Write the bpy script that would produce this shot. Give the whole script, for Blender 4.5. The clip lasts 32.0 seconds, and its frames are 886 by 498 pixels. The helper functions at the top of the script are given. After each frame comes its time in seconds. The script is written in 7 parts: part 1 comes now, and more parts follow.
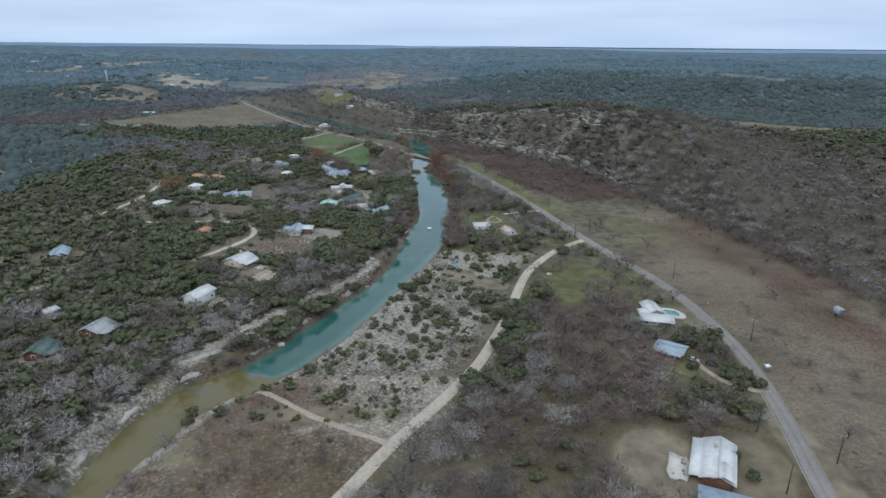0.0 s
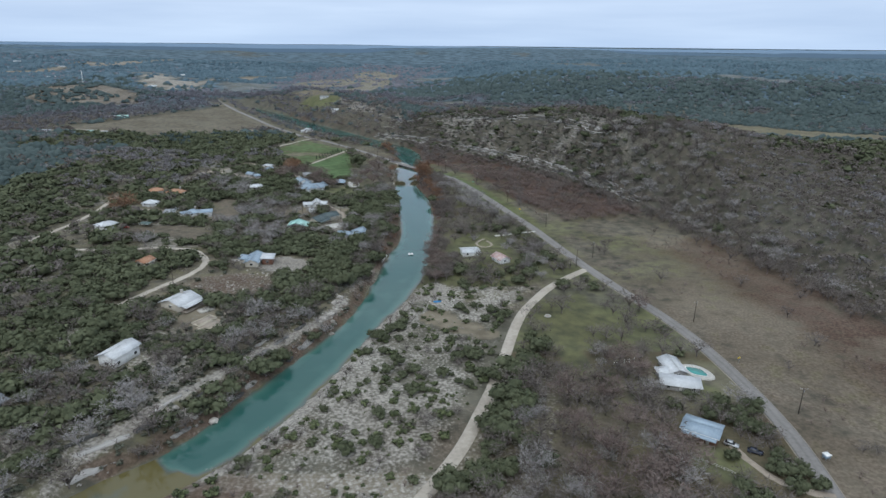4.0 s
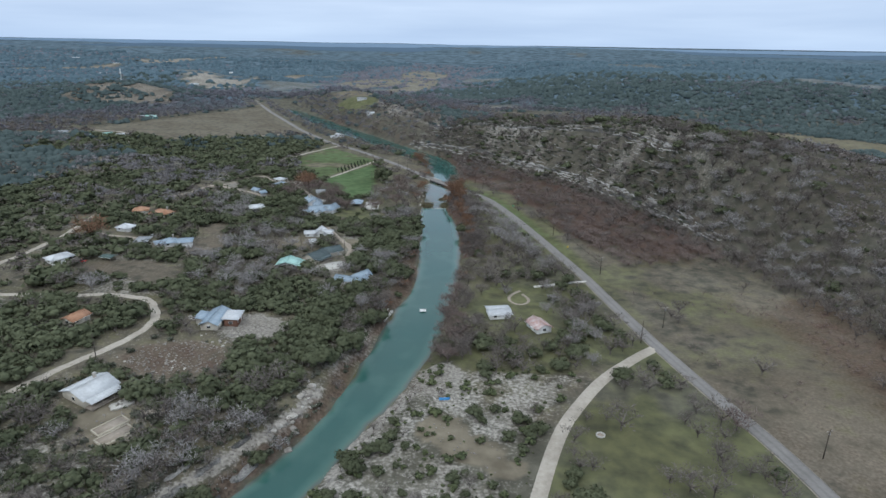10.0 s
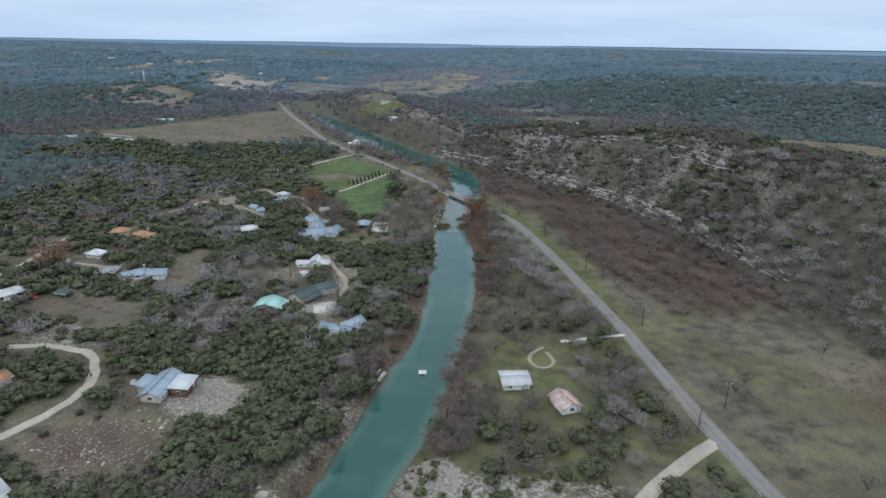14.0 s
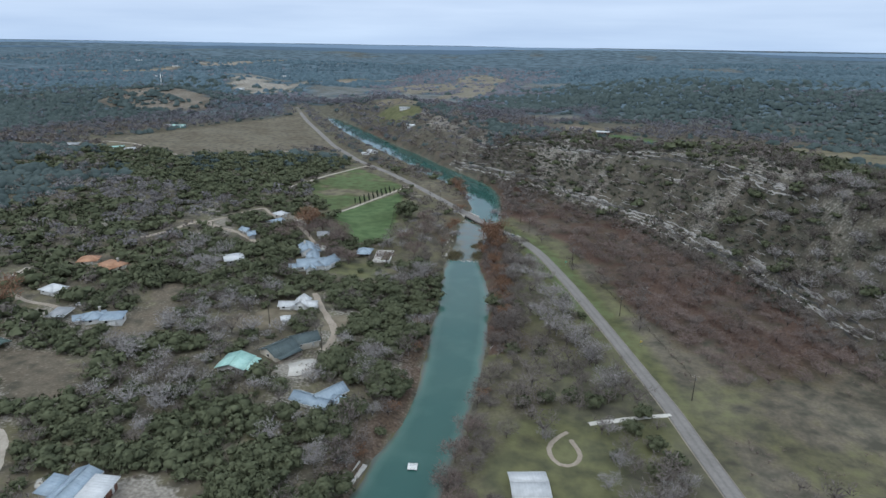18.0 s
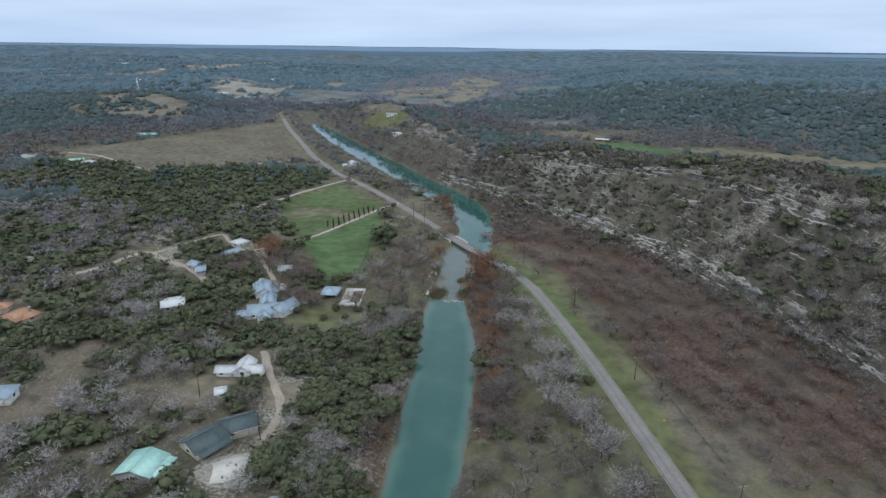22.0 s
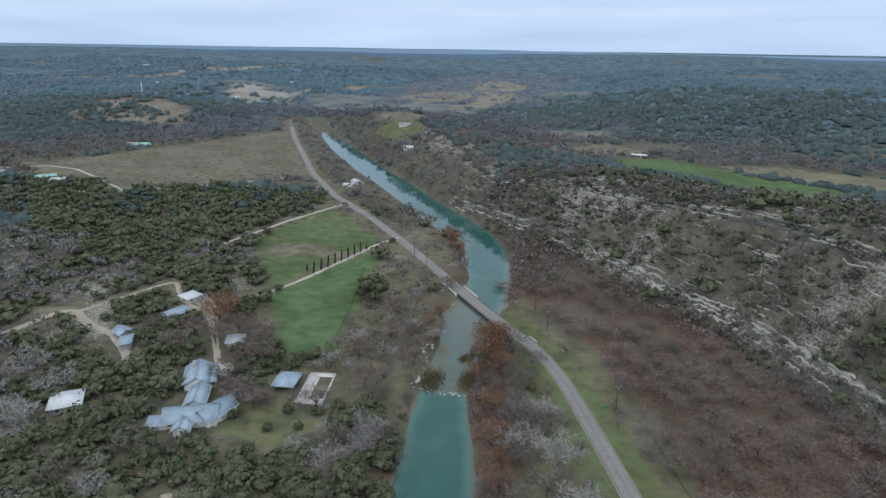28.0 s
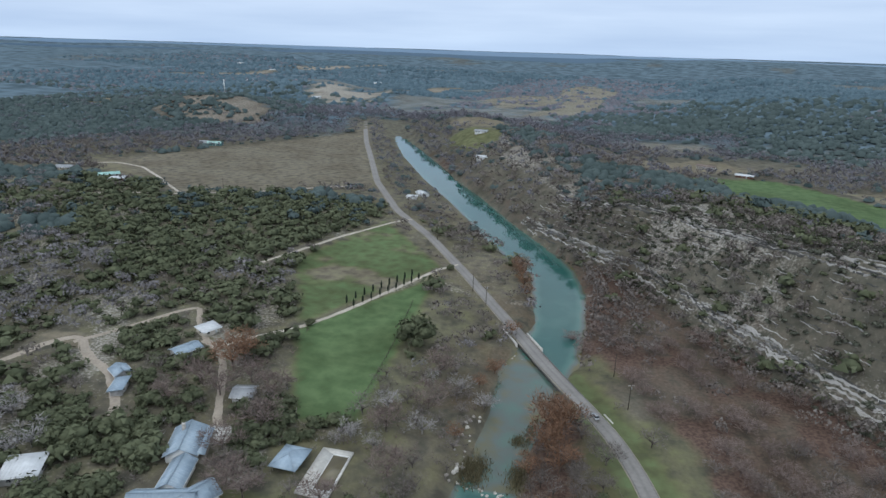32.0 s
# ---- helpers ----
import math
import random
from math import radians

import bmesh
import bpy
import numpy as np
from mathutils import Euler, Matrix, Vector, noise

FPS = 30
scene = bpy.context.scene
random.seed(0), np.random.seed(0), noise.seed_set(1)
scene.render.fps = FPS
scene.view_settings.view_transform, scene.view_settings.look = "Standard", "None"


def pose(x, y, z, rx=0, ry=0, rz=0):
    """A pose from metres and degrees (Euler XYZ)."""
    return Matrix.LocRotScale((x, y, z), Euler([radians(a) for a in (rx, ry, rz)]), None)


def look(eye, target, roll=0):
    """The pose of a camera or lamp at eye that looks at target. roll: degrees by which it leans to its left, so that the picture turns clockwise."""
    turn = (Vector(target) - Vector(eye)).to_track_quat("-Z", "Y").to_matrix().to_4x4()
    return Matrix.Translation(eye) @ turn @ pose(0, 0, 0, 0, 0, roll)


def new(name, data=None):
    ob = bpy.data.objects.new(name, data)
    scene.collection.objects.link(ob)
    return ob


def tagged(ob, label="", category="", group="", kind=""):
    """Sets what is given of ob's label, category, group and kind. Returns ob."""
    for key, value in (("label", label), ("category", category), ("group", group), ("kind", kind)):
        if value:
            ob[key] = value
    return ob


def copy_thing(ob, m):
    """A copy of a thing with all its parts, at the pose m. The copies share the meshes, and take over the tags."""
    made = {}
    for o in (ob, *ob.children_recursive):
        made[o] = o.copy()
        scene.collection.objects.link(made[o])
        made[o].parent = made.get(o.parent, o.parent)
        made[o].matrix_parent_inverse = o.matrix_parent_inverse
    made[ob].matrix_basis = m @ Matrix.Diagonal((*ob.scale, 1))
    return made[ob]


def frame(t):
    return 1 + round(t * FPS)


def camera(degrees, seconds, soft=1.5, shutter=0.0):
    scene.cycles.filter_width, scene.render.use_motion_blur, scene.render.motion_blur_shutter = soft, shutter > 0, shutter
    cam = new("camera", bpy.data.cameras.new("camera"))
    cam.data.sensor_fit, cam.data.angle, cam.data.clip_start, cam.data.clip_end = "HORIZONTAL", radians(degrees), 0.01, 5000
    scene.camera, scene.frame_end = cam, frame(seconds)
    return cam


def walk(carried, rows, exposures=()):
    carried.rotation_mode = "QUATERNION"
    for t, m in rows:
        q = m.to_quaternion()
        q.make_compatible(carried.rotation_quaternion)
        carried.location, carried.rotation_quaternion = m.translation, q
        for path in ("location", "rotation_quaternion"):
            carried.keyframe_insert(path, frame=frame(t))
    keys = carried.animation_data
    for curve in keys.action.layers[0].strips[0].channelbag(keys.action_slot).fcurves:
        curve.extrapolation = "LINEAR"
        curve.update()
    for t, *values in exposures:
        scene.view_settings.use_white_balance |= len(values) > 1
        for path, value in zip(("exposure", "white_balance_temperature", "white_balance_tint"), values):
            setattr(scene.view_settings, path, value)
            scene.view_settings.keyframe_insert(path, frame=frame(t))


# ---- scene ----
cam = camera(72.37, 32.0)

# seconds, eye (x, y, z), heading to the left of +y, tilt, roll
PATH = [
    (0, -0.00, 0.00, 120.00, -0.000, -18.583, 0.506),
    (0.5, 0.96, 6.59, 120.12, -0.181, -18.586, 0.561),
    (1, 1.88, 13.18, 120.24, -0.303, -18.575, 0.553),
    (1.5, 2.83, 19.75, 120.34, -0.322, -18.587, 0.538),
    (2, 3.72, 26.39, 120.40, -0.379, -18.598, 0.569),
    (2.5, 4.56, 33.09, 120.45, -0.449, -18.588, 0.608),
    (3, 5.40, 39.79, 120.48, -0.444, -18.585, 0.593),
    (3.5, 6.29, 46.61, 120.48, -0.460, -18.589, 0.597),
    (5.5, 10.35, 74.42, 120.51, -0.564, -18.635, 0.401),
    (6, 11.48, 81.55, 120.50, -0.545, -18.615, 0.331),
    (6.5, 12.74, 88.84, 120.44, -0.565, -18.618, 0.318),
    (7, 13.97, 96.20, 120.30, -0.582, -18.642, 0.245),
    (7.5, 15.06, 103.60, 120.18, 0.256, -18.659, 0.305),
    (8, 16.02, 111.01, 120.08, 2.439, -18.694, 0.603),
    (8.5, 16.95, 118.44, 119.98, 3.222, -18.690, 0.770),
    (9, 17.85, 125.81, 119.89, 3.592, -18.707, 0.862),
    (9.5, 18.67, 133.14, 119.78, 4.443, -18.725, 0.914),
    (10, 19.42, 140.50, 119.69, 4.351, -18.711, 0.936),
    (10.5, 20.23, 147.89, 119.68, 4.328, -18.722, 0.938),
    (11, 21.07, 155.31, 119.74, 4.340, -18.715, 0.934),
    (11.5, 21.86, 162.64, 119.82, 4.338, -18.732, 0.875),
    (12, 22.48, 169.85, 119.92, 4.369, -18.730, 0.794),
    (12.5, 23.01, 176.91, 120.03, 4.996, -18.718, 0.794),
    (13, 23.55, 183.83, 120.15, 6.156, -18.723, 0.862),
    (13.5, 24.09, 190.66, 120.30, 7.107, -18.736, 0.862),
    (14, 24.55, 197.40, 120.46, 7.503, -18.743, 0.885),
    (14.5, 24.91, 204.06, 120.61, 8.275, -18.727, 0.883),
    (16.5, 25.87, 230.77, 121.21, 8.929, -18.658, 0.657),
    (17, 25.91, 237.48, 121.49, 9.837, -18.657, 0.776),
    (17.5, 25.81, 244.14, 121.78, 10.251, -18.645, 0.883),
    (18, 25.54, 250.82, 122.05, 10.073, -18.612, 0.896),
    (18.5, 25.25, 257.57, 122.28, 9.996, -18.593, 0.888),
    (19, 25.06, 264.40, 122.49, 9.986, -18.577, 0.890),
    (19.5, 24.93, 271.32, 122.72, 10.000, -18.570, 0.836),
    (20, 24.76, 278.28, 122.89, 9.995, -18.566, 0.838),
    (20.5, 24.47, 285.30, 122.99, 9.959, -18.555, 0.771),
    (21, 24.15, 292.37, 123.07, 9.851, -18.519, 0.727),
    (21.5, 23.83, 299.46, 123.17, 9.768, -18.489, 0.767),
    (22, 23.59, 306.44, 123.30, 9.684, -18.483, 0.704),
    (22.5, 23.39, 313.31, 123.46, 9.602, -18.464, 0.671),
    (23, 23.17, 320.15, 123.69, 9.565, -18.461, 0.600),
    (23.5, 22.91, 327.02, 123.97, 9.529, -18.438, 0.609),
    (24, 22.55, 333.97, 124.23, 9.511, -18.437, 0.569),
    (24.5, 22.13, 341.02, 124.46, 9.477, -18.417, 0.612),
    (25, 21.69, 348.14, 124.64, 9.485, -18.396, 0.611),
    (25.5, 21.27, 355.21, 124.77, 10.220, -18.410, 0.709),
    (27.5, 20.12, 383.38, 125.19, 12.176, -18.393, 0.882),
    (28, 19.75, 390.28, 125.20, 12.150, -18.352, 0.862),
    (28.5, 19.40, 397.15, 125.17, 12.753, -18.375, 0.854),
    (29, 19.04, 404.00, 125.10, 13.546, -18.359, 0.938),
    (29.5, 18.60, 410.84, 125.00, 14.557, -18.334, 1.015),
    (30, 18.00, 417.70, 124.85, 15.612, -18.329, 1.174),
    (30.5, 17.20, 424.64, 124.69, 16.645, -18.324, 1.307),
    (31, 16.24, 431.53, 124.50, 17.754, -18.332, 1.468),
    (31.5, 15.17, 438.21, 124.32, 18.817, -18.328, 1.582),
    (32, 14.03, 444.81, 124.11, 19.828, -18.281, 1.774),
]


def drone(x, y, z, yaw, tilt, roll):
    c = math.cos(radians(tilt))
    way = Vector((-math.sin(radians(yaw)) * c, math.cos(radians(yaw)) * c, math.sin(radians(tilt))))
    eye = Vector((x, y, z))
    return look(eye, eye + 10 * way, roll)


walk(cam, [(r[0], drone(*r[1:])) for r in PATH], exposures=[(0, 0.13, 6100, 9)])
# ---- end of camera ----

# ---------------------------------------------------------------- light
SUN_EL, SUN_AZ = radians(48), radians(200)
world = bpy.data.worlds.new("overcast_sky")
scene.world = world
world.use_nodes = True
wn, wl = world.node_tree.nodes, world.node_tree.links
wn.clear()
w_out = wn.new("ShaderNodeOutputWorld")
w_bg = wn.new("ShaderNodeBackground")
w_sky = wn.new("ShaderNodeTexSky")
w_sky.sky_type = "NISHITA"
w_sky.sun_disc = False
w_sky.sun_elevation, w_sky.sun_rotation = SUN_EL, SUN_AZ
w_sky.air_density, w_sky.dust_density = 1.0, 2.0
w_geo = wn.new("ShaderNodeTexCoord")
w_sep = wn.new("ShaderNodeSeparateXYZ")
wl.new(w_geo.outputs["Generated"], w_sep.inputs[0])
# cloud deck: streaks stretched along the horizon
w_map = wn.new("ShaderNodeMapping")
w_map.inputs["Scale"].default_value = (1.2, 1.2, 14.0)
wl.new(w_geo.outputs["Generated"], w_map.inputs[0])
w_noise = wn.new("ShaderNodeTexNoise")
w_noise.inputs["Scale"].default_value = 2.2
w_noise.inputs["Detail"].default_value = 6.0
wl.new(w_map.outputs[0], w_noise.inputs["Vector"])
w_cloud = wn.new("ShaderNodeValToRGB")
w_cloud.color_ramp.elements[0].position, w_cloud.color_ramp.elements[0].color = 0.30, (0.465, 0.565, 0.735, 1)
w_cloud.color_ramp.elements[1].position, w_cloud.color_ramp.elements[1].color = 0.72, (0.605, 0.70, 0.85, 1)
wl.new(w_noise.outputs["Fac"], w_cloud.inputs[0])
# brighter, slightly bluer band low down
w_low = wn.new("ShaderNodeValToRGB")
w_low.color_ramp.elements[0].position, w_low.color_ramp.elements[0].color = 0.0, (0.92, 0.97, 1.0, 1)
w_low.color_ramp.elements[1].position, w_low.color_ramp.elements[1].color = 0.07, (1, 1, 1, 1)
# the veil of cloud grows brighter and whiter towards the zenith
w_mid = w_low.color_ramp.elements.new(0.16)
w_mid.color = (1, 1, 1, 1)
w_top = w_low.color_ramp.elements.new(0.9)
w_top.color = (2.15, 1.95, 1.62, 1)
wl.new(w_sep.outputs["Z"], w_low.inputs[0])
w_mul = wn.new("ShaderNodeMixRGB")
w_mul.blend_type, w_mul.inputs[0].default_value = "MULTIPLY", 1.0
wl.new(w_cloud.outputs[0], w_mul.inputs[1])
wl.new(w_low.outputs[0], w_mul.inputs[2])
w_scale = wn.new("ShaderNodeMixRGB")
w_scale.blend_type, w_scale.inputs[0].default_value = "MULTIPLY", 1.0
w_scale.inputs[2].default_value = (11.0, 11.0, 11.0, 1)
wl.new(w_mul.outputs[0], w_scale.inputs[1])
w_mix = wn.new("ShaderNodeMixRGB")
w_mix.inputs[0].default_value = 0.9
wl.new(w_sky.outputs[0], w_mix.inputs[1])
wl.new(w_scale.outputs[0], w_mix.inputs[2])
wl.new(w_mix.outputs[0], w_bg.inputs[0])
w_bg.inputs[1].default_value = 0.1
wl.new(w_bg.outputs[0], w_out.inputs[0])

sun = new("sun", bpy.data.lights.new("sun", "SUN"))
sun.data.energy, sun.data.angle, sun.data.color = 0.75, radians(40), (1.0, 0.955, 0.87)
sun.matrix_world = look((0, 0, 500), (-math.sin(SUN_AZ) * 300, -math.cos(SUN_AZ) * 300, 500 - 300 * math.tan(SUN_EL)))
scene.view_settings.exposure = 0.0

# ---------------------------------------------------------------- materials
MATS = {}


def surface(name, dark, light, scale=1.0, rough=0.9, bump=0.3, metal=0.0, vary=0.0, coarse=0.12, island=0.0, spec=0.3):
    """A procedural surface: two scales of noise between two colours, bump, and variation from object to object."""
    if name in MATS:
        return MATS[name]
    m = bpy.data.materials.new(name)
    m.use_nodes = True
    n, l = m.node_tree.nodes, m.node_tree.links
    bsdf = n["Principled BSDF"]
    bsdf.inputs["Roughness"].default_value = rough
    bsdf.inputs["Metallic"].default_value = metal
    bsdf.inputs["Specular IOR Level"].default_value = spec
    geo = n.new("ShaderNodeNewGeometry")
    fine, big = n.new("ShaderNodeTexNoise"), n.new("ShaderNodeTexNoise")
    for node, s, detail in ((fine, scale, 5.0), (big, scale * coarse, 3.0)):
        node.inputs["Scale"].default_value = s
        node.inputs["Detail"].default_value = detail
        l.new(geo.outputs["Position"], node.inputs["Vector"])
    add = n.new("ShaderNodeMath")
    add.operation = "MULTIPLY_ADD"
    add.inputs[1].default_value = 0.5
    half = n.new("ShaderNodeMath")
    half.operation = "MULTIPLY"
    half.inputs[1].default_value = 0.5
    l.new(big.outputs["Fac"], half.inputs[0])
    l.new(fine.outputs["Fac"], add.inputs[0])
    l.new(half.outputs[0], add.inputs[2])
    last = add
    if vary or island:
        info = n.new("ShaderNodeObjectInfo")
        rnd = n.new("ShaderNodeMath")
        rnd.operation = "MULTIPLY_ADD"
        rnd.inputs[1].default_value = vary or island
        l.new(geo.outputs["Random Per Island"] if island else info.outputs["Random"], rnd.inputs[0])
        off = n.new("ShaderNodeMath")
        off.operation = "SUBTRACT"
        off.inputs[1].default_value = (vary or island) / 2
        l.new(add.outputs[0], rnd.inputs[2])
        l.new(rnd.outputs[0], off.inputs[0])
        last = off
    ramp = n.new("ShaderNodeValToRGB")
    ramp.color_ramp.elements[0].position, ramp.color_ramp.elements[0].color = 0.3, (*dark, 1)
    ramp.color_ramp.elements[1].position, ramp.color_ramp.elements[1].color = 0.7, (*light, 1)
    l.new(last.outputs[0], ramp.inputs[0])
    l.new(ramp.outputs[0], bsdf.inputs["Base Color"])
    if bump:
        b = n.new("ShaderNodeBump")
        b.inputs["Strength"].default_value = bump
        b.inputs["Distance"].default_value = 0.3 / max(scale, 0.2)
        l.new(fine.outputs["Fac"], b.inputs["Height"])
        l.new(b.outputs[0], bsdf.inputs["Normal"])
    MATS[name] = m
    return m


M_EVER = surface("evergreen_foliage", (0.056, 0.064, 0.038), (0.114, 0.124, 0.074), 0.2, 0.9, 0, island=0.26, coarse=0.2, spec=0.06)
# the next three base colours carry a painted blue cast of distance haze
M_MID = surface("hazed_hillside_foliage", (0.041, 0.057, 0.056), (0.083, 0.107, 0.104), 0.12, 0.95, 0, island=0.2, coarse=0.12, spec=0.06)
M_FAR = surface("hazed_juniper_foliage", (0.056, 0.088, 0.108), (0.110, 0.158, 0.186), 0.05, 0.95, 0, island=0.16, coarse=0.1, spec=0.06)
M_FARBARE = surface("hazed_bare_woods", (0.104, 0.100, 0.114), (0.176, 0.170, 0.190), 0.05, 0.95, 0, island=0.14, coarse=0.1, spec=0.06)
M_BARE = surface("bare_twigs", (0.088, 0.075, 0.067), (0.190, 0.166, 0.152), 0.3, 0.9, 0, island=0.35, coarse=0.1, spec=0.06)
M_REDBARE = surface("red_brown_bare_twigs", (0.110, 0.082, 0.073), (0.215, 0.170, 0.152), 0.3, 0.9, 0, island=0.35, coarse=0.1, spec=0.06)
M_BAREPALE = surface("pale_bare_twigs", (0.175, 0.163, 0.155), (0.32, 0.302, 0.292), 0.3, 0.9, 0, island=0.35, coarse=0.1, spec=0.06)
M_RUST = surface("rust_cypress_foliage", (0.125, 0.072, 0.046), (0.235, 0.142, 0.094), 0.3, 0.9, 0, island=0.3, spec=0.06)
M_PALEMID = surface("grey_winter_thicket", (0.128, 0.118, 0.120), (0.215, 0.202, 0.207), 0.2, 0.9, 0, island=0.2, coarse=0.1, spec=0.06)
M_BRUSH = surface("grey_brush_twigs", (0.070, 0.066, 0.060), (0.150, 0.142, 0.132), 0.3, 0.9, 0, island=0.35, coarse=0.1, spec=0.06)
M_BARK = surface("bark", (0.055, 0.045, 0.037), (0.14, 0.12, 0.10), 2.0, 0.9, 0.4, vary=0.3)
M_ASPHALT = surface("worn_asphalt", (0.135, 0.128, 0.122), (0.215, 0.205, 0.196), 0.9, 0.9, 0.1, coarse=0.1)
M_GRAVELROAD = surface("caliche_gravel", (0.26, 0.228, 0.188), (0.44, 0.395, 0.335), 0.8, 0.95, 0.3)
M_CONC = surface("pale_concrete", (0.36, 0.34, 0.31), (0.55, 0.53, 0.49), 1.2, 0.9, 0.2)
M_ROCK = surface("limestone", (0.20, 0.18, 0.16), (0.48, 0.45, 0.40), 0.7, 0.95, 0.6, vary=0.4)

# ---------------------------------------------------------------- plan
# river banks, road lines and the foot of the bluff, all from downstream to upstream
BANK_W = [(-128, -60), (-112, 60), (-105, 120), (-105.5, 144), (-106, 154), (-105, 166), (-102, 177), (-98, 189), (-90, 199), (-79, 208), (-72, 219), (-65, 234),
          (-59, 250), (-51, 266), (-42, 288), (-35, 305), (-31, 323), (-29, 344), (-26, 362), (-25, 381), (-23, 400), (-18.5, 420), (-18, 440), (-20, 465), (-23, 500),
          (-26, 530), (-29, 555), (-32, 582), (-31, 605), (-32, 626), (-37, 660), (-34, 690), (-33, 711), (-42, 742), (-48, 775), (-69, 797), (-98, 836), (-120, 872),
          (-156, 925), (-207, 996), (-278, 1106), (-371, 1267), (-425, 1370), (-440, 1390)]
BANK_E = [(-104, -60), (-98, 60), (-93, 125), (-93, 137), (-92, 149), (-87, 160), (-84, 174), (-77, 185), (-70, 191), (-62, 199), (-53, 210), (-43, 230), (-35, 250),
          (-27, 274), (-20, 300), (-11, 322), (-4, 347), (1, 372), (2, 400), (4, 425), (4.5, 455), (3.5, 490), (1.5, 514), (-1, 540), (-7, 566), (-11, 580), (-15, 606),
          (-14, 630), (-12, 655), (-8, 676), (-11, 716), (-16, 755), (-29, 796), (-54, 834), (-88, 880), (-144, 966), (-190, 1030), (-259, 1135), (-355, 1280), (-410, 1390)]
ROAD = [(92, -60, 3), (97, 60, 3), (106, 136, 3), (113.5, 168, 3), (118.6, 197, 3), (121, 216, 3), (121.4, 236, 3), (120, 257, 3),
        (116.8, 284, 3), (111, 308, 3), (99.5, 342, 3), (90, 374, 3), (78, 422, 3), (73, 444, 3), (64.1, 474, 3), (54.8, 506, 3),
        (44.5, 540, 3), (36.6, 564, 3), (27.2, 591, 3), (21, 607.6, 2.9), (11.4, 626.7, 2.4), (-3, 647, 1.8), (-20, 668, 1.8), (-48, 706, 2.6),
        (-83, 752, 4), (-125, 805, 5), (-174, 858, 5.5), (-232, 942, 6), (-290, 1045, 6), (-350, 1150, 6.5), (-403, 1250, 7), (-450, 1340, 8)]
GRAVEL = [(-78, 40, 2), (-50, 100, 2), (-28, 134, 2.5), (-16, 157, 3), (2, 186, 3), (15, 210, 3), (27, 244, 3), (34, 268, 3), (40, 291, 3),
          (46, 310, 3), (54, 325, 3), (64, 342, 3), (73, 352, 3), (83, 363, 3), (91, 370, 3)]
FOOT = [(260, -200), (240, 0), (225, 180), (215, 260), (205, 330), (190, 400), (175, 460), (160, 500), (142, 545), (128, 588), (108, 628),
        (90, 666), (66, 690), (30, 740), (0, 783), (-30, 806), (-52, 830), (-86, 874), (-133, 948), (-179, 1008), (-212, 1076), (-310, 1216),
        (-368, 1303), (-500, 1480)]


def smooth(a, b, v):
    s = np.clip((v - a) / (b - a), 0, 1)
    return s * s * (3 - 2 * s)


def along(line, x, y):
    """Signed distance (positive to the left of the line's way) from points to a polyline, and the z of a 3D line there."""
    p = np.array([q[:2] for q in line], float)
    zs = np.array([q[2] if len(q) > 2 else 0 for q in line], float)
    best, sign, z = np.full(x.shape, 1e9), np.ones(x.shape), np.zeros(x.shape)
    for k in range(len(p) - 1):
        (ax, ay), (bx, by) = p[k], p[k + 1]
        dx, dy = bx - ax, by - ay
        s = np.clip(((x - ax) * dx + (y - ay) * dy) / (dx * dx + dy * dy), 0, 1)
        d = np.hypot(x - ax - s * dx, y - ay - s * dy)
        near = d < best
        best = np.where(near, d, best)
        sign = np.where(near, np.where(dx * (y - ay) - dy * (x - ax) >= 0, 1, -1), sign)
        z = np.where(near, zs[k] + s * (zs[k + 1] - zs[k]), z)
    return best * sign, z


def lattice(i, j, seed):
    v = np.sin(i * 127.1 + j * 311.7 + seed * 74.7) * 43758.5453
    return v - np.floor(v)


def noise2(x, y, seed=0):
    i, j = np.floor(x), np.floor(y)
    u, v = x - i, y - j
    u, v = u * u * (3 - 2 * u), v * v * (3 - 2 * v)
    a, b = lattice(i, j, seed), lattice(i + 1, j, seed)
    c, d = lattice(i, j + 1, seed), lattice(i + 1, j + 1, seed)
    return (a * (1 - u) + b * u) * (1 - v) + (c * (1 - u) + d * u) * v


def fbm(x, y, size, seed=0, octaves=4):
    out, amp, total = 0, 1.0, 0
    for k in range(octaves):
        out = out + amp * noise2(x / size * 2 ** k, y / size * 2 ** k, seed + k)
        total += amp
        amp *= 0.5
    return out / total


def inside(poly, x, y, soft=0):
    """1 inside a polygon, 0 outside, with a soft edge."""
    p = np.array(poly, float)
    odd, near = np.zeros(x.shape, bool), np.full(x.shape, 1e9)
    for k in range(len(p)):
        (ax, ay), (bx, by) = p[k], p[(k + 1) % len(p)]
        cross = ((ay > y) != (by > y)) & (x < (bx - ax) * (y - ay) / (by - ay + 1e-9) + ax)
        odd ^= cross
        dx, dy = bx - ax, by - ay
        s = np.clip(((x - ax) * dx + (y - ay) * dy) / (dx * dx + dy * dy), 0, 1)
        near = np.minimum(near, np.hypot(x - ax - s * dx, y - ay - s * dy))
    if not soft:
        return odd.astype(float)
    return smooth(-soft, soft, np.where(odd, near, -near))


def banks(x, y):
    """Distance to the west of the west bank and to the east of the east bank; upstream of the last reach all is dry land."""
    w, e = along(BANK_W, x, y)[0], -along(BANK_E, x, y)[0]
    dry = (w <= 0) & (e <= 0) & (y > 1385)
    return np.where(dry, 120.0, w), np.where(dry, -120.0, e)


def table(d, rows):
    return np.interp(d, [r[0] for r in rows], [r[1] for r in rows])


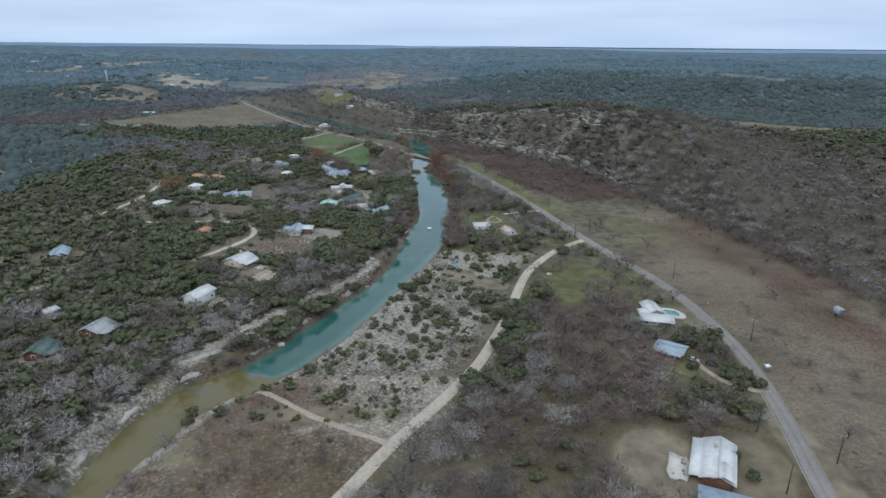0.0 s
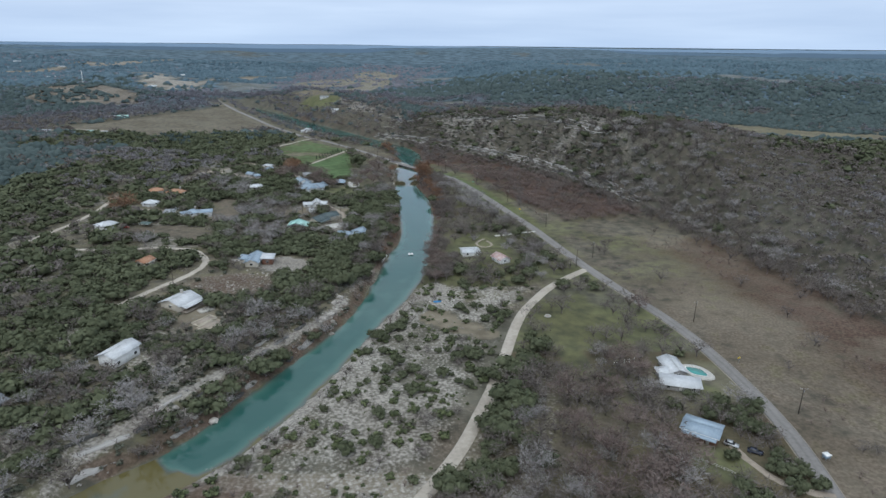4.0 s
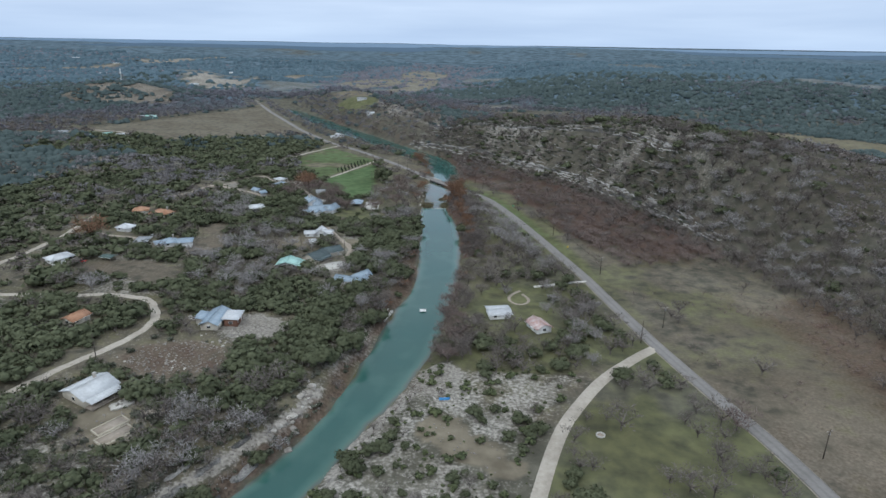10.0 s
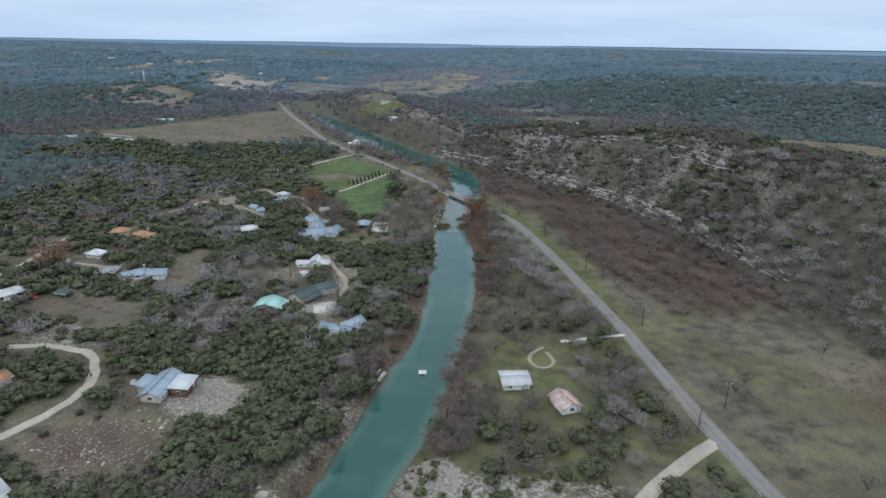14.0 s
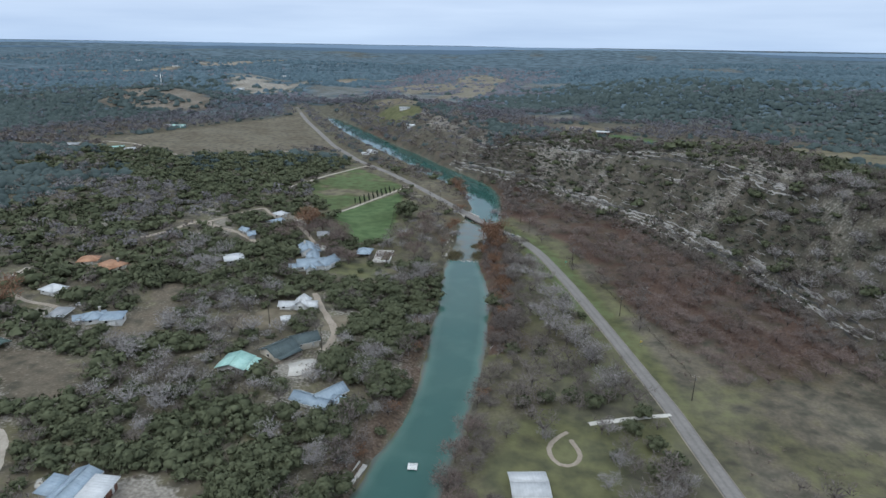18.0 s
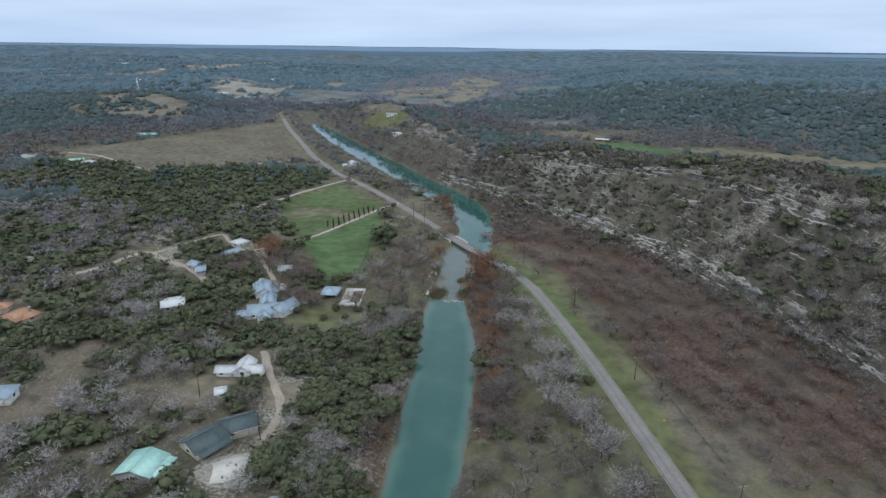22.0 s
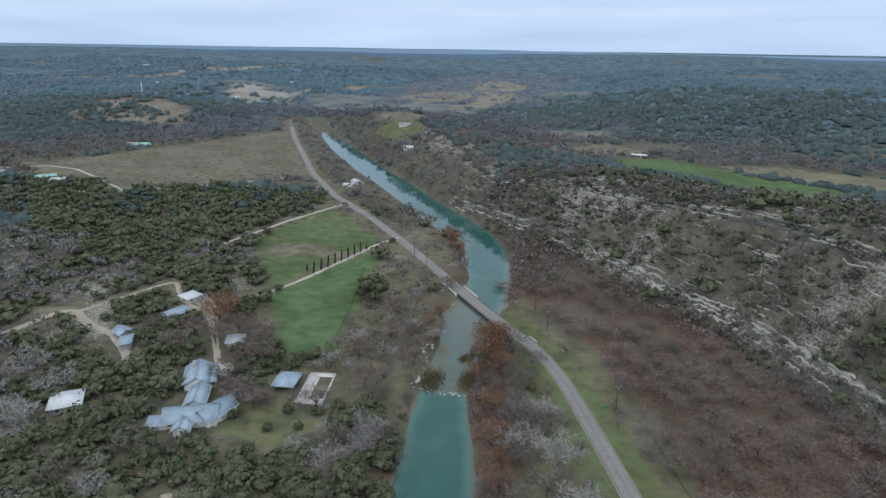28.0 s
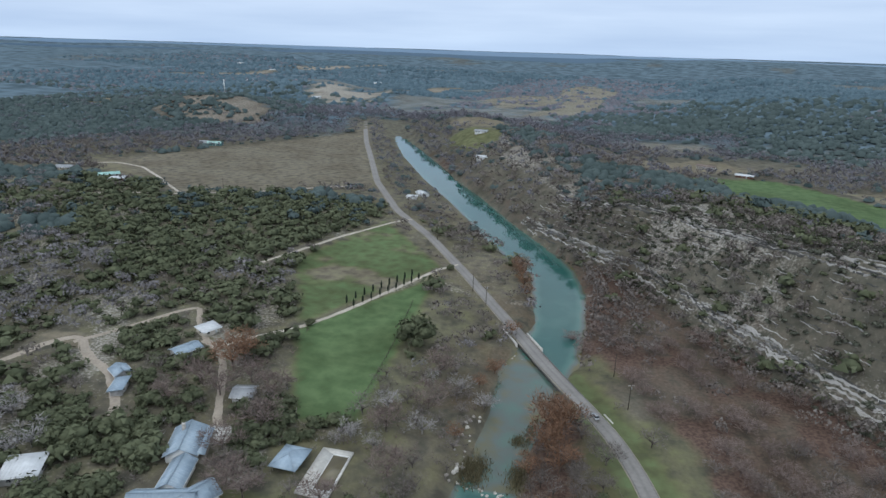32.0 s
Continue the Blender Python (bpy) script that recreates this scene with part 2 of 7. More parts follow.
FIELD = [(-526, 910), (-395, 1237), (-230, 925), (-348, 822)]
PADDOCK = [(-560, 915), (-490, 900), (-380, 845), (-430, 830)]
NORTH_WOOD = [(-398, 806), (-348, 818), (-279, 880), (-232, 915), (-186, 856), (-172, 832), (-182, 753), (-224, 692), (-302, 726)]
CREST_WOOD = [(66, 862), (112, 820), (156, 788), (172, 730), (230, 800), (240, 900), (160, 930), (90, 940)]
LAWN_N = [(-176, 724), (-168, 826), (-98, 752), (-129, 656)]
LAWN_S = [(-127, 650), (-94, 735), (-71, 600), (-90, 592)]
EAST_FIELD = [(38, 1068), (70, 1094), (118, 1104), (152, 1072), (192, 1018), (250, 990), (262, 962), (238, 940), (172, 940), (120, 955), (82, 985)]


# fields on the far flats: outline, then grass, stone, litter, soil
FAR_FIELDS = (([(-422, 1912), (-380, 2070), (-267, 2145), (-244, 1813), (-321, 1720)], 0.35, 0.42, 0, 0.5),
              ([(-311, 2389), (-295, 2763), (-151, 2561), (-136, 1891), (-170, 1633), (-251, 1584), (-220, 1791)], 0.35, 0.42, 0, 0.55),
              ([(-243, 1150), (-225, 1192), (-170, 1150), (-153, 1060), (-200, 1090)], 1.0, 0, 0, 0),
              ([(-275, 1225), (-250, 1262), (-190, 1262), (-175, 1165), (-225, 1200)], 0.3, 0.15, 0.2, 0.8),
              ([(-769, 1630), (-800, 1728), (-768, 1790), (-683, 1733), (-637, 1845), (-625, 1786), (-592, 1621), (-665, 1571)], 0.1, 0.6, 0, 0.5),
              ([(-740, 1180), (-790, 1290), (-760, 1370), (-580, 1270), (-540, 1190), (-630, 1170)], 0.0, 0.42, 0.6, 0.3),
              ([(-1607, 2144), (-1456, 2506), (-1400, 2430), (-1514, 2046)], 0.1, 0.5, 0, 0.8),
              ([(-1480, 2654), (-1423, 3480), (-1300, 3245), (-1390, 2584)], 0.1, 0.5, 0, 0.8),
              ([(-1240, 2064), (-1180, 2215), (-1080, 2069), (-1140, 1953)], 0.1, 0.4, 0.2, 0.8),
              ([(-1060, 1340), (-985, 1400), (-880, 1310), (-930, 1240)], 0.3, 0.2, 0.1, 0.8),
              ([(455, 1720), (560, 2040), (585, 2035), (480, 1700)], 0.0, 0.7, 0, 0.8),
              ([(-604, 1821), (-684, 2218), (-611, 2273), (-590, 2037)], 0.1, 0.4, 0, 0.8),
              ([(-90, 1110), (-20, 1120), (56, 1200), (120, 1160), (66, 1115), (0, 1060)], 0.3, 0.1, 0.2, 0.8),
              ([(165, 1082), (223, 1088), (300, 1065), (420, 1000), (560, 905), (700, 860), (690, 815), (554, 822), (420, 880), (330, 960), (268, 990), (200, 1030)], 0.4, 0.05, 0.1, 0.8))

# the valley that the river comes down, beyond the last reach in sight
VALLEY = [(-385, 1330), (-420, 1500), (-330, 1720), (-240, 1980), (-270, 2400), (-330, 3000), (-520, 4200), (-600, 4900)]
# western foot of the juniper hills beyond the east pastures
HILL_FOOT = [(700, 960), (420, 1040), (230, 1130), (90, 1215), (-20, 1320), (-90, 1500), (-110, 1800), (-60, 2100), (-90, 2500), (-120, 3200), (-200, 4600)]


def height(x, y):
    """The lie of the land."""
    x, y = np.asarray(x, float), np.asarray(y, float)
    w, e = banks(x, y)
    foot = -along(FOOT, x, y)[0]
    r = np.hypot(x, y - 250)
    rolls = fbm(x, y, 420, 3)
    # west of the river
    near = table(w, [(0, -0.05), (2, 1.2), (5, 4), (12, 6), (40, 8), (80, 9.5), (200, 12), (500, 14), (2000, 25)])
    mid = table(w, [(0, -0.05), (3, 1.5), (7, 2.8), (35, 4), (60, 5.5), (120, 8), (250, 11), (500, 13), (2000, 25)])
    far = table(w, [(0, 0.15), (4, 2), (9, 3.5), (40, 5), (400, 6.5), (600, 9), (2000, 25)])
    west = near + (mid - near) * smooth(330, 470, y)
    west = west + (far - west) * smooth(790, 900, y)
    # east of the river
    flat = table(e, [(0, -0.05), (2, 0.7), (6, 2.2), (14, 3), (400, 3)])
    north = table(foot, [(0, 4), (4, 8), (6, 13), (13, 18), (19, 26), (26, 33), (31, 40), (45, 43), (75, 44), (130, 27), (200, 20), (900, 22)])
    south = table(foot, [(0, 3.5), (30, 8), (90, 24), (150, 39), (180, 43), (230, 38), (330, 25), (900, 24)])
    upper = table(foot, [(0, -0.5), (3, 3), (14, 14), (34, 25), (60, 33), (90, 35), (150, 26), (220, 20), (900, 24)])
    hill = south + (north - south) * smooth(450, 570, y)
    hill = hill + (upper - hill) * smooth(800, 880, y)
    # the crest climbs southward
    hill = hill + np.interp(y, (450, 520, 565, 620, 660, 700, 734, 783, 830), (17, 19, 16, 15, 17, 13, 6, -4, 0)) * smooth(4, 48, foot) * smooth(330, 150, foot)
    hill = hill + (10 - hill) * smooth(150, 260, foot) * smooth(650, 760, y)
    rise = smooth(0, 25, foot)
    hill = hill + rise * (fbm(x, y, 60, 9) - 0.5) * 7
    east = np.where(foot > 0, np.maximum(hill, flat), flat)
    bed = -0.1 - 1.9 * smooth(0, 8, np.minimum(-w, -e))
    bed = np.where(y < 200, np.maximum(bed, -0.35), bed)
    z = np.where(w > 0, west, np.where(e > 0, east, bed))
    dry = smooth(2, 25, np.maximum(w, e))
    z = z + dry * (fbm(x, y, 35, 5) - 0.5) * 1.6
    # the country beyond: low hills with shallow draws between them, higher to the east
    away = smooth(60, 400, np.maximum(w, e))
    back = smooth(900, 1900, r) * away
    east_hill = -along(HILL_FOOT, x, y)[0]
    z = z + back * (rolls - 0.45) * 34
    z = z + smooth(20, 420, east_hill) * (34 + 22 * (fbm(x, y, 520, 27) - 0.5)) + smooth(400, 1500, east_hill) * 12
    pink = np.exp(-((x + 700) / 190) ** 2 - ((y - 1300) / 110) ** 2)
    z = z + 34 * pink + 22 * np.exp(-((x + 800) / 240) ** 2 - ((y - 1800) / 200) ** 2)
    z = z + smooth(1300, 2600, r) * smooth(-100, -1500, x) * 60 * np.maximum(0, fbm(x, y, 700, 23) - 0.42)
    vale = np.abs(along(VALLEY, x, y)[0])
    floor = 7 + 0.006 * np.maximum(y - 1400, 0)
    z = np.where(y > 1250, z + (floor - z) * smooth(330, 110, vale) * smooth(1250, 1450, y) * smooth(3000, 2400, y), z)
    # past 2.8 km the sheet climbs towards eye level, so that its edge closes the skyline
    far_r = np.clip(r, 2800, 4860)
    reach = 2800 + (far_r - 2800) * 2000 / (4900 - far_r)
    z = np.where(r > 2800, 120 - 95 * far_r / reach + (z - 25) * np.clip((4900 - r) / 2100, 0, 1) ** 1.5, z)
    z = z + smooth(2200, 4300, r) * 120 * np.maximum(0, fbm(x, y, 900, 21) - 0.47) * smooth(5200, 4000, r)
    z = np.where(back > 0.5, np.maximum(z, 4), z)
    for poly, level in ((FIELD, 6), (PADDOCK, 6.5), (LAWN_N, 5.2), (LAWN_S, 4.6), (EAST_FIELD, 10)):
        k = inside(poly, x, y, 14)
        z = z + k * (level - z)
    for line, half in ((ROAD, 5.0), (GRAVEL, 4.0)):
        d, rz = along(line, x, y)
        k = 1 - smooth(half, half + 9, np.abs(d))
        if line is ROAD:
            k = k * np.where((w < 1) & (e < 1), 0, 1)
        z = z + k * (rz - 0.12 - z)
    return z


def grid_axis(lo, hi, step, far_lo, far_hi, grow):
    mid = list(np.arange(lo, hi + 0.01, step))
    out, s = [], step
    v = hi
    while v < far_hi:
        s *= grow
        v += s
        out.append(v)
    pre, s, v = [], step, lo
    while v > far_lo:
        s *= grow
        v -= s
        pre.append(v)
    return np.array(pre[::-1] + mid + out)


GX = grid_axis(-240, 260, 2.9, -4400, 4400, 1.06)
GY = grid_axis(90, 870, 2.9, -400, 4950, 1.05)


def link_mesh(name, verts, faces, mat, smooth_faces=False):
    me = bpy.data.meshes.new(name)
    verts, faces = np.asarray(verts, np.float32), np.asarray(faces, np.int32)
    k = faces.shape[1]
    me.vertices.add(len(verts))
    me.vertices.foreach_set("co", verts.ravel())
    me.loops.add(faces.size)
    me.loops.foreach_set("vertex_index", faces.ravel())
    me.polygons.add(len(faces))
    me.polygons.foreach_set("loop_start", np.arange(0, faces.size, k, dtype=np.int32))
    me.update(calc_edges=True)
    me.validate()
    if smooth_faces:
        me.polygons.foreach_set("use_smooth", np.ones(len(me.polygons), bool))
    if mat:
        me.materials.append(mat)
    return new(name, me)


def cover(x, y, z):
    """Ground cover: weights of green grass, pale stone, leaf litter and bare tan soil."""
    w, e = banks(x, y)
    foot = -along(FOOT, x, y)[0]
    road, _ = along(ROAD, x, y)
    grav, _ = along(GRAVEL, x, y)
    n1, n2, n3 = fbm(x, y, 30, 31), fbm(x, y, 11, 41), fbm(x, y, 90, 51)
    grass, stone, litter, tan = (np.zeros(x.shape) for _ in range(4))
    # river flat and meadow
    meadow = (foot < 0) & (e > 0) & (road < 0)
    grass = np.where(meadow, (0.20 + 0.34 * smooth(0.42, 0.62, n1)) * (0.45 + 0.55 * smooth(300, 420, y)), grass)
    tan = np.where(meadow, 0.30 + 0.40 * smooth(0.35, 0.6, n3), tan)
    tan = np.where(meadow, tan * (1 - 0.7 * smooth(440, 520, y)), tan)
    litter = np.where(meadow, 0.28 + 0.3 * n1 + 0.12 * smooth(360, 280, y), litter)
    rust = np.where(meadow, smooth(455, 520, y + 90 * (n1 - 0.5)) * smooth(14, 30, -road + 14 * (n2 - 0.5)) * (0.52 + 0.5 * smooth(0.36, 0.52, n1)), 0.0)
    rust = np.where(meadow, np.maximum(rust, 0.62 * smooth(-60, -25, foot + 30 * (n1 - 0.5)) * smooth(0.42, 0.58, n3 * 0.4 + n1 * 0.6)), rust)
    strip = (e > 0) & (foot < 0) & (np.abs(road) < 16) & (y < 690)
    grass = np.where(strip, np.maximum(grass, 0.85 * smooth(16, 7, np.abs(road)) * smooth(300, 520, y)), grass)
    flat = (e > 0) & (road > 0)
    grass = np.where(flat, 0.34 + 0.30 * smooth(0.42, 0.6, n1) + 0.12 * smooth(400, 480, y), grass)
    litter = np.where(flat, np.maximum(0.35, smooth(0.45, 0.6, n3)) * np.where(y > 420, 0.5, 0.55), litter)
    rust = np.where(flat & (y > 475) & (y < 660), 0.75 * smooth(24, 6, e + 12 * (n2 - 0.5)) + 0.3 * smooth(0.5, 0.62, n1), rust)
    rust = np.where(flat & (grav < 0) & (y < 275), 0.5 * smooth(0.42, 0.58, n1), rust)
    knoll = flat & (y > 165) & (y < 345) & (grav > 0)
    stone = np.where(knoll, (0.36 + 0.24 * smooth(0.35, 0.6, n2)) * (0.45 + 0.55 * smooth(4, 14, grav)), stone)
    grass = np.where(knoll, grass * (0.2 + 0.5 * smooth(300, 340, y)), grass)
    stone = np.where(flat & (grav < 0) & (grav > -26) & (y > 150) & (y < 262), 0.34, stone)
    thicket = (e > 0) & (y < 200) & (grav > 0)
    tan = np.where(thicket, 0.9, tan)
    tan = np.where(flat & (grav < 0) & (y < 275), 0.5, tan)
    litter = np.where(thicket, 0.15, litter)
    rust = np.where(thicket, 0.58 * smooth(220, 185, y) * smooth(0.36, 0.5, n1), rust)
    stone = np.where(thicket, 0.30 + 0.2 * smooth(0.4, 0.55, n3), stone)
    stone = np.where(flat & (e < 5) & (y < 330), 0.9, stone)
    # west bank woods
    wood = w > 0
    litter = np.where(wood, 0.42, litter)
    tan = np.where(wood, (0.18 + 0.3 * smooth(0.5, 0.64, n3)) * np.where((w > 95) & (y > 560), 0.3, 1.0), tan)
    grass = np.where(wood, 0.22 + 0.25 * n1, grass)
    openwest = wood & (w < 55) & (y > 515) & (y < 720)
    tan = np.where(openwest, 0.35, tan)
    stone = np.where(wood, np.maximum(0.24 + 0.30 * smooth(0.52, 0.68, n1) * smooth(900, 600, y), 0.14 * smooth(40, 14, w) * smooth(345, 300, y)), stone)
    stone = np.where(openwest, 0.04, stone)
    shelf = wood & (y > 150) & (y < 345)
    shelf_at = np.interp(y, (150, 190, 208, 225, 260, 300, 345), (2.5, 3, 9, 15, 11, 6, 6)) + 3 * (n1 - 0.5)
    stone = np.where(shelf, np.maximum(stone, 0.95 * smooth(3.2, 1.2, np.abs(w - shelf_at)) * smooth(330, 318, y) * (0.55 + 0.45 * smooth(195, 215, y))), stone)
    stone = np.where(shelf & (w > 14) & (w < 85) & (y < 300), np.maximum(stone, 0.40 * smooth(0.50, 0.62, n1)), stone)
    under = shelf & (w < shelf_at - 2.5)
    stone = np.where(under, 0.06, stone)
    bankrust = wood & ((w < 9) & (y > 380) & (y < 560) | (w < 5) & (y > 200) & (y <= 380))
    litter = np.where(bankrust, 1.0, litter)
    rust = np.where(bankrust, 0.55, rust)
    rust = np.where(wood & (w < 22) & (y > 620) & (y < 800), 0.42 * smooth(0.4, 0.55, n1), rust)
    grass = np.where(wood & (y > 560) & (y < 700) & (w > 25) & (w < 75), 0.45, grass)
    # bluff
    slope = foot > 0
    rust = np.where(slope, 0.28 * smooth(24, 6, foot) * smooth(0.4, 0.55, n1), rust)
    stone = np.where(slope, 0.12 + (0.10 + 0.34 * smooth(0.42, 0.60, n1)) * smooth(490, 640, y + 60 * (n1 - 0.5)) * smooth(85, 60, foot), stone)
    stone = np.where(slope & (y < 500), 0.14 + 0.1 * smooth(0.45, 0.6, n2), stone)
    stone = np.where(slope & (foot > 2) & (foot < 8) & (y > 545), 0.42, stone)
    stone = np.where(slope & (e < 32) & (y > 690), 0.10, stone)
    litter = np.where(slope, np.where(y < 545, 0.30, 0.34), litter)
    for poly, g, s, lt, tn in ((FIELD, 0.22, 0, 0.34, 0.5), (PADDOCK, 0.4, 0.1, 0, 0.7), (LAWN_N, 0.95, 0, 0, 0.1), (LAWN_S, 1.0, 0, 0, 0),
                               (EAST_FIELD, 1.0, 0, 0, 0.1)):
        k = inside(poly, x, y, 3)
        grass, stone, litter, tan = (a + k * (b - a) for a, b in ((grass, g), (stone, s), (litter, lt), (tan, tn)))
        rust = rust * (1 - k)
    worn = inside(LAWN_N, x, y, 3) * smooth(0.44, 0.60, 0.6 * n1 + 0.4 * n2)
    grass, tan = grass - 0.6 * worn, tan + 0.55 * worn
    for cx, cy, rx, ry, kind in CLEARINGS:
        q = 1 - smooth(0.75, 1.1, np.hypot((x - cx) / rx, (y - cy) / ry) + 0.5 * (n2 - 0.5))
        kinds = {"stone": (0, 1, 0, 0), "tan": (0.1, 0.12, 0, 1), "grass": (0.66, 0, 0.15, 0.1), "scrubland": (0.12, 0.20, 0.5, 0.5), "pink": (0, 0.26, 0.5, 0.8)}[kind]
        grass, stone, litter, tan = (a + q * (b - a) for a, b in zip((grass, stone, litter, tan), kinds))
        rust = rust * (1 - q) + (0.46 * q if kind == "pink" else 0)
    r = np.hypot(x, y - 250)
    far = smooth(850, 1100, r)
    stone, litter, tan, grass = stone * (1 - 0.9 * far), litter * (1 - 0.3 * far), tan, grass * (1 - 0.4 * far * (foot < 0))
    open_far = far * smooth(0.70, 0.74, fbm(x, y, 260, 91))
    stone = np.maximum(stone, open_far * 0.45 * smooth(2700, 2200, r))
    tan = tan * (1 - 0.6 * far * (foot > 0))
    ragged = smooth(1250, 1400, r)
    rx_, ry_ = x + ragged * 45 * (fbm(x, y, 130, 15) - 0.5), y + ragged * 75 * (fbm(x, y, 130, 17) - 0.5)
    for poly, g, s, lt, tn in ((FIELD, 0.22, 0, 0.34, 0.5), (EAST_FIELD, 1.0, 0, 0, 0.1)) + FAR_FIELDS:
        k = inside(poly, rx_, ry_, 6)
        grass, stone, litter, tan = (a + k * (b - a) for a, b in ((grass, g), (stone, s), (litter, lt), (tan, tn)))
    bed = np.maximum(w, e) < 0.5
    stone = np.where(bed, 0.3, stone)
    grass = np.where(bed, 0.25, grass)
    lawn = np.zeros(x.shape)
    for poly in (LAWN_N, LAWN_S, EAST_FIELD):
        lawn = np.maximum(lawn, inside(poly, x, y, 3) * {0: 0.6, 1: 0.85, 2: 1.0}[(LAWN_N, LAWN_S, EAST_FIELD).index(poly)])
    lawn = lawn * (1 - 0.8 * worn)
    lawn = np.maximum(lawn, strip * 0.45 * smooth(14, 6, np.abs(road)) * smooth(400, 560, y))
    # share of far woodland ground that gets the haze-tinted colour
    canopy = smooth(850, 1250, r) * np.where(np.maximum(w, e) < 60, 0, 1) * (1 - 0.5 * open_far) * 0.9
    for poly in (FIELD, PADDOCK, EAST_FIELD):
        canopy = canopy * (1 - inside(poly, x, y, 6))
    for poly, *_ in FAR_FIELDS:
        canopy = canopy * (1 - inside(poly, rx_, ry_, 6))
    return grass, stone, litter, tan, lawn, canopy, rust * smooth(1000, 850, r)


# open ground: centre, half sizes, kind
CLEARINGS = [(-93, 331, 20, 14, "pink"), (-75, 360, 14, 12, "stone"), (-99, 300, 5, 5, "tan"), (-92, 287, 8, 8, "tan"), (7, 305, 10, 9, "tan"), (18, 296, 11, 8, "tan"), (28, 288, 7, 5, "tan"), (3, 338, 9, 12, "stone"),
             (61, 282, 5, 32, "grass"), (76, 310, 7, 22, "grass"), (66, 152, 15, 18, "tan"), (88, 136, 12, 14, "tan"), (96, 152, 8, 14, "tan"), (92, 203, 9, 7, "grass"), (112, 150, 7, 26, "tan"), (33, 398, 20, 18, "grass"), (-142, 462, 10, 20, "scrubland"), (-162, 416, 24, 12, "scrubland"), (-140, 403, 14, 9, "scrubland"), (-150, 490, 8, 12, "scrubland"), (-104, 472, 9, 8, "scrubland"),
             (-64, 441, 7, 8, "stone"), (-76, 548, 20, 12, "grass"), (104, 242, 6, 9, "grass"), (-96, 292, 9, 7, "tan"),
             (-42, 174, 26, 4, "tan"),
             (-92, 478, 9, 10, "tan"), (-200, 598, 12, 6, "tan"), (-63, 482, 6, 10, "tan"),
             (-108, 574, 5, 6, "stone")]


def ground_material():
    m = bpy.data.materials.new("ground_cover")
    m.use_nodes = True
    n, l = m.node_tree.nodes, m.node_tree.links
    bsdf = n["Principled BSDF"]
    bsdf.inputs["Roughness"].default_value = 0.95
    bsdf.inputs["Specular IOR Level"].default_value = 0.06
    geo = n.new("ShaderNodeNewGeometry")
    zone = n.new("ShaderNodeAttribute")
    zone.attribute_name = "zone"
    parts = n.new("ShaderNodeSeparateColor")
    l.new(zone.outputs["Color"], parts.inputs[0])
    noises = []
    for s, d in ((0.9, 6.0), (0.16, 5.0), (0.025, 4.0)):
        t = n.new("ShaderNodeTexNoise")
        t.inputs["Scale"].default_value, t.inputs["Detail"].default_value = s, d
        l.new(geo.outputs["Position"], t.inputs["Vector"])
        noises.append(t)

    def ramp(src, a, b, lo=0.32, hi=0.68):
        r = n.new("ShaderNodeValToRGB")
        r.color_ramp.elements[0].position, r.color_ramp.elements[0].color = lo, (*a, 1)
        r.color_ramp.elements[1].position, r.color_ramp.elements[1].color = hi, (*b, 1)
        l.new(src.outputs["Fac"], r.inputs[0])
        return r

    def mask(weight, noise_node, sharp=2.0):
        """weight broken up by noise."""
        a = n.new("ShaderNodeMath")
        a.operation = "ADD"
        l.new(weight, a.inputs[0])
        l.new(noise_node.outputs["Fac"], a.inputs[1])
        b = n.new("ShaderNodeMapRange")
        b.inputs["From Min"].default_value, b.inputs["From Max"].default_value = 1.0 - 0.5 / sharp, 1.0 + 0.5 / sharp
        l.new(a.outputs[0], b.inputs["Value"])
        return b.outputs[0]

    base = ramp(noises[1], (0.072, 0.068, 0.053), (0.148, 0.140, 0.110))
    tan = ramp(noises[1], (0.130, 0.112, 0.082), (0.225, 0.195, 0.146))
    litter = ramp(noises[0], (0.076, 0.061, 0.047), (0.185, 0.150, 0.118))
    grass = ramp(noises[1], (0.080, 0.088, 0.042), (0.150, 0.150, 0.080))
    lawn = ramp(noises[1], (0.062, 0.098, 0.043), (0.102, 0.146, 0.068))
    mown = n.new("ShaderNodeAttribute")
    mown.attribute_name = "lawn"
    # woodland tone with blue distance haze painted in
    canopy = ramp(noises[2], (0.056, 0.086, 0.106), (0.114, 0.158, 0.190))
    leaves = ramp(noises[0], (0.062, 0.041, 0.033), (0.135, 0.092, 0.073))
    fallen = n.new("ShaderNodeAttribute")
    fallen.attribute_name = "rust"
    wooded = n.new("ShaderNodeAttribute")
    wooded.attribute_name = "canopy"
    stone = ramp(noises[0], (0.17, 0.157, 0.138), (0.37, 0.345, 0.305))
    last = base.outputs[0]
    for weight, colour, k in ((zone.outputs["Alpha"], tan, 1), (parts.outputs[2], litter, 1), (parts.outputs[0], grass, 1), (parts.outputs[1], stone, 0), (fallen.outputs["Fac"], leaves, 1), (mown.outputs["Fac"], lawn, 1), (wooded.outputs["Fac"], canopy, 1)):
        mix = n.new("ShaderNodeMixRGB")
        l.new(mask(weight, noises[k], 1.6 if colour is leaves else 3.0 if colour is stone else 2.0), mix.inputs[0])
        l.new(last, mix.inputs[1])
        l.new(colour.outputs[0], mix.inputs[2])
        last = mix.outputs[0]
    tone = n.new("ShaderNodeMixRGB")
    tone.blend_type, tone.inputs[0].default_value = "MULTIPLY", 1.0
    broad = ramp(noises[2], (0.78, 0.76, 0.74), (1.0, 1.0, 1.0), 0.35, 0.6)
    l.new(last, tone.inputs[1])
    l.new(broad.outputs[0], tone.inputs[2])
    l.new(tone.outputs[0], bsdf.inputs["Base Color"])
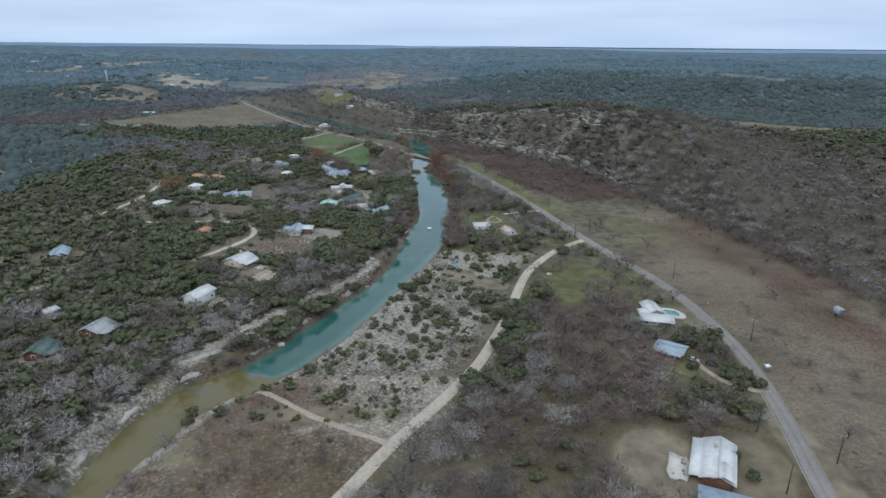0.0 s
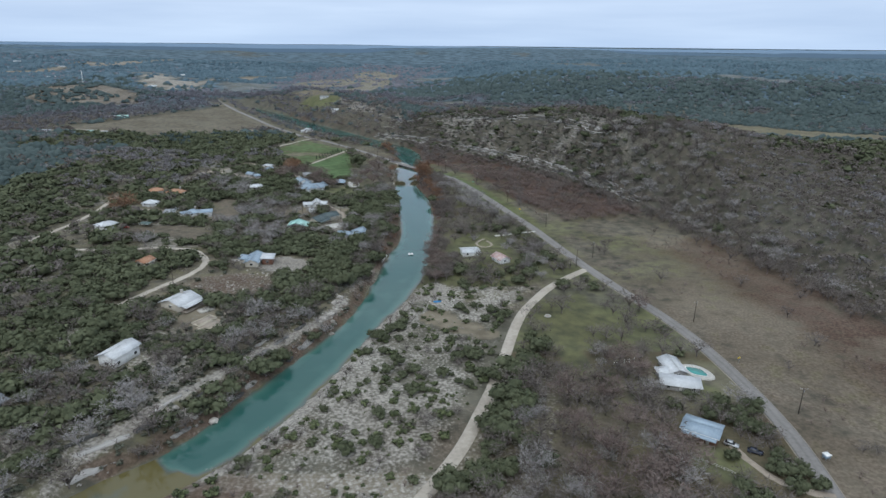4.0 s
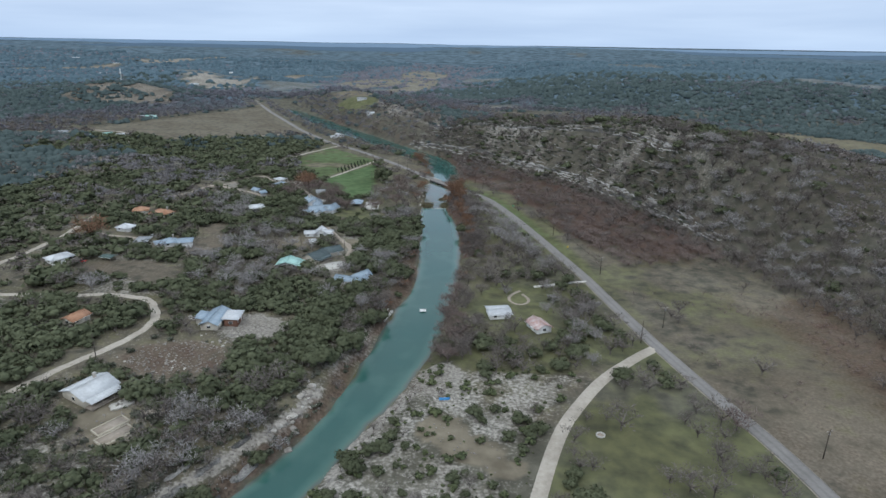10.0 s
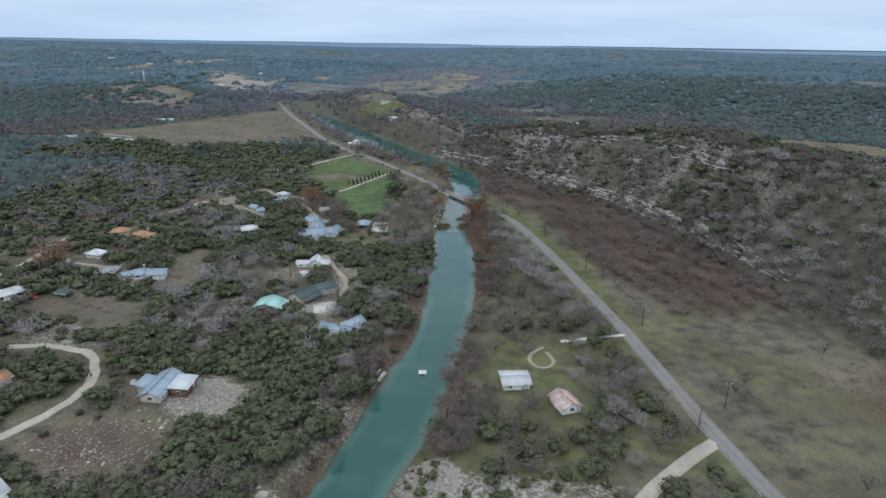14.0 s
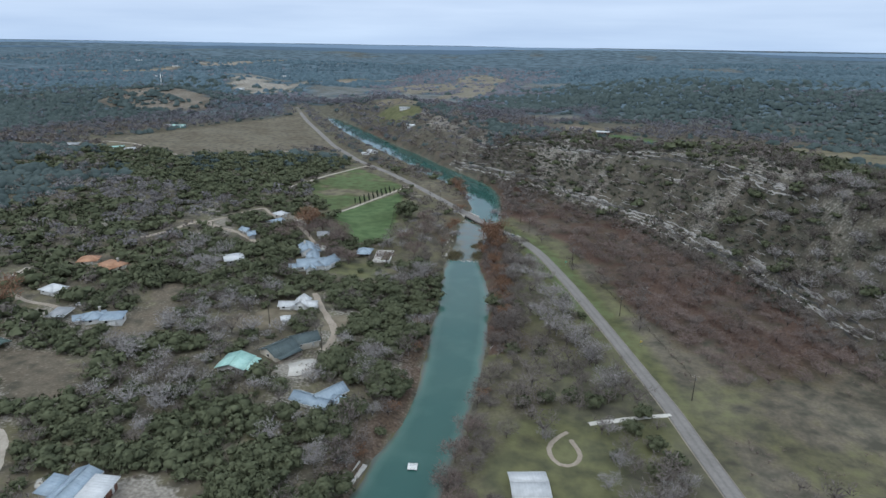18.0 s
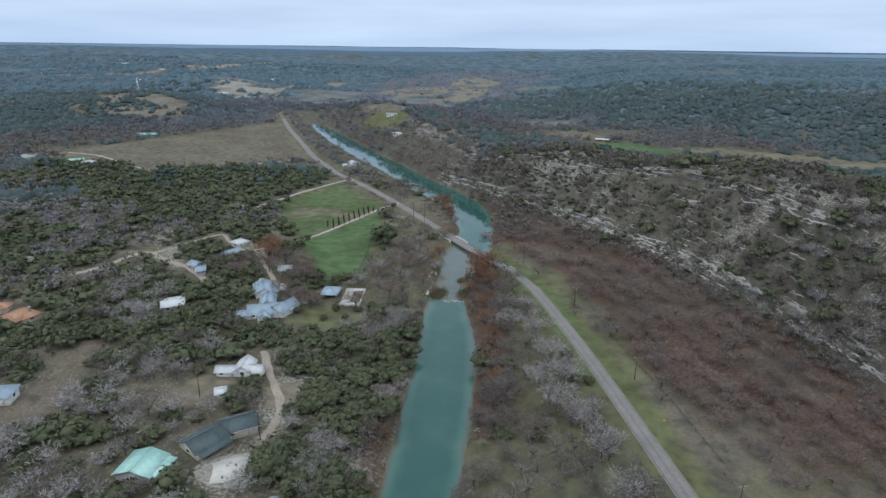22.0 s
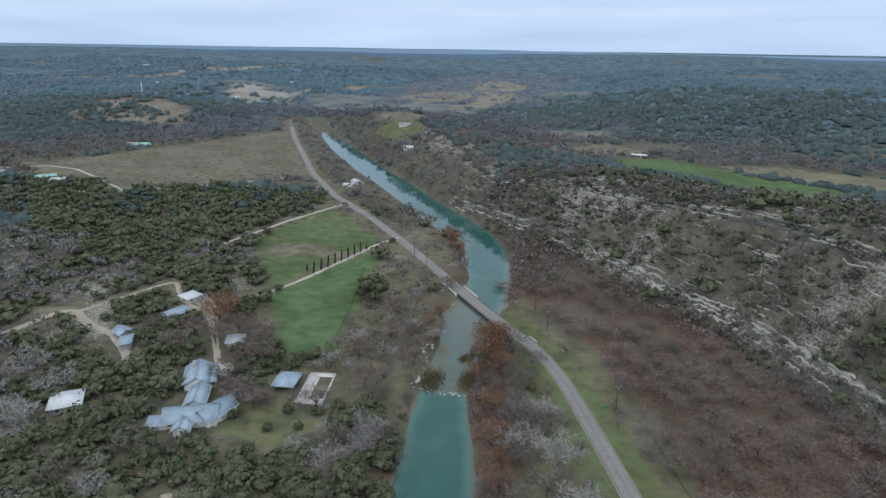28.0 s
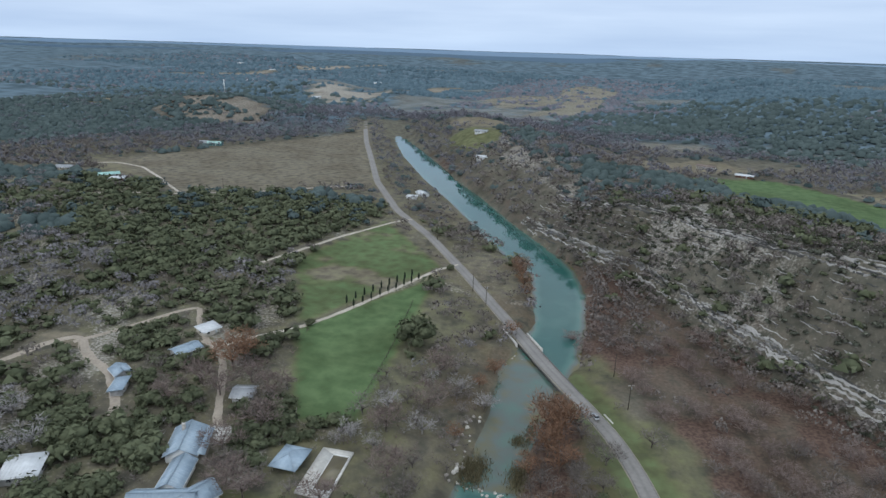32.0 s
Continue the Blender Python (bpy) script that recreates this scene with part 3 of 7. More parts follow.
    b = n.new("ShaderNodeBump")
    b.inputs["Strength"].default_value, b.inputs["Distance"].default_value = 0.5, 0.35
    l.new(noises[0].outputs["Fac"], b.inputs["Height"])
    l.new(b.outputs[0], bsdf.inputs["Normal"])
    return m


LAND = []


def ground_at(x, y):
    """The height of the ground sheet itself at one place."""
    i = int(np.clip(np.searchsorted(GX, x) - 1, 0, len(GX) - 2))
    j = int(np.clip(np.searchsorted(GY, y) - 1, 0, len(GY) - 2))
    u, v = (x - GX[i]) / (GX[i + 1] - GX[i]), (y - GY[j]) / (GY[j + 1] - GY[j])
    z = LAND[0]
    return float((z[j, i] * (1 - u) + z[j, i + 1] * u) * (1 - v) + (z[j + 1, i] * (1 - u) + z[j + 1, i + 1] * u) * v)


def build_ground():
    xx, yy = np.meshgrid(GX, GY)
    x, y = xx.ravel(), yy.ravel()
    z = height(x, y)
    nx, ny = len(GX), len(GY)
    i = (np.arange(ny - 1)[:, None] * nx + np.arange(nx - 1)[None, :]).ravel()
    ob = link_mesh("ground", np.stack([x, y, z], 1), np.stack([i, i + 1, i + nx + 1, i + nx], 1), ground_material(), True)
    LAND.append(z.reshape(ny, nx))
    g, s, lt, tn, lawn, canopy, rust = cover(x, y, z)
    a = ob.data.color_attributes.new("zone", "FLOAT_COLOR", "POINT")
    a.data.foreach_set("color", np.stack([g, s, lt, tn], 1).astype(np.float32).ravel())
    b = ob.data.attributes.new("lawn", "FLOAT", "POINT")
    b.data.foreach_set("value", lawn.astype(np.float32))
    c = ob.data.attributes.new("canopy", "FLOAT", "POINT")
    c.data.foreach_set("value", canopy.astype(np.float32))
    d = ob.data.attributes.new("rust", "FLOAT", "POINT")
    d.data.foreach_set("value", rust.astype(np.float32))
    return tagged(ob, "rolling ground of grass, leaf litter and pale limestone", "ground", kind="structure")


build_ground()


def resample(line, step):
    p = np.array(line, float)
    out = []
    for a, b in zip(p[:-1], p[1:]):
        k = max(1, int(np.linalg.norm((b - a)[:2]) / step))
        out += [a + (b - a) * q / k for q in range(k)]
    out = np.array(out + [p[-1]])
    for _ in range(4):
        out[1:-1] = (out[:-2] + 2 * out[1:-1] + out[2:]) / 4
    return out


def ribbon(name, line, offsets, mat, lift=0.0, step=4.0, wear=None):
    """A strip along a line; offsets: (sideways, up) from edge to edge."""
    p = resample(line, step)
    t = np.gradient(p[:, :2], axis=0)
    t /= np.linalg.norm(t, axis=1)[:, None]
    side = np.stack([t[:, 1], -t[:, 0]], 1)
    verts = []
    for k in range(len(p)):
        for s, up in offsets:
            verts.append((p[k, 0] + side[k, 0] * s, p[k, 1] + side[k, 1] * s, p[k, 2] + up + lift))
    c = len(offsets)
    faces = [(k * c + q, k * c + q + 1, (k + 1) * c + q + 1, (k + 1) * c + q) for k in range(len(p) - 1) for q in range(c - 1)]
    ob = link_mesh(name, verts, faces, mat, True)
    if wear:
        at = ob.data.attributes.new("wear", "FLOAT", "POINT")
        at.data.foreach_set("value", np.tile(np.array(wear, np.float32), len(p)))
    return ob


M_SHOULDER = surface("gravel_shoulder", (0.17, 0.15, 0.12), (0.30, 0.265, 0.215), 1.2, 0.95, 0.3)


def road_material():
    """Asphalt whose wheel tracks are worn paler than its edges."""
    m = M_ASPHALT
    n, l = m.node_tree.nodes, m.node_tree.links
    bsdf = n["Principled BSDF"]
    src = bsdf.inputs["Base Color"].links[0].from_socket
    at = n.new("ShaderNodeAttribute")
    at.attribute_name = "wear"
    mix = n.new("ShaderNodeMixRGB")
    mix.blend_type, mix.inputs[0].default_value = "MULTIPLY", 1.0
    r = n.new("ShaderNodeValToRGB")
    r.color_ramp.elements[0].color, r.color_ramp.elements[1].color = (0.62, 0.62, 0.63, 1), (1.15, 1.13, 1.1, 1)
    l.new(at.outputs["Fac"], r.inputs[0])
    l.new(src, mix.inputs[1])
    l.new(r.outputs[0], mix.inputs[2])
    l.new(mix.outputs[0], bsdf.inputs["Base Color"])
    return m


tagged(ribbon("road_shoulder", ROAD, [(-3.4, -0.35), (-3.05, 0.0), (3.05, 0.0), (3.4, -0.35)], M_SHOULDER), "dusty gravel shoulder of the road", "shoulder", kind="structure")
tagged(ribbon("road", ROAD, [(-3.0, -0.3), (-2.8, 0.05), (-2.35, 0.06), (-0.9, 0.09), (0, 0.1), (0.9, 0.09), (2.35, 0.06), (2.8, 0.05), (3.0, -0.3)], road_material(),
              wear=[0.0, 0.0, 0.75, 0.9, 0.5, 0.9, 0.75, 0.0, 0.0]),
       "worn grey two-lane asphalt country road", "road", kind="structure")
tagged(ribbon("gravel_track", GRAVEL, [(-2.5, -0.3), (-2.1, 0.03), (0, 0.07), (2.1, 0.03), (2.5, -0.3)], M_GRAVELROAD),
       "pale dusty caliche gravel track", "track", kind="structure")


def water_material():
    m = bpy.data.materials.new("river_water")
    m.use_nodes = True
    n, l = m.node_tree.nodes, m.node_tree.links
    bsdf = n["Principled BSDF"]
    bsdf.inputs["Roughness"].default_value = 0.045
    bsdf.inputs["IOR"].default_value = 1.33
    geo = n.new("ShaderNodeNewGeometry")
    depth = n.new("ShaderNodeAttribute")
    depth.attribute_name = "depth"
    t = n.new("ShaderNodeTexNoise")
    t.inputs["Scale"].default_value, t.inputs["Detail"].default_value = 0.075, 6.0
    l.new(geo.outputs["Position"], t.inputs["Vector"])
    add = n.new("ShaderNodeMath")
    add.operation = "MULTIPLY_ADD"
    add.inputs[1].default_value, add.inputs[2].default_value = 0.9, -0.45
    l.new(t.outputs["Fac"], add.inputs[0])
    both = n.new("ShaderNodeMath")
    both.operation = "ADD"
    l.new(add.outputs[0], both.inputs[0])
    l.new(depth.outputs["Fac"], both.inputs[1])
    r = n.new("ShaderNodeValToRGB")
    # the grey at 0.26 holds a reflected-sky tone for the weir reach
    stops = ((0.10, (0.098, 0.084, 0.034)), (0.26, (0.078, 0.094, 0.084)), (0.42, (0.066, 0.118, 0.096)), (0.55, (0.048, 0.112, 0.095)), (1.0, (0.022, 0.076, 0.066)))
    r.color_ramp.elements[0].position, r.color_ramp.elements[0].color = stops[0][0], (*stops[0][1], 1)
    r.color_ramp.elements[1].position, r.color_ramp.elements[1].color = 1.0, (*stops[-1][1], 1)
    for p, c in stops[1:-1]:
        el = r.color_ramp.elements.new(p)
        el.color = (*c, 1)
    l.new(both.outputs[0], r.inputs[0])
    l.new(r.outputs[0], bsdf.inputs["Base Color"])
    w = n.new("ShaderNodeTexNoise")
    w.inputs["Scale"].default_value, w.inputs["Detail"].default_value = 1.3, 3.0
    l.new(geo.outputs["Position"], w.inputs["Vector"])
    b = n.new("ShaderNodeBump")
    b.inputs["Strength"].default_value, b.inputs["Distance"].default_value = 0.04, 0.1
    l.new(w.outputs["Fac"], b.inputs["Height"])
    l.new(b.outputs[0], bsdf.inputs["Normal"])
    return m


def build_water():
    a, b = resample([(*p, 0) for p in BANK_W], 6), resample([(*p, 0) for p in BANK_E], 6)
    ys = np.linspace(0, 1, 520)
    a = np.stack([np.interp(ys, np.linspace(0, 1, len(a)), a[:, k]) for k in range(2)], 1)
    # pair every west point with the nearest point of the east bank, in order
    verts, faces, depth, cols = [], [], [], 17
    b = np.array([b[np.argmin(np.hypot(b[:, 0] - p[0], b[:, 1] - p[1])), :2] for p in a])
    for _ in range(6):
        b[1:-1] = (b[:-2] + 2 * b[1:-1] + b[2:]) / 4
    for k in range(len(a)):
        d = b[k] - a[k]
        width = np.linalg.norm(d)
        for c in range(cols):
            s = -0.12 + 1.24 * c / (cols - 1)
            p = a[k] + d * s
            verts.append((p[0], p[1], 0.0 if p[1] < 606 else 0.25))
            edge = max(0.0, min(s, 1 - s)) * width
            deep = min(1.0, 0.15 + edge / 6.0)
            ledge = 204 - 0.5 * (p[0] + 72)
            if p[1] < ledge + 3:
                deep *= max(0.0, (p[1] - ledge) / 3)
            # shallow reach above the weir: one even grey imitates sky reflection
            if p[1] > 589 and p[1] < 668 + 0.9 * (-p[0] - 20):
                deep = 0.26
            depth.append(deep)
    for k in range(len(a) - 1):
        for c in range(cols - 1):
            i = k * cols + c
            faces.append((i, i + 1, i + cols + 1, i + cols))
    ob = link_mesh("water", verts, faces, water_material(), True)
    at = ob.data.attributes.new("depth", "FLOAT", "POINT")
    at.data.foreach_set("value", np.array(depth, np.float32))
    return tagged(ob, "calm teal-green river water, shallow and brown at its edges", "river", kind="structure")


build_water()

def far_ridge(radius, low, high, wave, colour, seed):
    """A plain line of hills at the edge of sight, with haze in its base colour."""
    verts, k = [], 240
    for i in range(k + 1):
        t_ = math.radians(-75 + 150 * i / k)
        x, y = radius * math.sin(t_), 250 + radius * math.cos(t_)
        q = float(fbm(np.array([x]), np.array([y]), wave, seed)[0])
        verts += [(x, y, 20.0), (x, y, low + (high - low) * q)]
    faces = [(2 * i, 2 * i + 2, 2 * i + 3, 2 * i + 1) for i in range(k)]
    tagged(link_mesh("backdrop", verts, faces, surface("hazed_ridge_" + str(seed), tuple(0.9 * v for v in colour), colour, 0.004, 1.0, 0, spec=0.0)),
           "low wooded hills at the skyline, haze painted into their colour", "hills", kind="structure")


# pale blue tones imitate haze, stronger on the farther ridge
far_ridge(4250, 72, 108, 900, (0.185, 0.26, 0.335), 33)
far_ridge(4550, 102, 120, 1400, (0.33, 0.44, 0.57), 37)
# ---------------------------------------------------------------- buildings' plan
# name, label, roof, walls, wings (x, y, turn, length, width, eaves, roof shape, rise), porch side and depth, chimney
BUILDINGS = [
    ("cottage", "tall white cottage with a pale metal roof on a slope", "white_metal", "white", [(-111, 255, 72, 13.4, 7.8, 5.5, "gable", 1.6)], None, 0),
    ("house", "white house with a wide pale metal roof and porch", "white_metal", "cream", [(-108.3, 304.2, 67, 13, 12.4, 3.6, "gable", 2.2)], ("-", 3.6), 1),
    ("cabin", "dark wooden cabin with grey tin roof and deck", "tin", "redwood", [(-139.6, 221.4, 79, 11, 9.3, 3.8, "gable", 2.0)], ("-", 3.4), 0),
    ("cabin", "dark wooden cabin with a dull green roof", "green_metal", "redwood", [(-151.2, 203.6, 95, 11, 7.8, 3.4, "gable", 2.0)], ("-", 3.0), 0),
    ("house", "low house with a pale blue metal roof in the woods", "blue_metal", "cream", [(-204.8, 304.2, 108, 18, 8.8, 3.4, "gable", 2.0)], None, 0),
    ("shed", "small white-roofed shed among trees", "white_metal", "grey", [(-168, 236, 70, 6, 4.5, 2.6, "gable", 1.0)], None, 0),
    ("house", "blue metal-roofed house with a white-roofed red-brown wing", "blue_metal", "cream",
     [(-91.3, 360.4, 93, 16, 7.3, 3.5, "gable", 1.8), (-96.5, 361, 93, 7, 4.5, 3.0, "shed", 0.9)], None, 0),
    ("annex", "red-brown annex with a bright white roof", "white_metal", "redwood", [(-84.5, 362.2, 97, 8.8, 6.0, 4.0, "shed", 0.5)], None, 0),
    ("house", "small house with a terracotta orange roof", "orange_tile", "cream", [(-146.3, 352.3, 78, 9, 7.0, 3.0, "gable", 1.5)], None, 0),
    ("house", "long white-roofed house with a red car port", "white_metal", "white", [(-200.5, 418.8, 60, 12, 9, 3.4, "hip", 1.8)], None, 0),
    ("canopy", "dark green garden canopy on posts", "green_metal", None, [(-179.2, 426.8, -13, 6.5, 4.6, 2.5, "gable", 0.6)], None, 0),
    ("carport", "open car port with a flat grey roof", "tin", None, [(-176, 454.1, 102, 9.6, 6.8, 2.8, "flat", 0.15)], None, 0),
    ("house", "white house with a light blue hip roof and flat white wing", "blue_metal", "white",
     [(-161, 456, 40, 8.5, 8, 3.2, "hip", 2.0), (-152.5, 456.5, 20, 8.5, 7.5, 3.3, "shed", 0.5), (-165.5, 452.5, 40, 4.5, 5, 2.8, "shed", 0.6)], None, 1),
    ("house", "white hip-roofed house half hidden by trees", "white_metal", "white", [(-198.9, 476.3, -12, 9.5, 8, 3.2, "hip", 2.0)], None, 0),
    ("house", "rambling house with tan-orange tiled roofs", "orange_tile", "cream",
     [(-194.9, 511, -15, 13, 9, 3.2, "hip", 2.2), (-212, 515, 24, 10, 8, 3.2, "hip", 2.0)], ("-", 2.6), 1),
    ("house", "house with a pale teal metal roof and side deck", "teal_metal", "grey", [(-84.9, 434.4, 93, 10.5, 11, 3.4, "gable", 1.9)], ("-", 3.0), 0),
    ("house", "house with a dark slate-green roof beside a pale terrace", "dark_metal", "cream",
     [(-74.5, 449.5, 62, 12, 10.5, 3.4, "gable", 2.4), (-68.6, 459.5, 40, 11.5, 9, 3.4, "gable", 2.2)], ("-", 2.6), 0),
    ("house", "cross-gabled house with a light blue metal roof", "blue_metal", "white",
     [(-44.5, 424, 58, 12, 6.2, 3.6, "gable", 2.2), (-49, 419.5, -14, 15, 5.6, 3.3, "gable", 1.8), (-39.5, 421, -30, 5.5, 5, 3.0, "gable", 1.2)], None, 0),
    ("house", "white house of three gabled wings", "white_metal", "white",
     [(-83.5, 493.5, 100, 9, 6, 3.6, "gable", 2.2), (-89, 490.5, 12, 8, 4.8, 3.2, "gable", 1.3), (-78.5, 493, 5, 5, 5.4, 3.2, "gable", 1.5)], None, 0),
    ("shed", "little white garden shed", "white_metal", "white", [(-84.4, 477, 30, 3.2, 4.0, 2.4, "gable", 0.8)], None, 0),
    ("house", "large house with blue-grey metal roofs and white gables", "blue_metal", "white",
     [(-110, 565, 118, 15, 9.5, 3.6, "gable", 2.6), (-97.5, 542.5, 24, 18, 10, 3.3, "gable", 3.0), (-91.5, 546.5, 70, 13, 8, 3.3, "gable", 2.6),
      (-102, 552.5, 112, 13, 6.5, 3.4, "gable", 2.0), (-96.5, 535.5, 112, 5.5, 5, 3.2, "gable", 1.7), (-105.5, 536, 24, 6, 4.5, 2.8, "shed", 0.6)], ("-", 2.4), 1),
    ("pavilion", "open pool pavilion with a blue hip roof", "blue_metal", None, [(-78.4, 572.7, 5, 8.2, 10.5, 3.2, "hip", 2.0)], None, 0),
    ("shed", "long white corrugated shed among evergreen trees", "white_metal", "grey", [(-141.5, 537.5, 34, 10, 9.5, 3.4, "shed", 0.7)], None, 0),
    ("shed", "open shed with a light blue metal roof", "blue_metal", "grey", [(-151, 610, 70, 10.3, 7, 3.2, "gable", 1.2)], None, 0),
    ("shed", "white-roofed shed by the dirt drive", "white_metal", "cream", [(-156, 628.5, 70, 8, 7, 3.0, "shed", 0.7)], None, 0),
    ("cottage", "small blue-roofed cottage beside a dirt track", "blue_metal", "grey",
     [(-160, 587.5, -25, 7, 5.5, 3.0, "gable", 1.4), (-152.5, 580, -60, 9, 4.2, 2.7, "shed", 0.6)], None, 0),
    ("shed", "dull grey-blue shed behind bare trees", "tin", "grey", [(-111.9, 594.8, 19, 7, 7.9, 3.0, "gable", 1.4)], None, 0),
    ("garage", "white-roofed open-sided garage on the grass", "white_metal", "white", [(25.9, 393.1, 12, 10.5, 10, 3.2, "gable", 0.9)], None, 0),
    ("barn", "small white barn with a rusty red-striped metal roof", "rusty_metal", "white", [(43.3, 380.9, 118, 10, 7.6, 3.2, "gable", 1.9)], None, 0),
    ("house", "white-roofed ranch house with a garden pool", "white_metal", "grey",
     [(97.2, 258.2, 92, 12.5, 7, 3.3, "gable", 1.4), (95.6, 246.2, -14, 14.5, 6.4, 3.0, "shed", 0.9), (92.2, 253.2, 2, 5, 5.5, 3.0, "shed", 0.5)], None, 0),
    ("shed", "raised shed with a shiny pale blue metal roof", "blue_metal", "redwood", [(91.6, 217.4, -34, 11.5, 8.6, 4.2, "gable", 0.9)], ("-", 2.0), 0),
    ("house", "long ranch house with a pale metal roof and red-brown gable", "white_metal", "redwood",
     [(81.2, 148.4, 65, 21, 9, 3.6, "gable", 1.9), (79.6, 141.6, 65, 6.5, 5, 5.0, "gable", 1.2)], ("+", 3.4), 1),
    ("shed", "lean-to with a pale blue sheet roof", "blue_metal", "grey", [(76.3, 131.2, -23, 15, 8, 3.0, "shed", 0.6)], None, 0),
    ("house", "white riverside house with two sheet roofs", "white_metal", "white", [(-176, 916, -40, 12, 8, 3.2, "gable", 1.5), (-179, 900, 10, 9, 6, 3.0, "shed", 0.6)], None, 0),
    ("barn", "long teal metal barn at the field's edge", "teal_metal", "teal", [(-496, 1038, 20, 18, 10, 4.0, "gable", 1.8)], None, 0),
    ("shed", "small grey field shed", "tin", "grey", [(-516, 1042, 20, 10, 7, 3.0, "gable", 1.2)], None, 0),
    ("house", "low ranch house with a white sheet roof", "white_metal", "redwood", [(-420, 822, 50, 22, 8, 3.2, "gable", 1.5)], None, 0),
    ("barn", "blue-green roofed farm building among trees", "teal_metal", "grey", [(-446, 836, 50, 26, 8, 3.6, "gable", 1.5)], None, 0),
    ("house", "farmhouse with a grey roof among trees", "tin", "cream", [(-500, 842, 20, 16, 9, 3.2, "gable", 1.8)], None, 0),
    ("barn", "long brown-roofed stone barn on the far flat", "brown_metal", "cream", [(57, 1142, -20, 20, 9, 3.2, "gable", 1.6)], None, 0),
    ("barn", "low barn with a white sheet roof on the far flat", "white_metal", "redwood", [(92, 1112, -12, 18, 8, 3.0, "gable", 1.2)], None, 0),
    ("barn", "brown field barn beside the far pasture", "brown_metal", "redwood", [(128, 968, -25, 18, 9, 3.2, "gable", 1.4)], None, 0),
    ("house", "white house on the far green", "white_metal", "white", [(-156, 1022, 15, 12, 8, 3.2, "gable", 1.6)], None, 0),
    ("house", "pale house on the far green", "tin", "white", [(-193, 1140, 5, 16, 8, 3.2, "gable", 1.6)], None, 0),
    ("house", "white house in the far woods", "white_metal", "white", [(-567, 1447, 10, 18, 10, 3.4, "gable", 1.6)], None, 0),
    ("house", "white house on the far hillside", "white_metal", "white", [(-700, 1600, 30, 20, 10, 3.4, "gable", 1.6)], None, 0),
    ("house", "pale house on the distant ridge", "white_metal", "cream", [(-900, 2300, 20, 26, 12, 4, "gable", 2)], None, 0),
    ("house", "pale house on the distant ridge", "white_metal", "cream", [(-1450, 2500, 70, 26, 12, 4, "gable", 2)], None, 0),
    ("house", "pale house on the distant ridge", "white_metal", "cream", [(-1750, 2700, 40, 30, 14, 4, "gable", 2)], None, 0),
    ("house", "pale house on the distant ridge", "white_metal", "cream", [(-1250, 2100, 0, 26, 12, 4, "gable", 2)], None, 0),
]
NO_TREES = [(w[0], w[1], 0.5 * math.hypot(w[3], w[4]) + 2.4) for b in BUILDINGS for w in b[4]]
NO_TREES += [(-67, 574, 12), (107, 256, 9), (82, 148, 15), (64, 150, 14), (104, 158, 9), (106, 140, 9), (110, 178, 7), (92, 204, 8), (71, 150, 9), (-74, 660, 9), (100, 210, 5), (-64, 441, 7)]
# dirt and gravel drives: name, half width, material, line
DRIVES = [
    ("drive", 2.3, "caliche", [(-134, 300), (-131, 309), (-127, 320), (-119.5, 335), (-115.5, 348), (-117, 361), (-124, 372), (-131, 380), (-151, 382), (-165, 376), (-200, 372)]),
    ("drive", 2.0, "dirt", [(-84, 510), (-76, 497), (-68, 486), (-61, 476), (-59, 466), (-60, 457)]),
    ("drive", 2.4, "dirt", [(-215, 560), (-206, 579), (-204, 594), (-198, 604), (-187, 595), (-178, 591), (-166, 588), (-151, 577), (-143, 568)]),
    ("drive", 1.6, "dirt", [(-196, 598), (-190, 612), (-182, 640), (-177, 648), (-166, 634), (-153, 623), (-145, 620)]),
    ("drive", 1.9, "dirt", [(-153, 622), (-145, 620), (-135, 612), (-122, 595), (-113, 582), (-106, 574)]),
    ("drive", 1.5, "caliche", [(-144, 622), (-134, 638), (-128, 650), (-121, 666), (-114, 687), (-105, 719), (-96, 752), (-91, 763)]),
    ("drive", 1.5, "caliche", [(-190, 700), (-182, 737), (-176, 773), (-168, 806), (-160, 830), (-152, 838)]),
    ("drive", 1.9, "caliche", [(-400, 770), (-369, 796), (-340, 813), (-310, 843), (-274, 888), (-236, 922)]),
    ("drive", 2.0, "caliche", [(-560, 860), (-521, 886), (-500, 900), (-462, 894), (-414, 865), (-347, 819)]),
    ("drive", 1.4, "concrete", [(44, 430), (56, 435), (72, 441)]),
    ("drive", 1.0, "dirt", [(37, 424), (31, 418), (30, 411), (34, 405), (40, 406), (42, 413), (38, 420)]),
    ("drive", 2.2, "caliche", [(-229, 380), (-228, 403), (-226, 425), (-228, 461), (-235, 500)]),
    ("drive", 1.6, "dirt", [(-215, 470), (-205, 465), (-192, 464), (-180, 462)]),
    ("drive", 1.8, "dirt", [(118, 190), (108, 193), (102, 200), (99, 212)]),
    ("drive", 1.6, "dirt", [(-66, 190), (-45, 174), (-29, 165), (-17, 159)]),
]
NO_TREES += [(p[0], p[1], d[1] + 3.6) for d in DRIVES for p in resample([(*q, 0) for q in d[3]], 4.0)]

rng = np.random.default_rng(7)


def turn_vectors(k):
    v = rng.normal(size=(k, 3))
    return v / np.linalg.norm(v, axis=1)[:, None]


ICO = [(0, 0, 1)] + [(0.894 * math.cos(a * 1.2566), 0.894 * math.sin(a * 1.2566), 0.447) for a in range(5)] + \
      [(0.894 * math.cos(a * 1.2566 + 0.628), 0.894 * math.sin(a * 1.2566 + 0.628), -0.447) for a in range(5)] + [(0, 0, -1)]
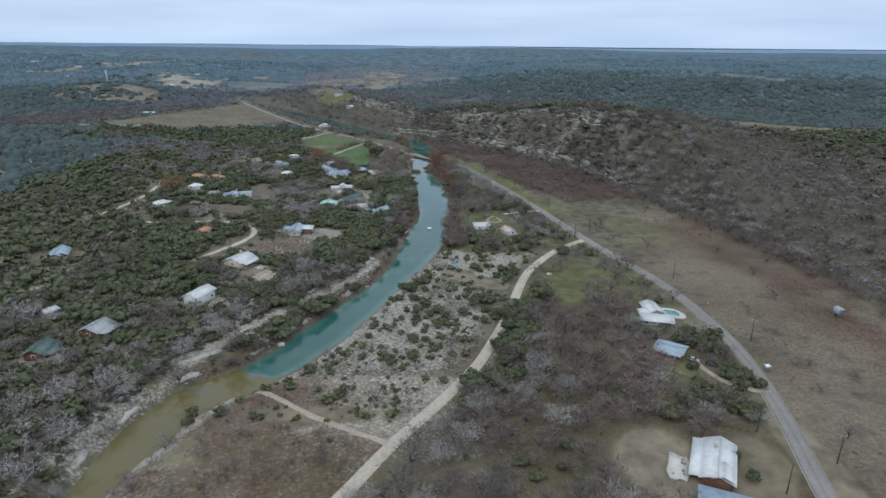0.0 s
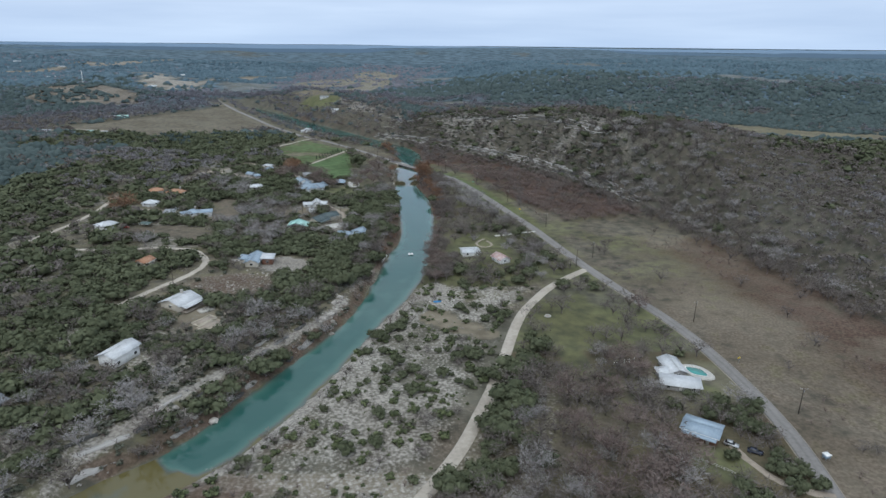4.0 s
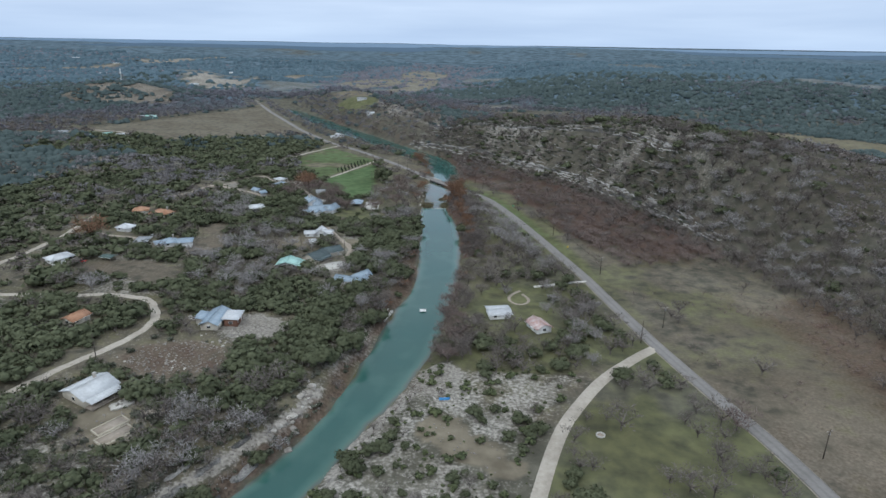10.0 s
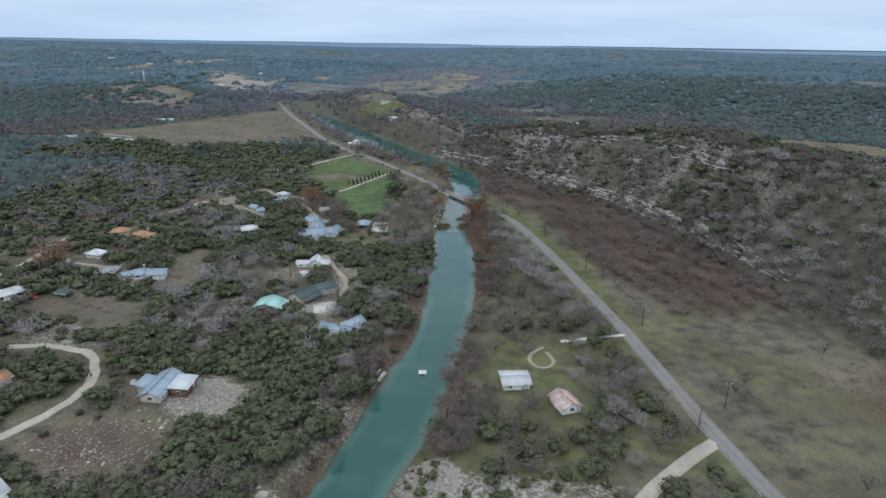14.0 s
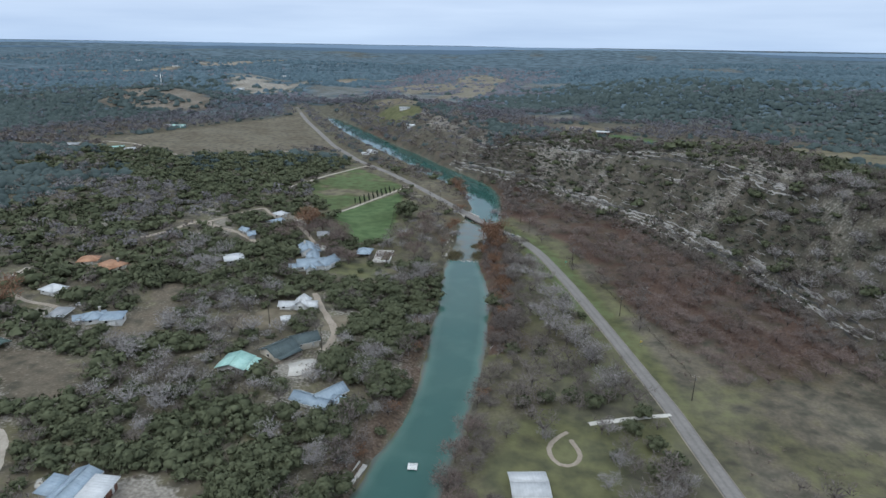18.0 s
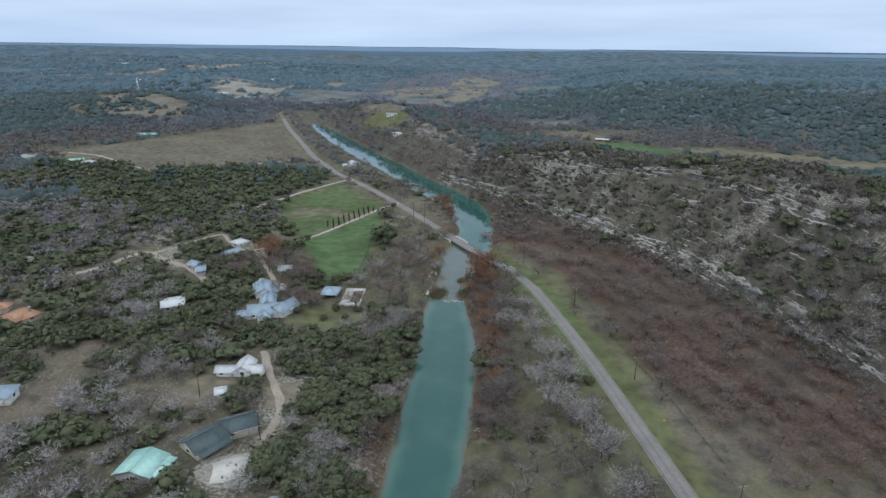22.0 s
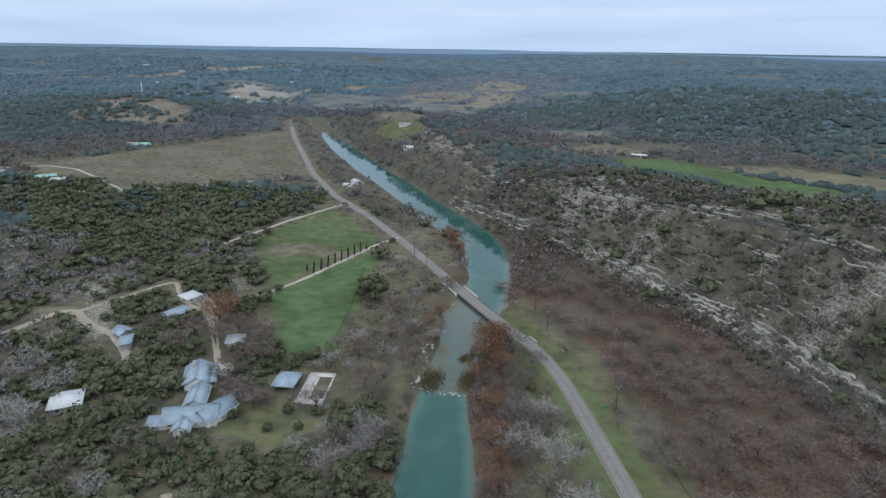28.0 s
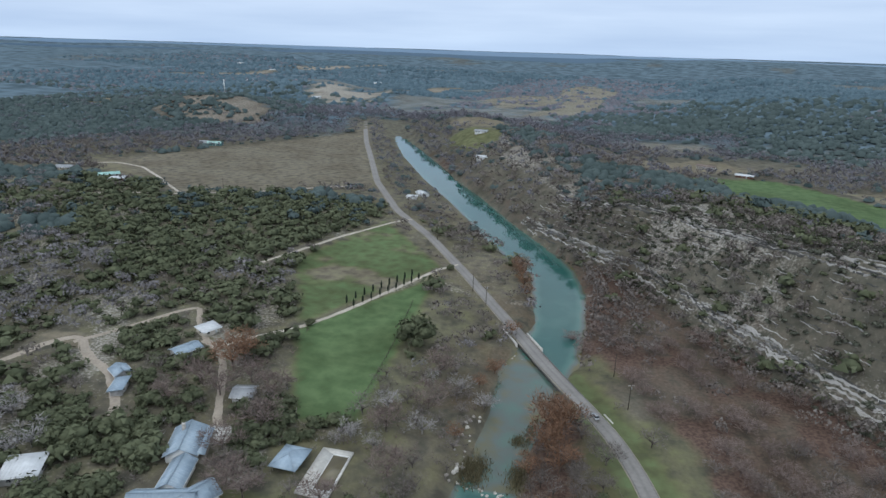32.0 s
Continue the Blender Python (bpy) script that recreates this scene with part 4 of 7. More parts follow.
ICO_F = [(0, 1 + a, 1 + (a + 1) % 5) for a in range(5)] + [(1 + a, 6 + a, 1 + (a + 1) % 5) for a in range(5)] + \
        [(6 + a, 6 + (a + 1) % 5, 1 + (a + 1) % 5) for a in range(5)] + [(11, 6 + (a + 1) % 5, 6 + a) for a in range(5)]


def crown_template(leaves, lobes, size=0.2, tall=0.8, cores=2):
    """A leafy crown of unit half width: uneven lobes covered with small leaf clumps round a few dark cores."""
    verts, faces = [], []
    centres = [(0, 0, 0.55 * tall, 0.62)]
    for k in range(lobes):
        a = 6.283 * (k + rng.uniform(-0.3, 0.3)) / max(lobes, 1)
        q = rng.uniform(0.38, 0.66)
        centres.append((q * math.cos(a), q * math.sin(a), tall * rng.uniform(0.28, 0.85), rng.uniform(0.30, 0.48)))
    for cx, cy, cz, r in centres[:cores]:
        o = len(verts)
        verts += [(cx + r * 0.78 * v[0] * rng.uniform(0.7, 1.2), cy + r * 0.78 * v[1] * rng.uniform(0.7, 1.2), cz + r * 0.68 * tall * v[2] * rng.uniform(0.85, 1.1)) for v in ICO]
        faces += [tuple(o + i for i in f) for f in ICO_F]
    share = np.array([c[3] ** 2 for c in centres])
    for (cx, cy, cz, r), k in zip(centres, np.maximum(1, (leaves * share / share.sum()).astype(int))):
        for d in turn_vectors(int(k)):
            if d[2] < -0.4:
                d[2] = -d[2]
            p = np.array((cx, cy, cz)) + d * r * rng.uniform(0.72, 1.2) * np.array((1, 1, 0.85 * tall))
            u = np.cross(d, turn_vectors(1)[0])
            u = u / (np.linalg.norm(u) + 1e-6) + 0.7 * turn_vectors(1)[0]
            v = np.cross(d, u)
            s = size * rng.uniform(0.5, 1.15)
            o = len(verts)
            verts += [tuple(p + u * s), tuple(p - u * s * 0.6 + v * s), tuple(p - u * s * 0.5 - v * s * 0.9 + d * s * 0.25)]
            faces.append((o, o + 1, o + 2))
    return np.array(verts, np.float32), np.array(faces, np.int32)


def clump_template():
    """A tree crown far off: an uneven dome."""
    verts = [(rng.uniform(-0.2, 0.2), rng.uniform(-0.2, 0.2), rng.uniform(0.8, 1.15))]
    for ring, (q, z) in enumerate(((0.75, 0.55), (0.95, -0.1))):
        for k in range(5):
            a = 1.2566 * k + 0.6 * ring + rng.uniform(-0.2, 0.2)
            verts.append((q * rng.uniform(0.75, 1.2) * math.cos(a), q * rng.uniform(0.75, 1.2) * math.sin(a), z * rng.uniform(0.7, 1.3)))
    faces = [(0, 1 + k, 1 + (k + 1) % 5) for k in range(5)]
    for k in range(5):
        j = (k + 1) % 5
        faces += [(1 + k, 6 + k, 1 + j), (1 + j, 6 + k, 6 + j)]
    return np.array(verts, np.float32), np.array(faces, np.int32)


def grove_template():
    """A tree crown on the far hillsides: two or three uneven domes run together."""
    vs, fs, o = [], [], 0
    for k in range(2):
        v, f = clump_template()
        q = rng.uniform(0.5, 0.8)
        v = v * np.array((q, q, q * rng.uniform(0.8, 1.15)), np.float32) + np.array((rng.uniform(-0.5, 0.5), rng.uniform(-0.5, 0.5), 0.15), np.float32)
        vs.append(v)
        fs.append(f + o)
        o += len(v)
    return np.concatenate(vs).astype(np.float32), np.concatenate(fs)


def bare_template(limbs, twigs, width=0.02):
    """A leafless tree of unit height: thin tapering limbs that fork into twigs."""
    verts, faces = [], []

    def spike(a, b, w):
        d = b - a
        n = np.cross(d, turn_vectors(1)[0])
        n = n / (np.linalg.norm(n) + 1e-9) * w
        o = len(verts)
        verts.extend([tuple(a - n), tuple(a + n), tuple(b)])
        faces.append((o, o + 1, o + 2))

    top = np.array((0, 0, 0.34))
    lobes = [np.array((0, 0, 0.68))]
    for k in range(limbs):
        a = 6.283 * (k + rng.uniform(-0.4, 0.4)) / limbs
        tip = np.array((math.cos(a) * rng.uniform(0.22, 0.50), math.sin(a) * rng.uniform(0.22, 0.50), rng.uniform(0.45, 0.88)))
        spike(top * rng.uniform(0.6, 1.0), tip, width * 1.2)
        lobes.append(tip)
    for k in range(limbs * twigs):
        # fine twigs in puffs about the limb ends
        c = lobes[k % len(lobes)]
        d = turn_vectors(1)[0]
        p = c + d * np.array((0.20, 0.20, 0.15)) * rng.uniform(0.3, 1.1)
        q = turn_vectors(1)[0] * 0.6 + d
        q[2] = abs(q[2])
        spike(p, p + q * rng.uniform(0.07, 0.17), width * 0.6)
    o = len(verts)
    for k in range(3):
        verts.append((0.03 * math.cos(2.09 * k), 0.03 * math.sin(2.09 * k), -0.03))
    for k in range(3):
        verts.append((0.018 * math.cos(2.09 * k), 0.018 * math.sin(2.09 * k), 0.4))
    for k in range(3):
        q = (k + 1) % 3
        faces += [(o + k, o + q, o + 3 + q), (o + k, o + 3 + q, o + 3 + k)]
    return np.array(verts, np.float32), np.array(faces, np.int32)


def fuzz_template(count, lobes, size):
    """A leafless crown far off: a loose cloud of fine twig ends, of unit height, with gaps."""
    v, f = crown_template(count, lobes, size, 0.9, 0)
    return (v * np.array((0.52, 0.52, 0.62)) + np.array((0, 0, 0.26))).astype(np.float32), f


def stamp(name, templates, place, size, mat, label, category, flat=None):
    """One mesh of many plants: templates set down at place (x, y, z) with their sizes."""
    vs, fs, o = [], [], 0
    which = rng.integers(0, len(templates), len(place))
    spin = rng.uniform(0, 6.283, len(place))
    for k, (tv, tf) in enumerate(templates):
        sel = np.where(which == k)[0]
        if not len(sel):
            continue
        c, s = np.cos(spin[sel])[:, None], np.sin(spin[sel])[:, None]
        sz = size[sel]
        x = (tv[None, :, 0] * c - tv[None, :, 1] * s) * sz[:, 0:1] + place[sel, 0:1]
        y = (tv[None, :, 0] * s + tv[None, :, 1] * c) * sz[:, 0:1] + place[sel, 1:2]
        z = tv[None, :, 2] * sz[:, 1:2] + place[sel, 2:3]
        vs.append(np.stack([x, y, z], 2).reshape(-1, 3))
        f = tf[None] + (np.arange(len(sel)) * len(tv))[:, None, None] + o
        fs.append(f.reshape(-1, 3))
        o += len(sel) * len(tv)
    ob = link_mesh(name, np.concatenate(vs), np.concatenate(fs), mat, True)
    return tagged(ob, label, category, kind="stuff")


# groves that stand out in the woods: centre and reach
PALE_GROVES = [(-152, 530, 17), (-190, 560, 10), (-245, 590, 18), (-110, 463, 9), (-111, 485, 9), (-106, 510, 11), (-176, 553, 9), (-200, 603, 14),
               (-280, 655, 30), (-210, 643, 20), (-240, 614, 24), (-128, 432, 12), (-160, 385, 8), (-98, 405, 8), (-95, 228, 8)]
GREEN_GROVES = [(32, 329, 9), (43, 324, 9), (45, 360, 9), (58, 370, 9), (64, 388, 9), (61, 424, 10), (-46, 490, 20), (-40, 470, 13), (-58, 520, 13), (-72, 396, 22), (-55, 375, 22), (-66, 338, 16), (-52, 350, 14), (-132, 300, 18), (-128, 262, 18),
                (-150, 440, 12), (-120, 440, 10), (-118, 526, 13), (-136, 552, 12), (-160, 330, 16), (48, 318, 12)]


def near_grove(groves, x, y):
    k = np.zeros(x.shape)
    for cx, cy, q in groves:
        k = np.maximum(k, smooth(1.15, 0.6, np.hypot(x - cx, y - cy) / q))
    return k


def density(x, y):
    """Chance of an evergreen, a bare tree and a pale bare tree at a place."""
    w, e = banks(x, y)
    foot = -along(FOOT, x, y)[0]
    road, _ = along(ROAD, x, y)
    grav, _ = along(GRAVEL, x, y)
    n1, n2 = fbm(x, y, 40, 61), fbm(x, y, 110, 71)
    r = np.hypot(x, y - 250)
    ever, bare, pale = (np.zeros(x.shape) for _ in range(3))
    wood = w > 0
    ever = np.where(wood, 0.64 + 0.30 * smooth(0.36, 0.52, n1), ever)
    bare = np.where(wood, 0.20, bare)
    pale = np.where(wood, 0.22 * smooth(0.55, 0.64, n2), pale)
    ever = np.where(wood & (n2 > 0.56), ever * 0.6, ever)
    ever = np.where(wood & (w < 90) & (y > 600) & (y < 860), 0.03, ever)
    bare = np.where(wood & (w < 42) & (y > 560), 0.26, bare)
    ever = np.where(wood & (w < 42) & (y > 560), 0.02, ever)
    pale = np.where(wood & (w < 42) & (y > 560), 0.05, pale)
    slopeside = wood & (w < 75) & (y < 300) & (y > 120)
    ever = np.where(slopeside, 0.36 + 0.25 * smooth(0.45, 0.6, n1), ever)
    bare, pale = np.where(slopeside, 0.30, bare), np.where(slopeside, 0.22, pale)
    shelf = wood & (y > 150) & (y < 340) & (np.abs(w - np.interp(y, (150, 190, 208, 225, 260, 300, 345), (2.5, 3, 9, 15, 11, 6, 6))) < 4)
    ever, bare, pale = (np.where(shelf, 0.06, a) for a in (ever, bare, pale))
    deep = wood & (w > 95) & (y > 560)
    ever = np.where(deep, 0.58 + 0.3 * smooth(0.4, 0.55, n1), ever)
    bare = np.where(deep, 0.07, bare)
    pale = np.where(deep, 0.22 * smooth(0.60, 0.67, n2), pale)
    ever = np.where(deep & (n2 > 0.63), ever * 0.7, np.where(deep, np.minimum(1, ever + 0.12), ever))
    grove, green = near_grove(PALE_GROVES, x, y) * wood, near_grove(GREEN_GROVES, x, y)
    ever = ever + grove * (0.22 - ever)
    bare, pale = bare * (1 - grove), pale + grove * (0.7 - pale)
    ever = ever + green * (0.97 - ever)
    bare, pale = bare * (1 - green), pale * (1 - green)
    flat = (e > 0) & (foot < 0)
    westroad = flat & (road > 0)
    ever = np.where(westroad, 0.20 * smooth(0.42, 0.6, n1), ever)
    bare = np.where(westroad, 0.42, bare)
    ever = np.where(westroad & (y > 480), 0.02, ever)
    bare = np.where(westroad & (y > 480), 0.48, bare)
    knoll = westroad & (y > 185) & (y < 340) & (grav > 0)
    ever = np.where(knoll, (0.05 + 0.80 * smooth(238, 258, y + 18 * (n1 - 0.5))) * smooth(0.36, 0.54, n1), ever)
    bare = np.where(knoll, 0.10, bare)
    thick = (e > 0) & (y < 190) & (grav > 0)
    ever, bare = np.where(thick, 0.03, ever), np.where(thick, 0.45, bare)
    mid = westroad & (grav < 0) & (y < 275)
    ever = np.where(mid, 0.10 * smooth(0.46, 0.58, n1) + 0.75 * smooth(30, 14, -grav) * smooth(0.34, 0.46, n1) * (y > 188), ever)
    bare = np.where(mid, 0.66, bare)
    pale = np.where(mid, 0.10, pale)
    mead = flat & (road < 0)
    ever, pale = np.where(mead, 0.0, ever), np.where(mead, 0, pale)
    bare = np.where(mead, 0.02 + 0.10 * smooth(470, 520, y) + 0.75 * smooth(-20, -3, foot), bare)
    slope = foot > 0
    ever = np.where(slope, 0.35 + 0.58 * smooth(50, 80, foot), ever)
    bare = np.where(slope, 0.75 * smooth(90, 45, foot), bare)
    bare = np.where(slope & (y < 560), 0.66 * smooth(170, 90, foot), bare)
    pale = np.where(slope & (y < 600), 0.30 * smooth(150, 90, foot), pale)
    ever = np.where(slope & (y < 560), 0.05 + 0.9 * smooth(75, 140, foot + 40 * (n1 - 0.5)), ever)
    cliff = slope & (y > 560 + 50 * (n1 - 0.5)) & (y < 860) & (foot < 52)
    ever, bare = np.where(cliff, 0.16, ever), np.where(cliff, 0.42, bare)
    for poly, share in ((NORTH_WOOD, 0.97), (CREST_WOOD, 0.9)):
        k = inside(poly, x, y, 12)
        ever, bare, pale = ever + k * (share - ever), bare * (1 - k), pale * (1 - k)
    river = (w > 0) & (w < 60) & (y > 800)
    ever, bare = np.where(river, 0.06, ever), np.where(river, 0.9, bare)
    belt = (e > 1) & (e < 34) & (y > 690) & (y < 1000)
    ever, bare = np.where(belt, 0.05, ever), np.where(belt, 0.9, bare)
    back = r > 900
    plain = fbm(x, y, 500, 81)
    ever = np.where(back & (foot > 60), 0.85, ever)
    low = back & (foot < 60)
    ever = np.where(low, 0.55 + 0.35 * smooth(0.42, 0.55, plain), ever)
    bare = np.where(low, 0.30 * smooth(0.55, 0.42, plain), bare)
    pale = np.where(low, 0.05, pale)
    # bottom-land woods, leafless, along the river and round the far fields
    bottom = ((w > 60) & (w < 110) | (e > 0) & (e < 45)) & (y > 900) & (y < 1900)
    for poly in (FIELD, EAST_FIELD):
        k = inside(poly, x, y, 190)
        bottom |= (k > 0.03) & (k < 0.5) & (y > (930 if poly is FIELD else 1000) + 0.2 * x)
    bottom |= (np.abs(x + 300 + 0.2 * (y - 1700)) < 90) & (y > 1500) & (y < 2600)
    east_hill = -along(HILL_FOOT, x, y)[0]
    flank = back & (foot > 90) & (east_hill > -260) & (east_hill < 130) & (fbm(x, y, 160, 83) > 0.36 + 0.2 * smooth(-60, 130, east_hill))
    bottom |= flank | (np.abs(along(VALLEY, x, y)[0]) < 210) & (y > 1350) & (y < 2900)
    ever, bare, pale = np.where(bottom, 0.10, ever), np.where(bottom, 0.85, bare), np.where(bottom, 0.05, pale)
    upland = back & (east_hill >= 130)
    ever, bare = np.where(upland, 0.88, ever), np.where(upland, 0.10 * smooth(0.5, 0.6, plain), bare)
    open_far = back & (fbm(x, y, 260, 91) > 0.72)
    ok = (np.abs(road) > 7) & (np.abs(grav) > 5) & (np.maximum(w, e) > 1.0) & ~open_far
    for poly in (FIELD, PADDOCK, LAWN_N, LAWN_S, EAST_FIELD):
        ok &= inside(poly, x, y) < 0.5
    # the far clearings keep a few trees, and their edges are ragged
    ragged = smooth(1250, 1400, r)
    rx_, ry_ = x + ragged * 45 * (fbm(x, y, 130, 15) - 0.5), y + ragged * 75 * (fbm(x, y, 130, 17) - 0.5)
    for poly, *_ in FAR_FIELDS:
        ok &= (inside(poly, rx_, ry_) < 0.5) | (fbm(x, y, 45, 19) > 0.62) & (r > 1000)
    for cx, cy, rx, ry, kind in CLEARINGS:
        ok &= np.hypot((x - cx) / (rx + 2.5), (y - cy) / (ry + 2.5)) > 0.95
    for cx, cy, q in NO_TREES:
        ok &= np.hypot(x - cx, y - cy) > q
    ok &= ~((w > 0) & (w < 9) & (y > 850) & (y < 1400))
    return ever * ok, bare * ok, pale * ok


def scatter(x0, x1, y0, y1, cell):
    xs, ys = np.arange(x0, x1, cell), np.arange(y0, y1, cell)
    x, y = (a.ravel() for a in np.meshgrid(xs, ys))
    return x + rng.uniform(-0.5, 0.5, x.shape) * cell, y + rng.uniform(-0.5, 0.5, y.shape) * cell


def in_sight(x, y):
    """Ground that the wide valley view takes in."""
    return (np.abs(x + 0.10 * (y - 100)) < 120 + 0.85 * np.maximum(y + 40, 0)) & (y > 60)


def plant(x, y, pe, pb, pp, sizes, names, temps):
    u = rng.uniform(size=x.shape)
    sets = (u < pe, (u >= pe) & (u < pe + pb), (u >= pe + pb) & (u < pe + pb + pp))
    out = []
    for sel, (lo, hi, tall), t in zip(sets, sizes, temps):
        px_, py_ = x[sel], y[sel]
        s = lo + (hi - lo) * rng.uniform(size=len(px_)) ** 1.4
        out.append((np.stack([px_, py_, height(px_, py_) - 0.15], 1), np.stack([s, s * tall * rng.uniform(0.85, 1.15, len(px_))], 1), t))
    return out


def build_woods():
    near_e, near_b = [crown_template(160, 7, 0.102, cores=5) for _ in range(8)], [bare_template(9, 22, 0.028) for _ in range(8)]
    near_p = [bare_template(11, 26, 0.03) for _ in range(6)]
    mid_e, mid_b = [crown_template(30, 4, 0.2, cores=2) for _ in range(6)], [fuzz_template(74, 5, 0.118) for _ in range(6)]
    back_e, back_b = [grove_template() for _ in range(8)], [fuzz_template(40, 4, 0.14) for _ in range(6)]
    far_e, far_b = [clump_template() for _ in range(6)], [clump_template() for _ in range(6)]
    tiers = (("near", -175, 210, 60, 640, 5.1, near_e, near_b, 1.0), ("middle", -330, -175, 120, 720, 5.8, mid_e, mid_b, 1.1),
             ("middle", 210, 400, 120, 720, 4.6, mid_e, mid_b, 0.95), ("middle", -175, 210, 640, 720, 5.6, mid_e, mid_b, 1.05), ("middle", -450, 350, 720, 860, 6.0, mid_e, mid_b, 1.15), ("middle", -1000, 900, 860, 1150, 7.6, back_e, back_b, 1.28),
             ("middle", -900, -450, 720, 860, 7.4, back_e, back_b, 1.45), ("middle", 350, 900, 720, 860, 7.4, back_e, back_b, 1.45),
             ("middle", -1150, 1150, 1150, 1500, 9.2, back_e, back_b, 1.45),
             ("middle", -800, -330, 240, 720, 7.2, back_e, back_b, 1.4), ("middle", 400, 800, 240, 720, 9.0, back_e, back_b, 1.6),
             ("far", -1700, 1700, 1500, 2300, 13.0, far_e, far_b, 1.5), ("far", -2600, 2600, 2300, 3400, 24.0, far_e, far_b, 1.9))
    labels = (("evergreen_wood", "dark evergreen oak and juniper woodland"), ("bare_wood", "leafless grey-brown winter woodland"),
              ("pale_bare_wood", "leafless pale grey winter thicket"))
    for tier, x0, x1, y0, y1, cell, te, tb, k in tiers:
        x, y = scatter(x0, x1, y0, y1, cell)
        keep = in_sight(x, y)
        x, y = x[keep], y[keep]
        pe, pb, pp = density(x, y)
        hb = 0.42 if tier == "far" else 1.0
        made = plant(x, y, pe, pb, pp, ((2.5 * k, 6.6 * k, 0.9), (5.5 * k * hb, 9.0 * k * hb, 0.85), (6.0 * k * hb, 9.0 * k * hb, 0.8)), tier, (te, tb, near_p if tier == "near" else tb))
        for which, ((place, size, t), (nm, lab)) in enumerate(zip(made, labels)):
            if not len(place):
                continue
            small = smallness(place[:, 0], place[:, 1])
            size = size * small[:, None]
            if tier == "near":
                # the trees along the river flat, beneath the flight, stand as things of their own
                side = np.abs(place[:, 0] - 10) + 3 * np.maximum(0, np.maximum(120 - place[:, 1], place[:, 1] - 640))
                order = np.argsort(side)
                own, rest = order[:(270, 110, 40)[which]], order[(270, 110, 40)[which]:]
                single_trees(which, place[own], size[own])
                place, size = place[rest], size[rest]
            # painted haze tints foliage bluer from valley to far hills, with no sharp line
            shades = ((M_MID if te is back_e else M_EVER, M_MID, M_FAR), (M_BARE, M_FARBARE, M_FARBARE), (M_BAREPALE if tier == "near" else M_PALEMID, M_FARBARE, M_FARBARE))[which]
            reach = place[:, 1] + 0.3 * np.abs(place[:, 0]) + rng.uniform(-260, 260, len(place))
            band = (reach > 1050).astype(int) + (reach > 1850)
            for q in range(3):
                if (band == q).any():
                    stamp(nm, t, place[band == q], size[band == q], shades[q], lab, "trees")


def smallness(x, y):
    """Scrub on the stony knoll and in the cut-over thicket is low."""
    e, _ = along(BANK_E, x, y)
    g, _ = along(GRAVEL, x, y)
    knoll = (e < 0) & (g > 0) & (y > 180) & (y < 340)
    thicket = (e < 0) & (g > 0) & (y <= 180)
    w = along(BANK_W, x, y)[0]
    side = (w > 0) & (w < 70) & (y > 820) & (y < 1400)
    return np.where(side, 0.7, 1.0) * np.where(knoll, 0.62, np.where(thicket, 0.55, 1.0)) * rng.choice([0.75, 1.0, 1.0, 1.2], x.shape)


def part(name, verts, faces, mat, parent, label=""):
    ob = link_mesh(name, verts, faces, mat)
    ob.parent = parent
    return tagged(ob, label)


def trunk_mesh(r, h, sides=6, lean=0.04):
    v, f = [], []
    rings = 4
    for k in range(rings):
        s = k / (rings - 1)
        q = r * (1.35 if k == 0 else 1 - 0.45 * s)
        for j in range(sides):
            a = 6.283 * j / sides
            v.append((q * math.cos(a) + lean * h * s * s, q * math.sin(a), -0.4 + (h + 0.4) * s))
    for k in range(rings - 1):
        for j in range(sides):
            a, b = k * sides + j, k * sides + (j + 1) % sides
            f += [(a, b, b + sides), (a, b + sides, a + sides)]
    return v, f


TREE_KINDS = []


def tree_models():
    """Full models, at unit size: evergreens, bare trees, pale bare trees, rust cypresses."""
    for which, mat in ((0, M_EVER), (1, M_BARE), (2, M_BAREPALE), (3, M_RUST), (4, M_REDBARE)):
        models = []
        for _ in range(5):
            if which == 3:
                (v, f), trunk = bare_template(14, 46, 0.02), trunk_mesh(0.03, 0.7)
                models.append(((v * np.array((2.3, 2.3, 1.6), np.float32), f), ([(2.3 * p[0], 2.3 * p[1], 1.4 * p[2]) for p in trunk[0]], trunk[1])))
            elif which == 0:
                v, f = crown_template(520, 9, 0.078, 0.85, 10)
                trunk = trunk_mesh(0.07, 0.45)
                models.append(((v + np.array((0, 0, 0.12), np.float32), f), trunk))
            else:
                models.append((bare_template(12, 62, 0.017), trunk_mesh(0.028, 0.42)))
        TREE_KINDS.append((models, mat))


TREE_NAMES = (("evergreen_tree", "crown", "dark green evergreen tree with a dense uneven crown", "river flat evergreens"),
              ("bare_tree", "crown", "leafless grey-brown tree with fine spreading twigs", "river flat bare trees"),
              ("bare_tree", "crown", "leafless pale grey tree with fine spreading twigs", "river flat bare trees"),
              ("cypress_tree", "crown", "rust-brown bald cypress on the river bank", "rust cypresses"),
              ("orchard_tree", "crown", "leafless red-brown orchard tree in the meadow", "orchard trees"))
TREE_FIRST = {}


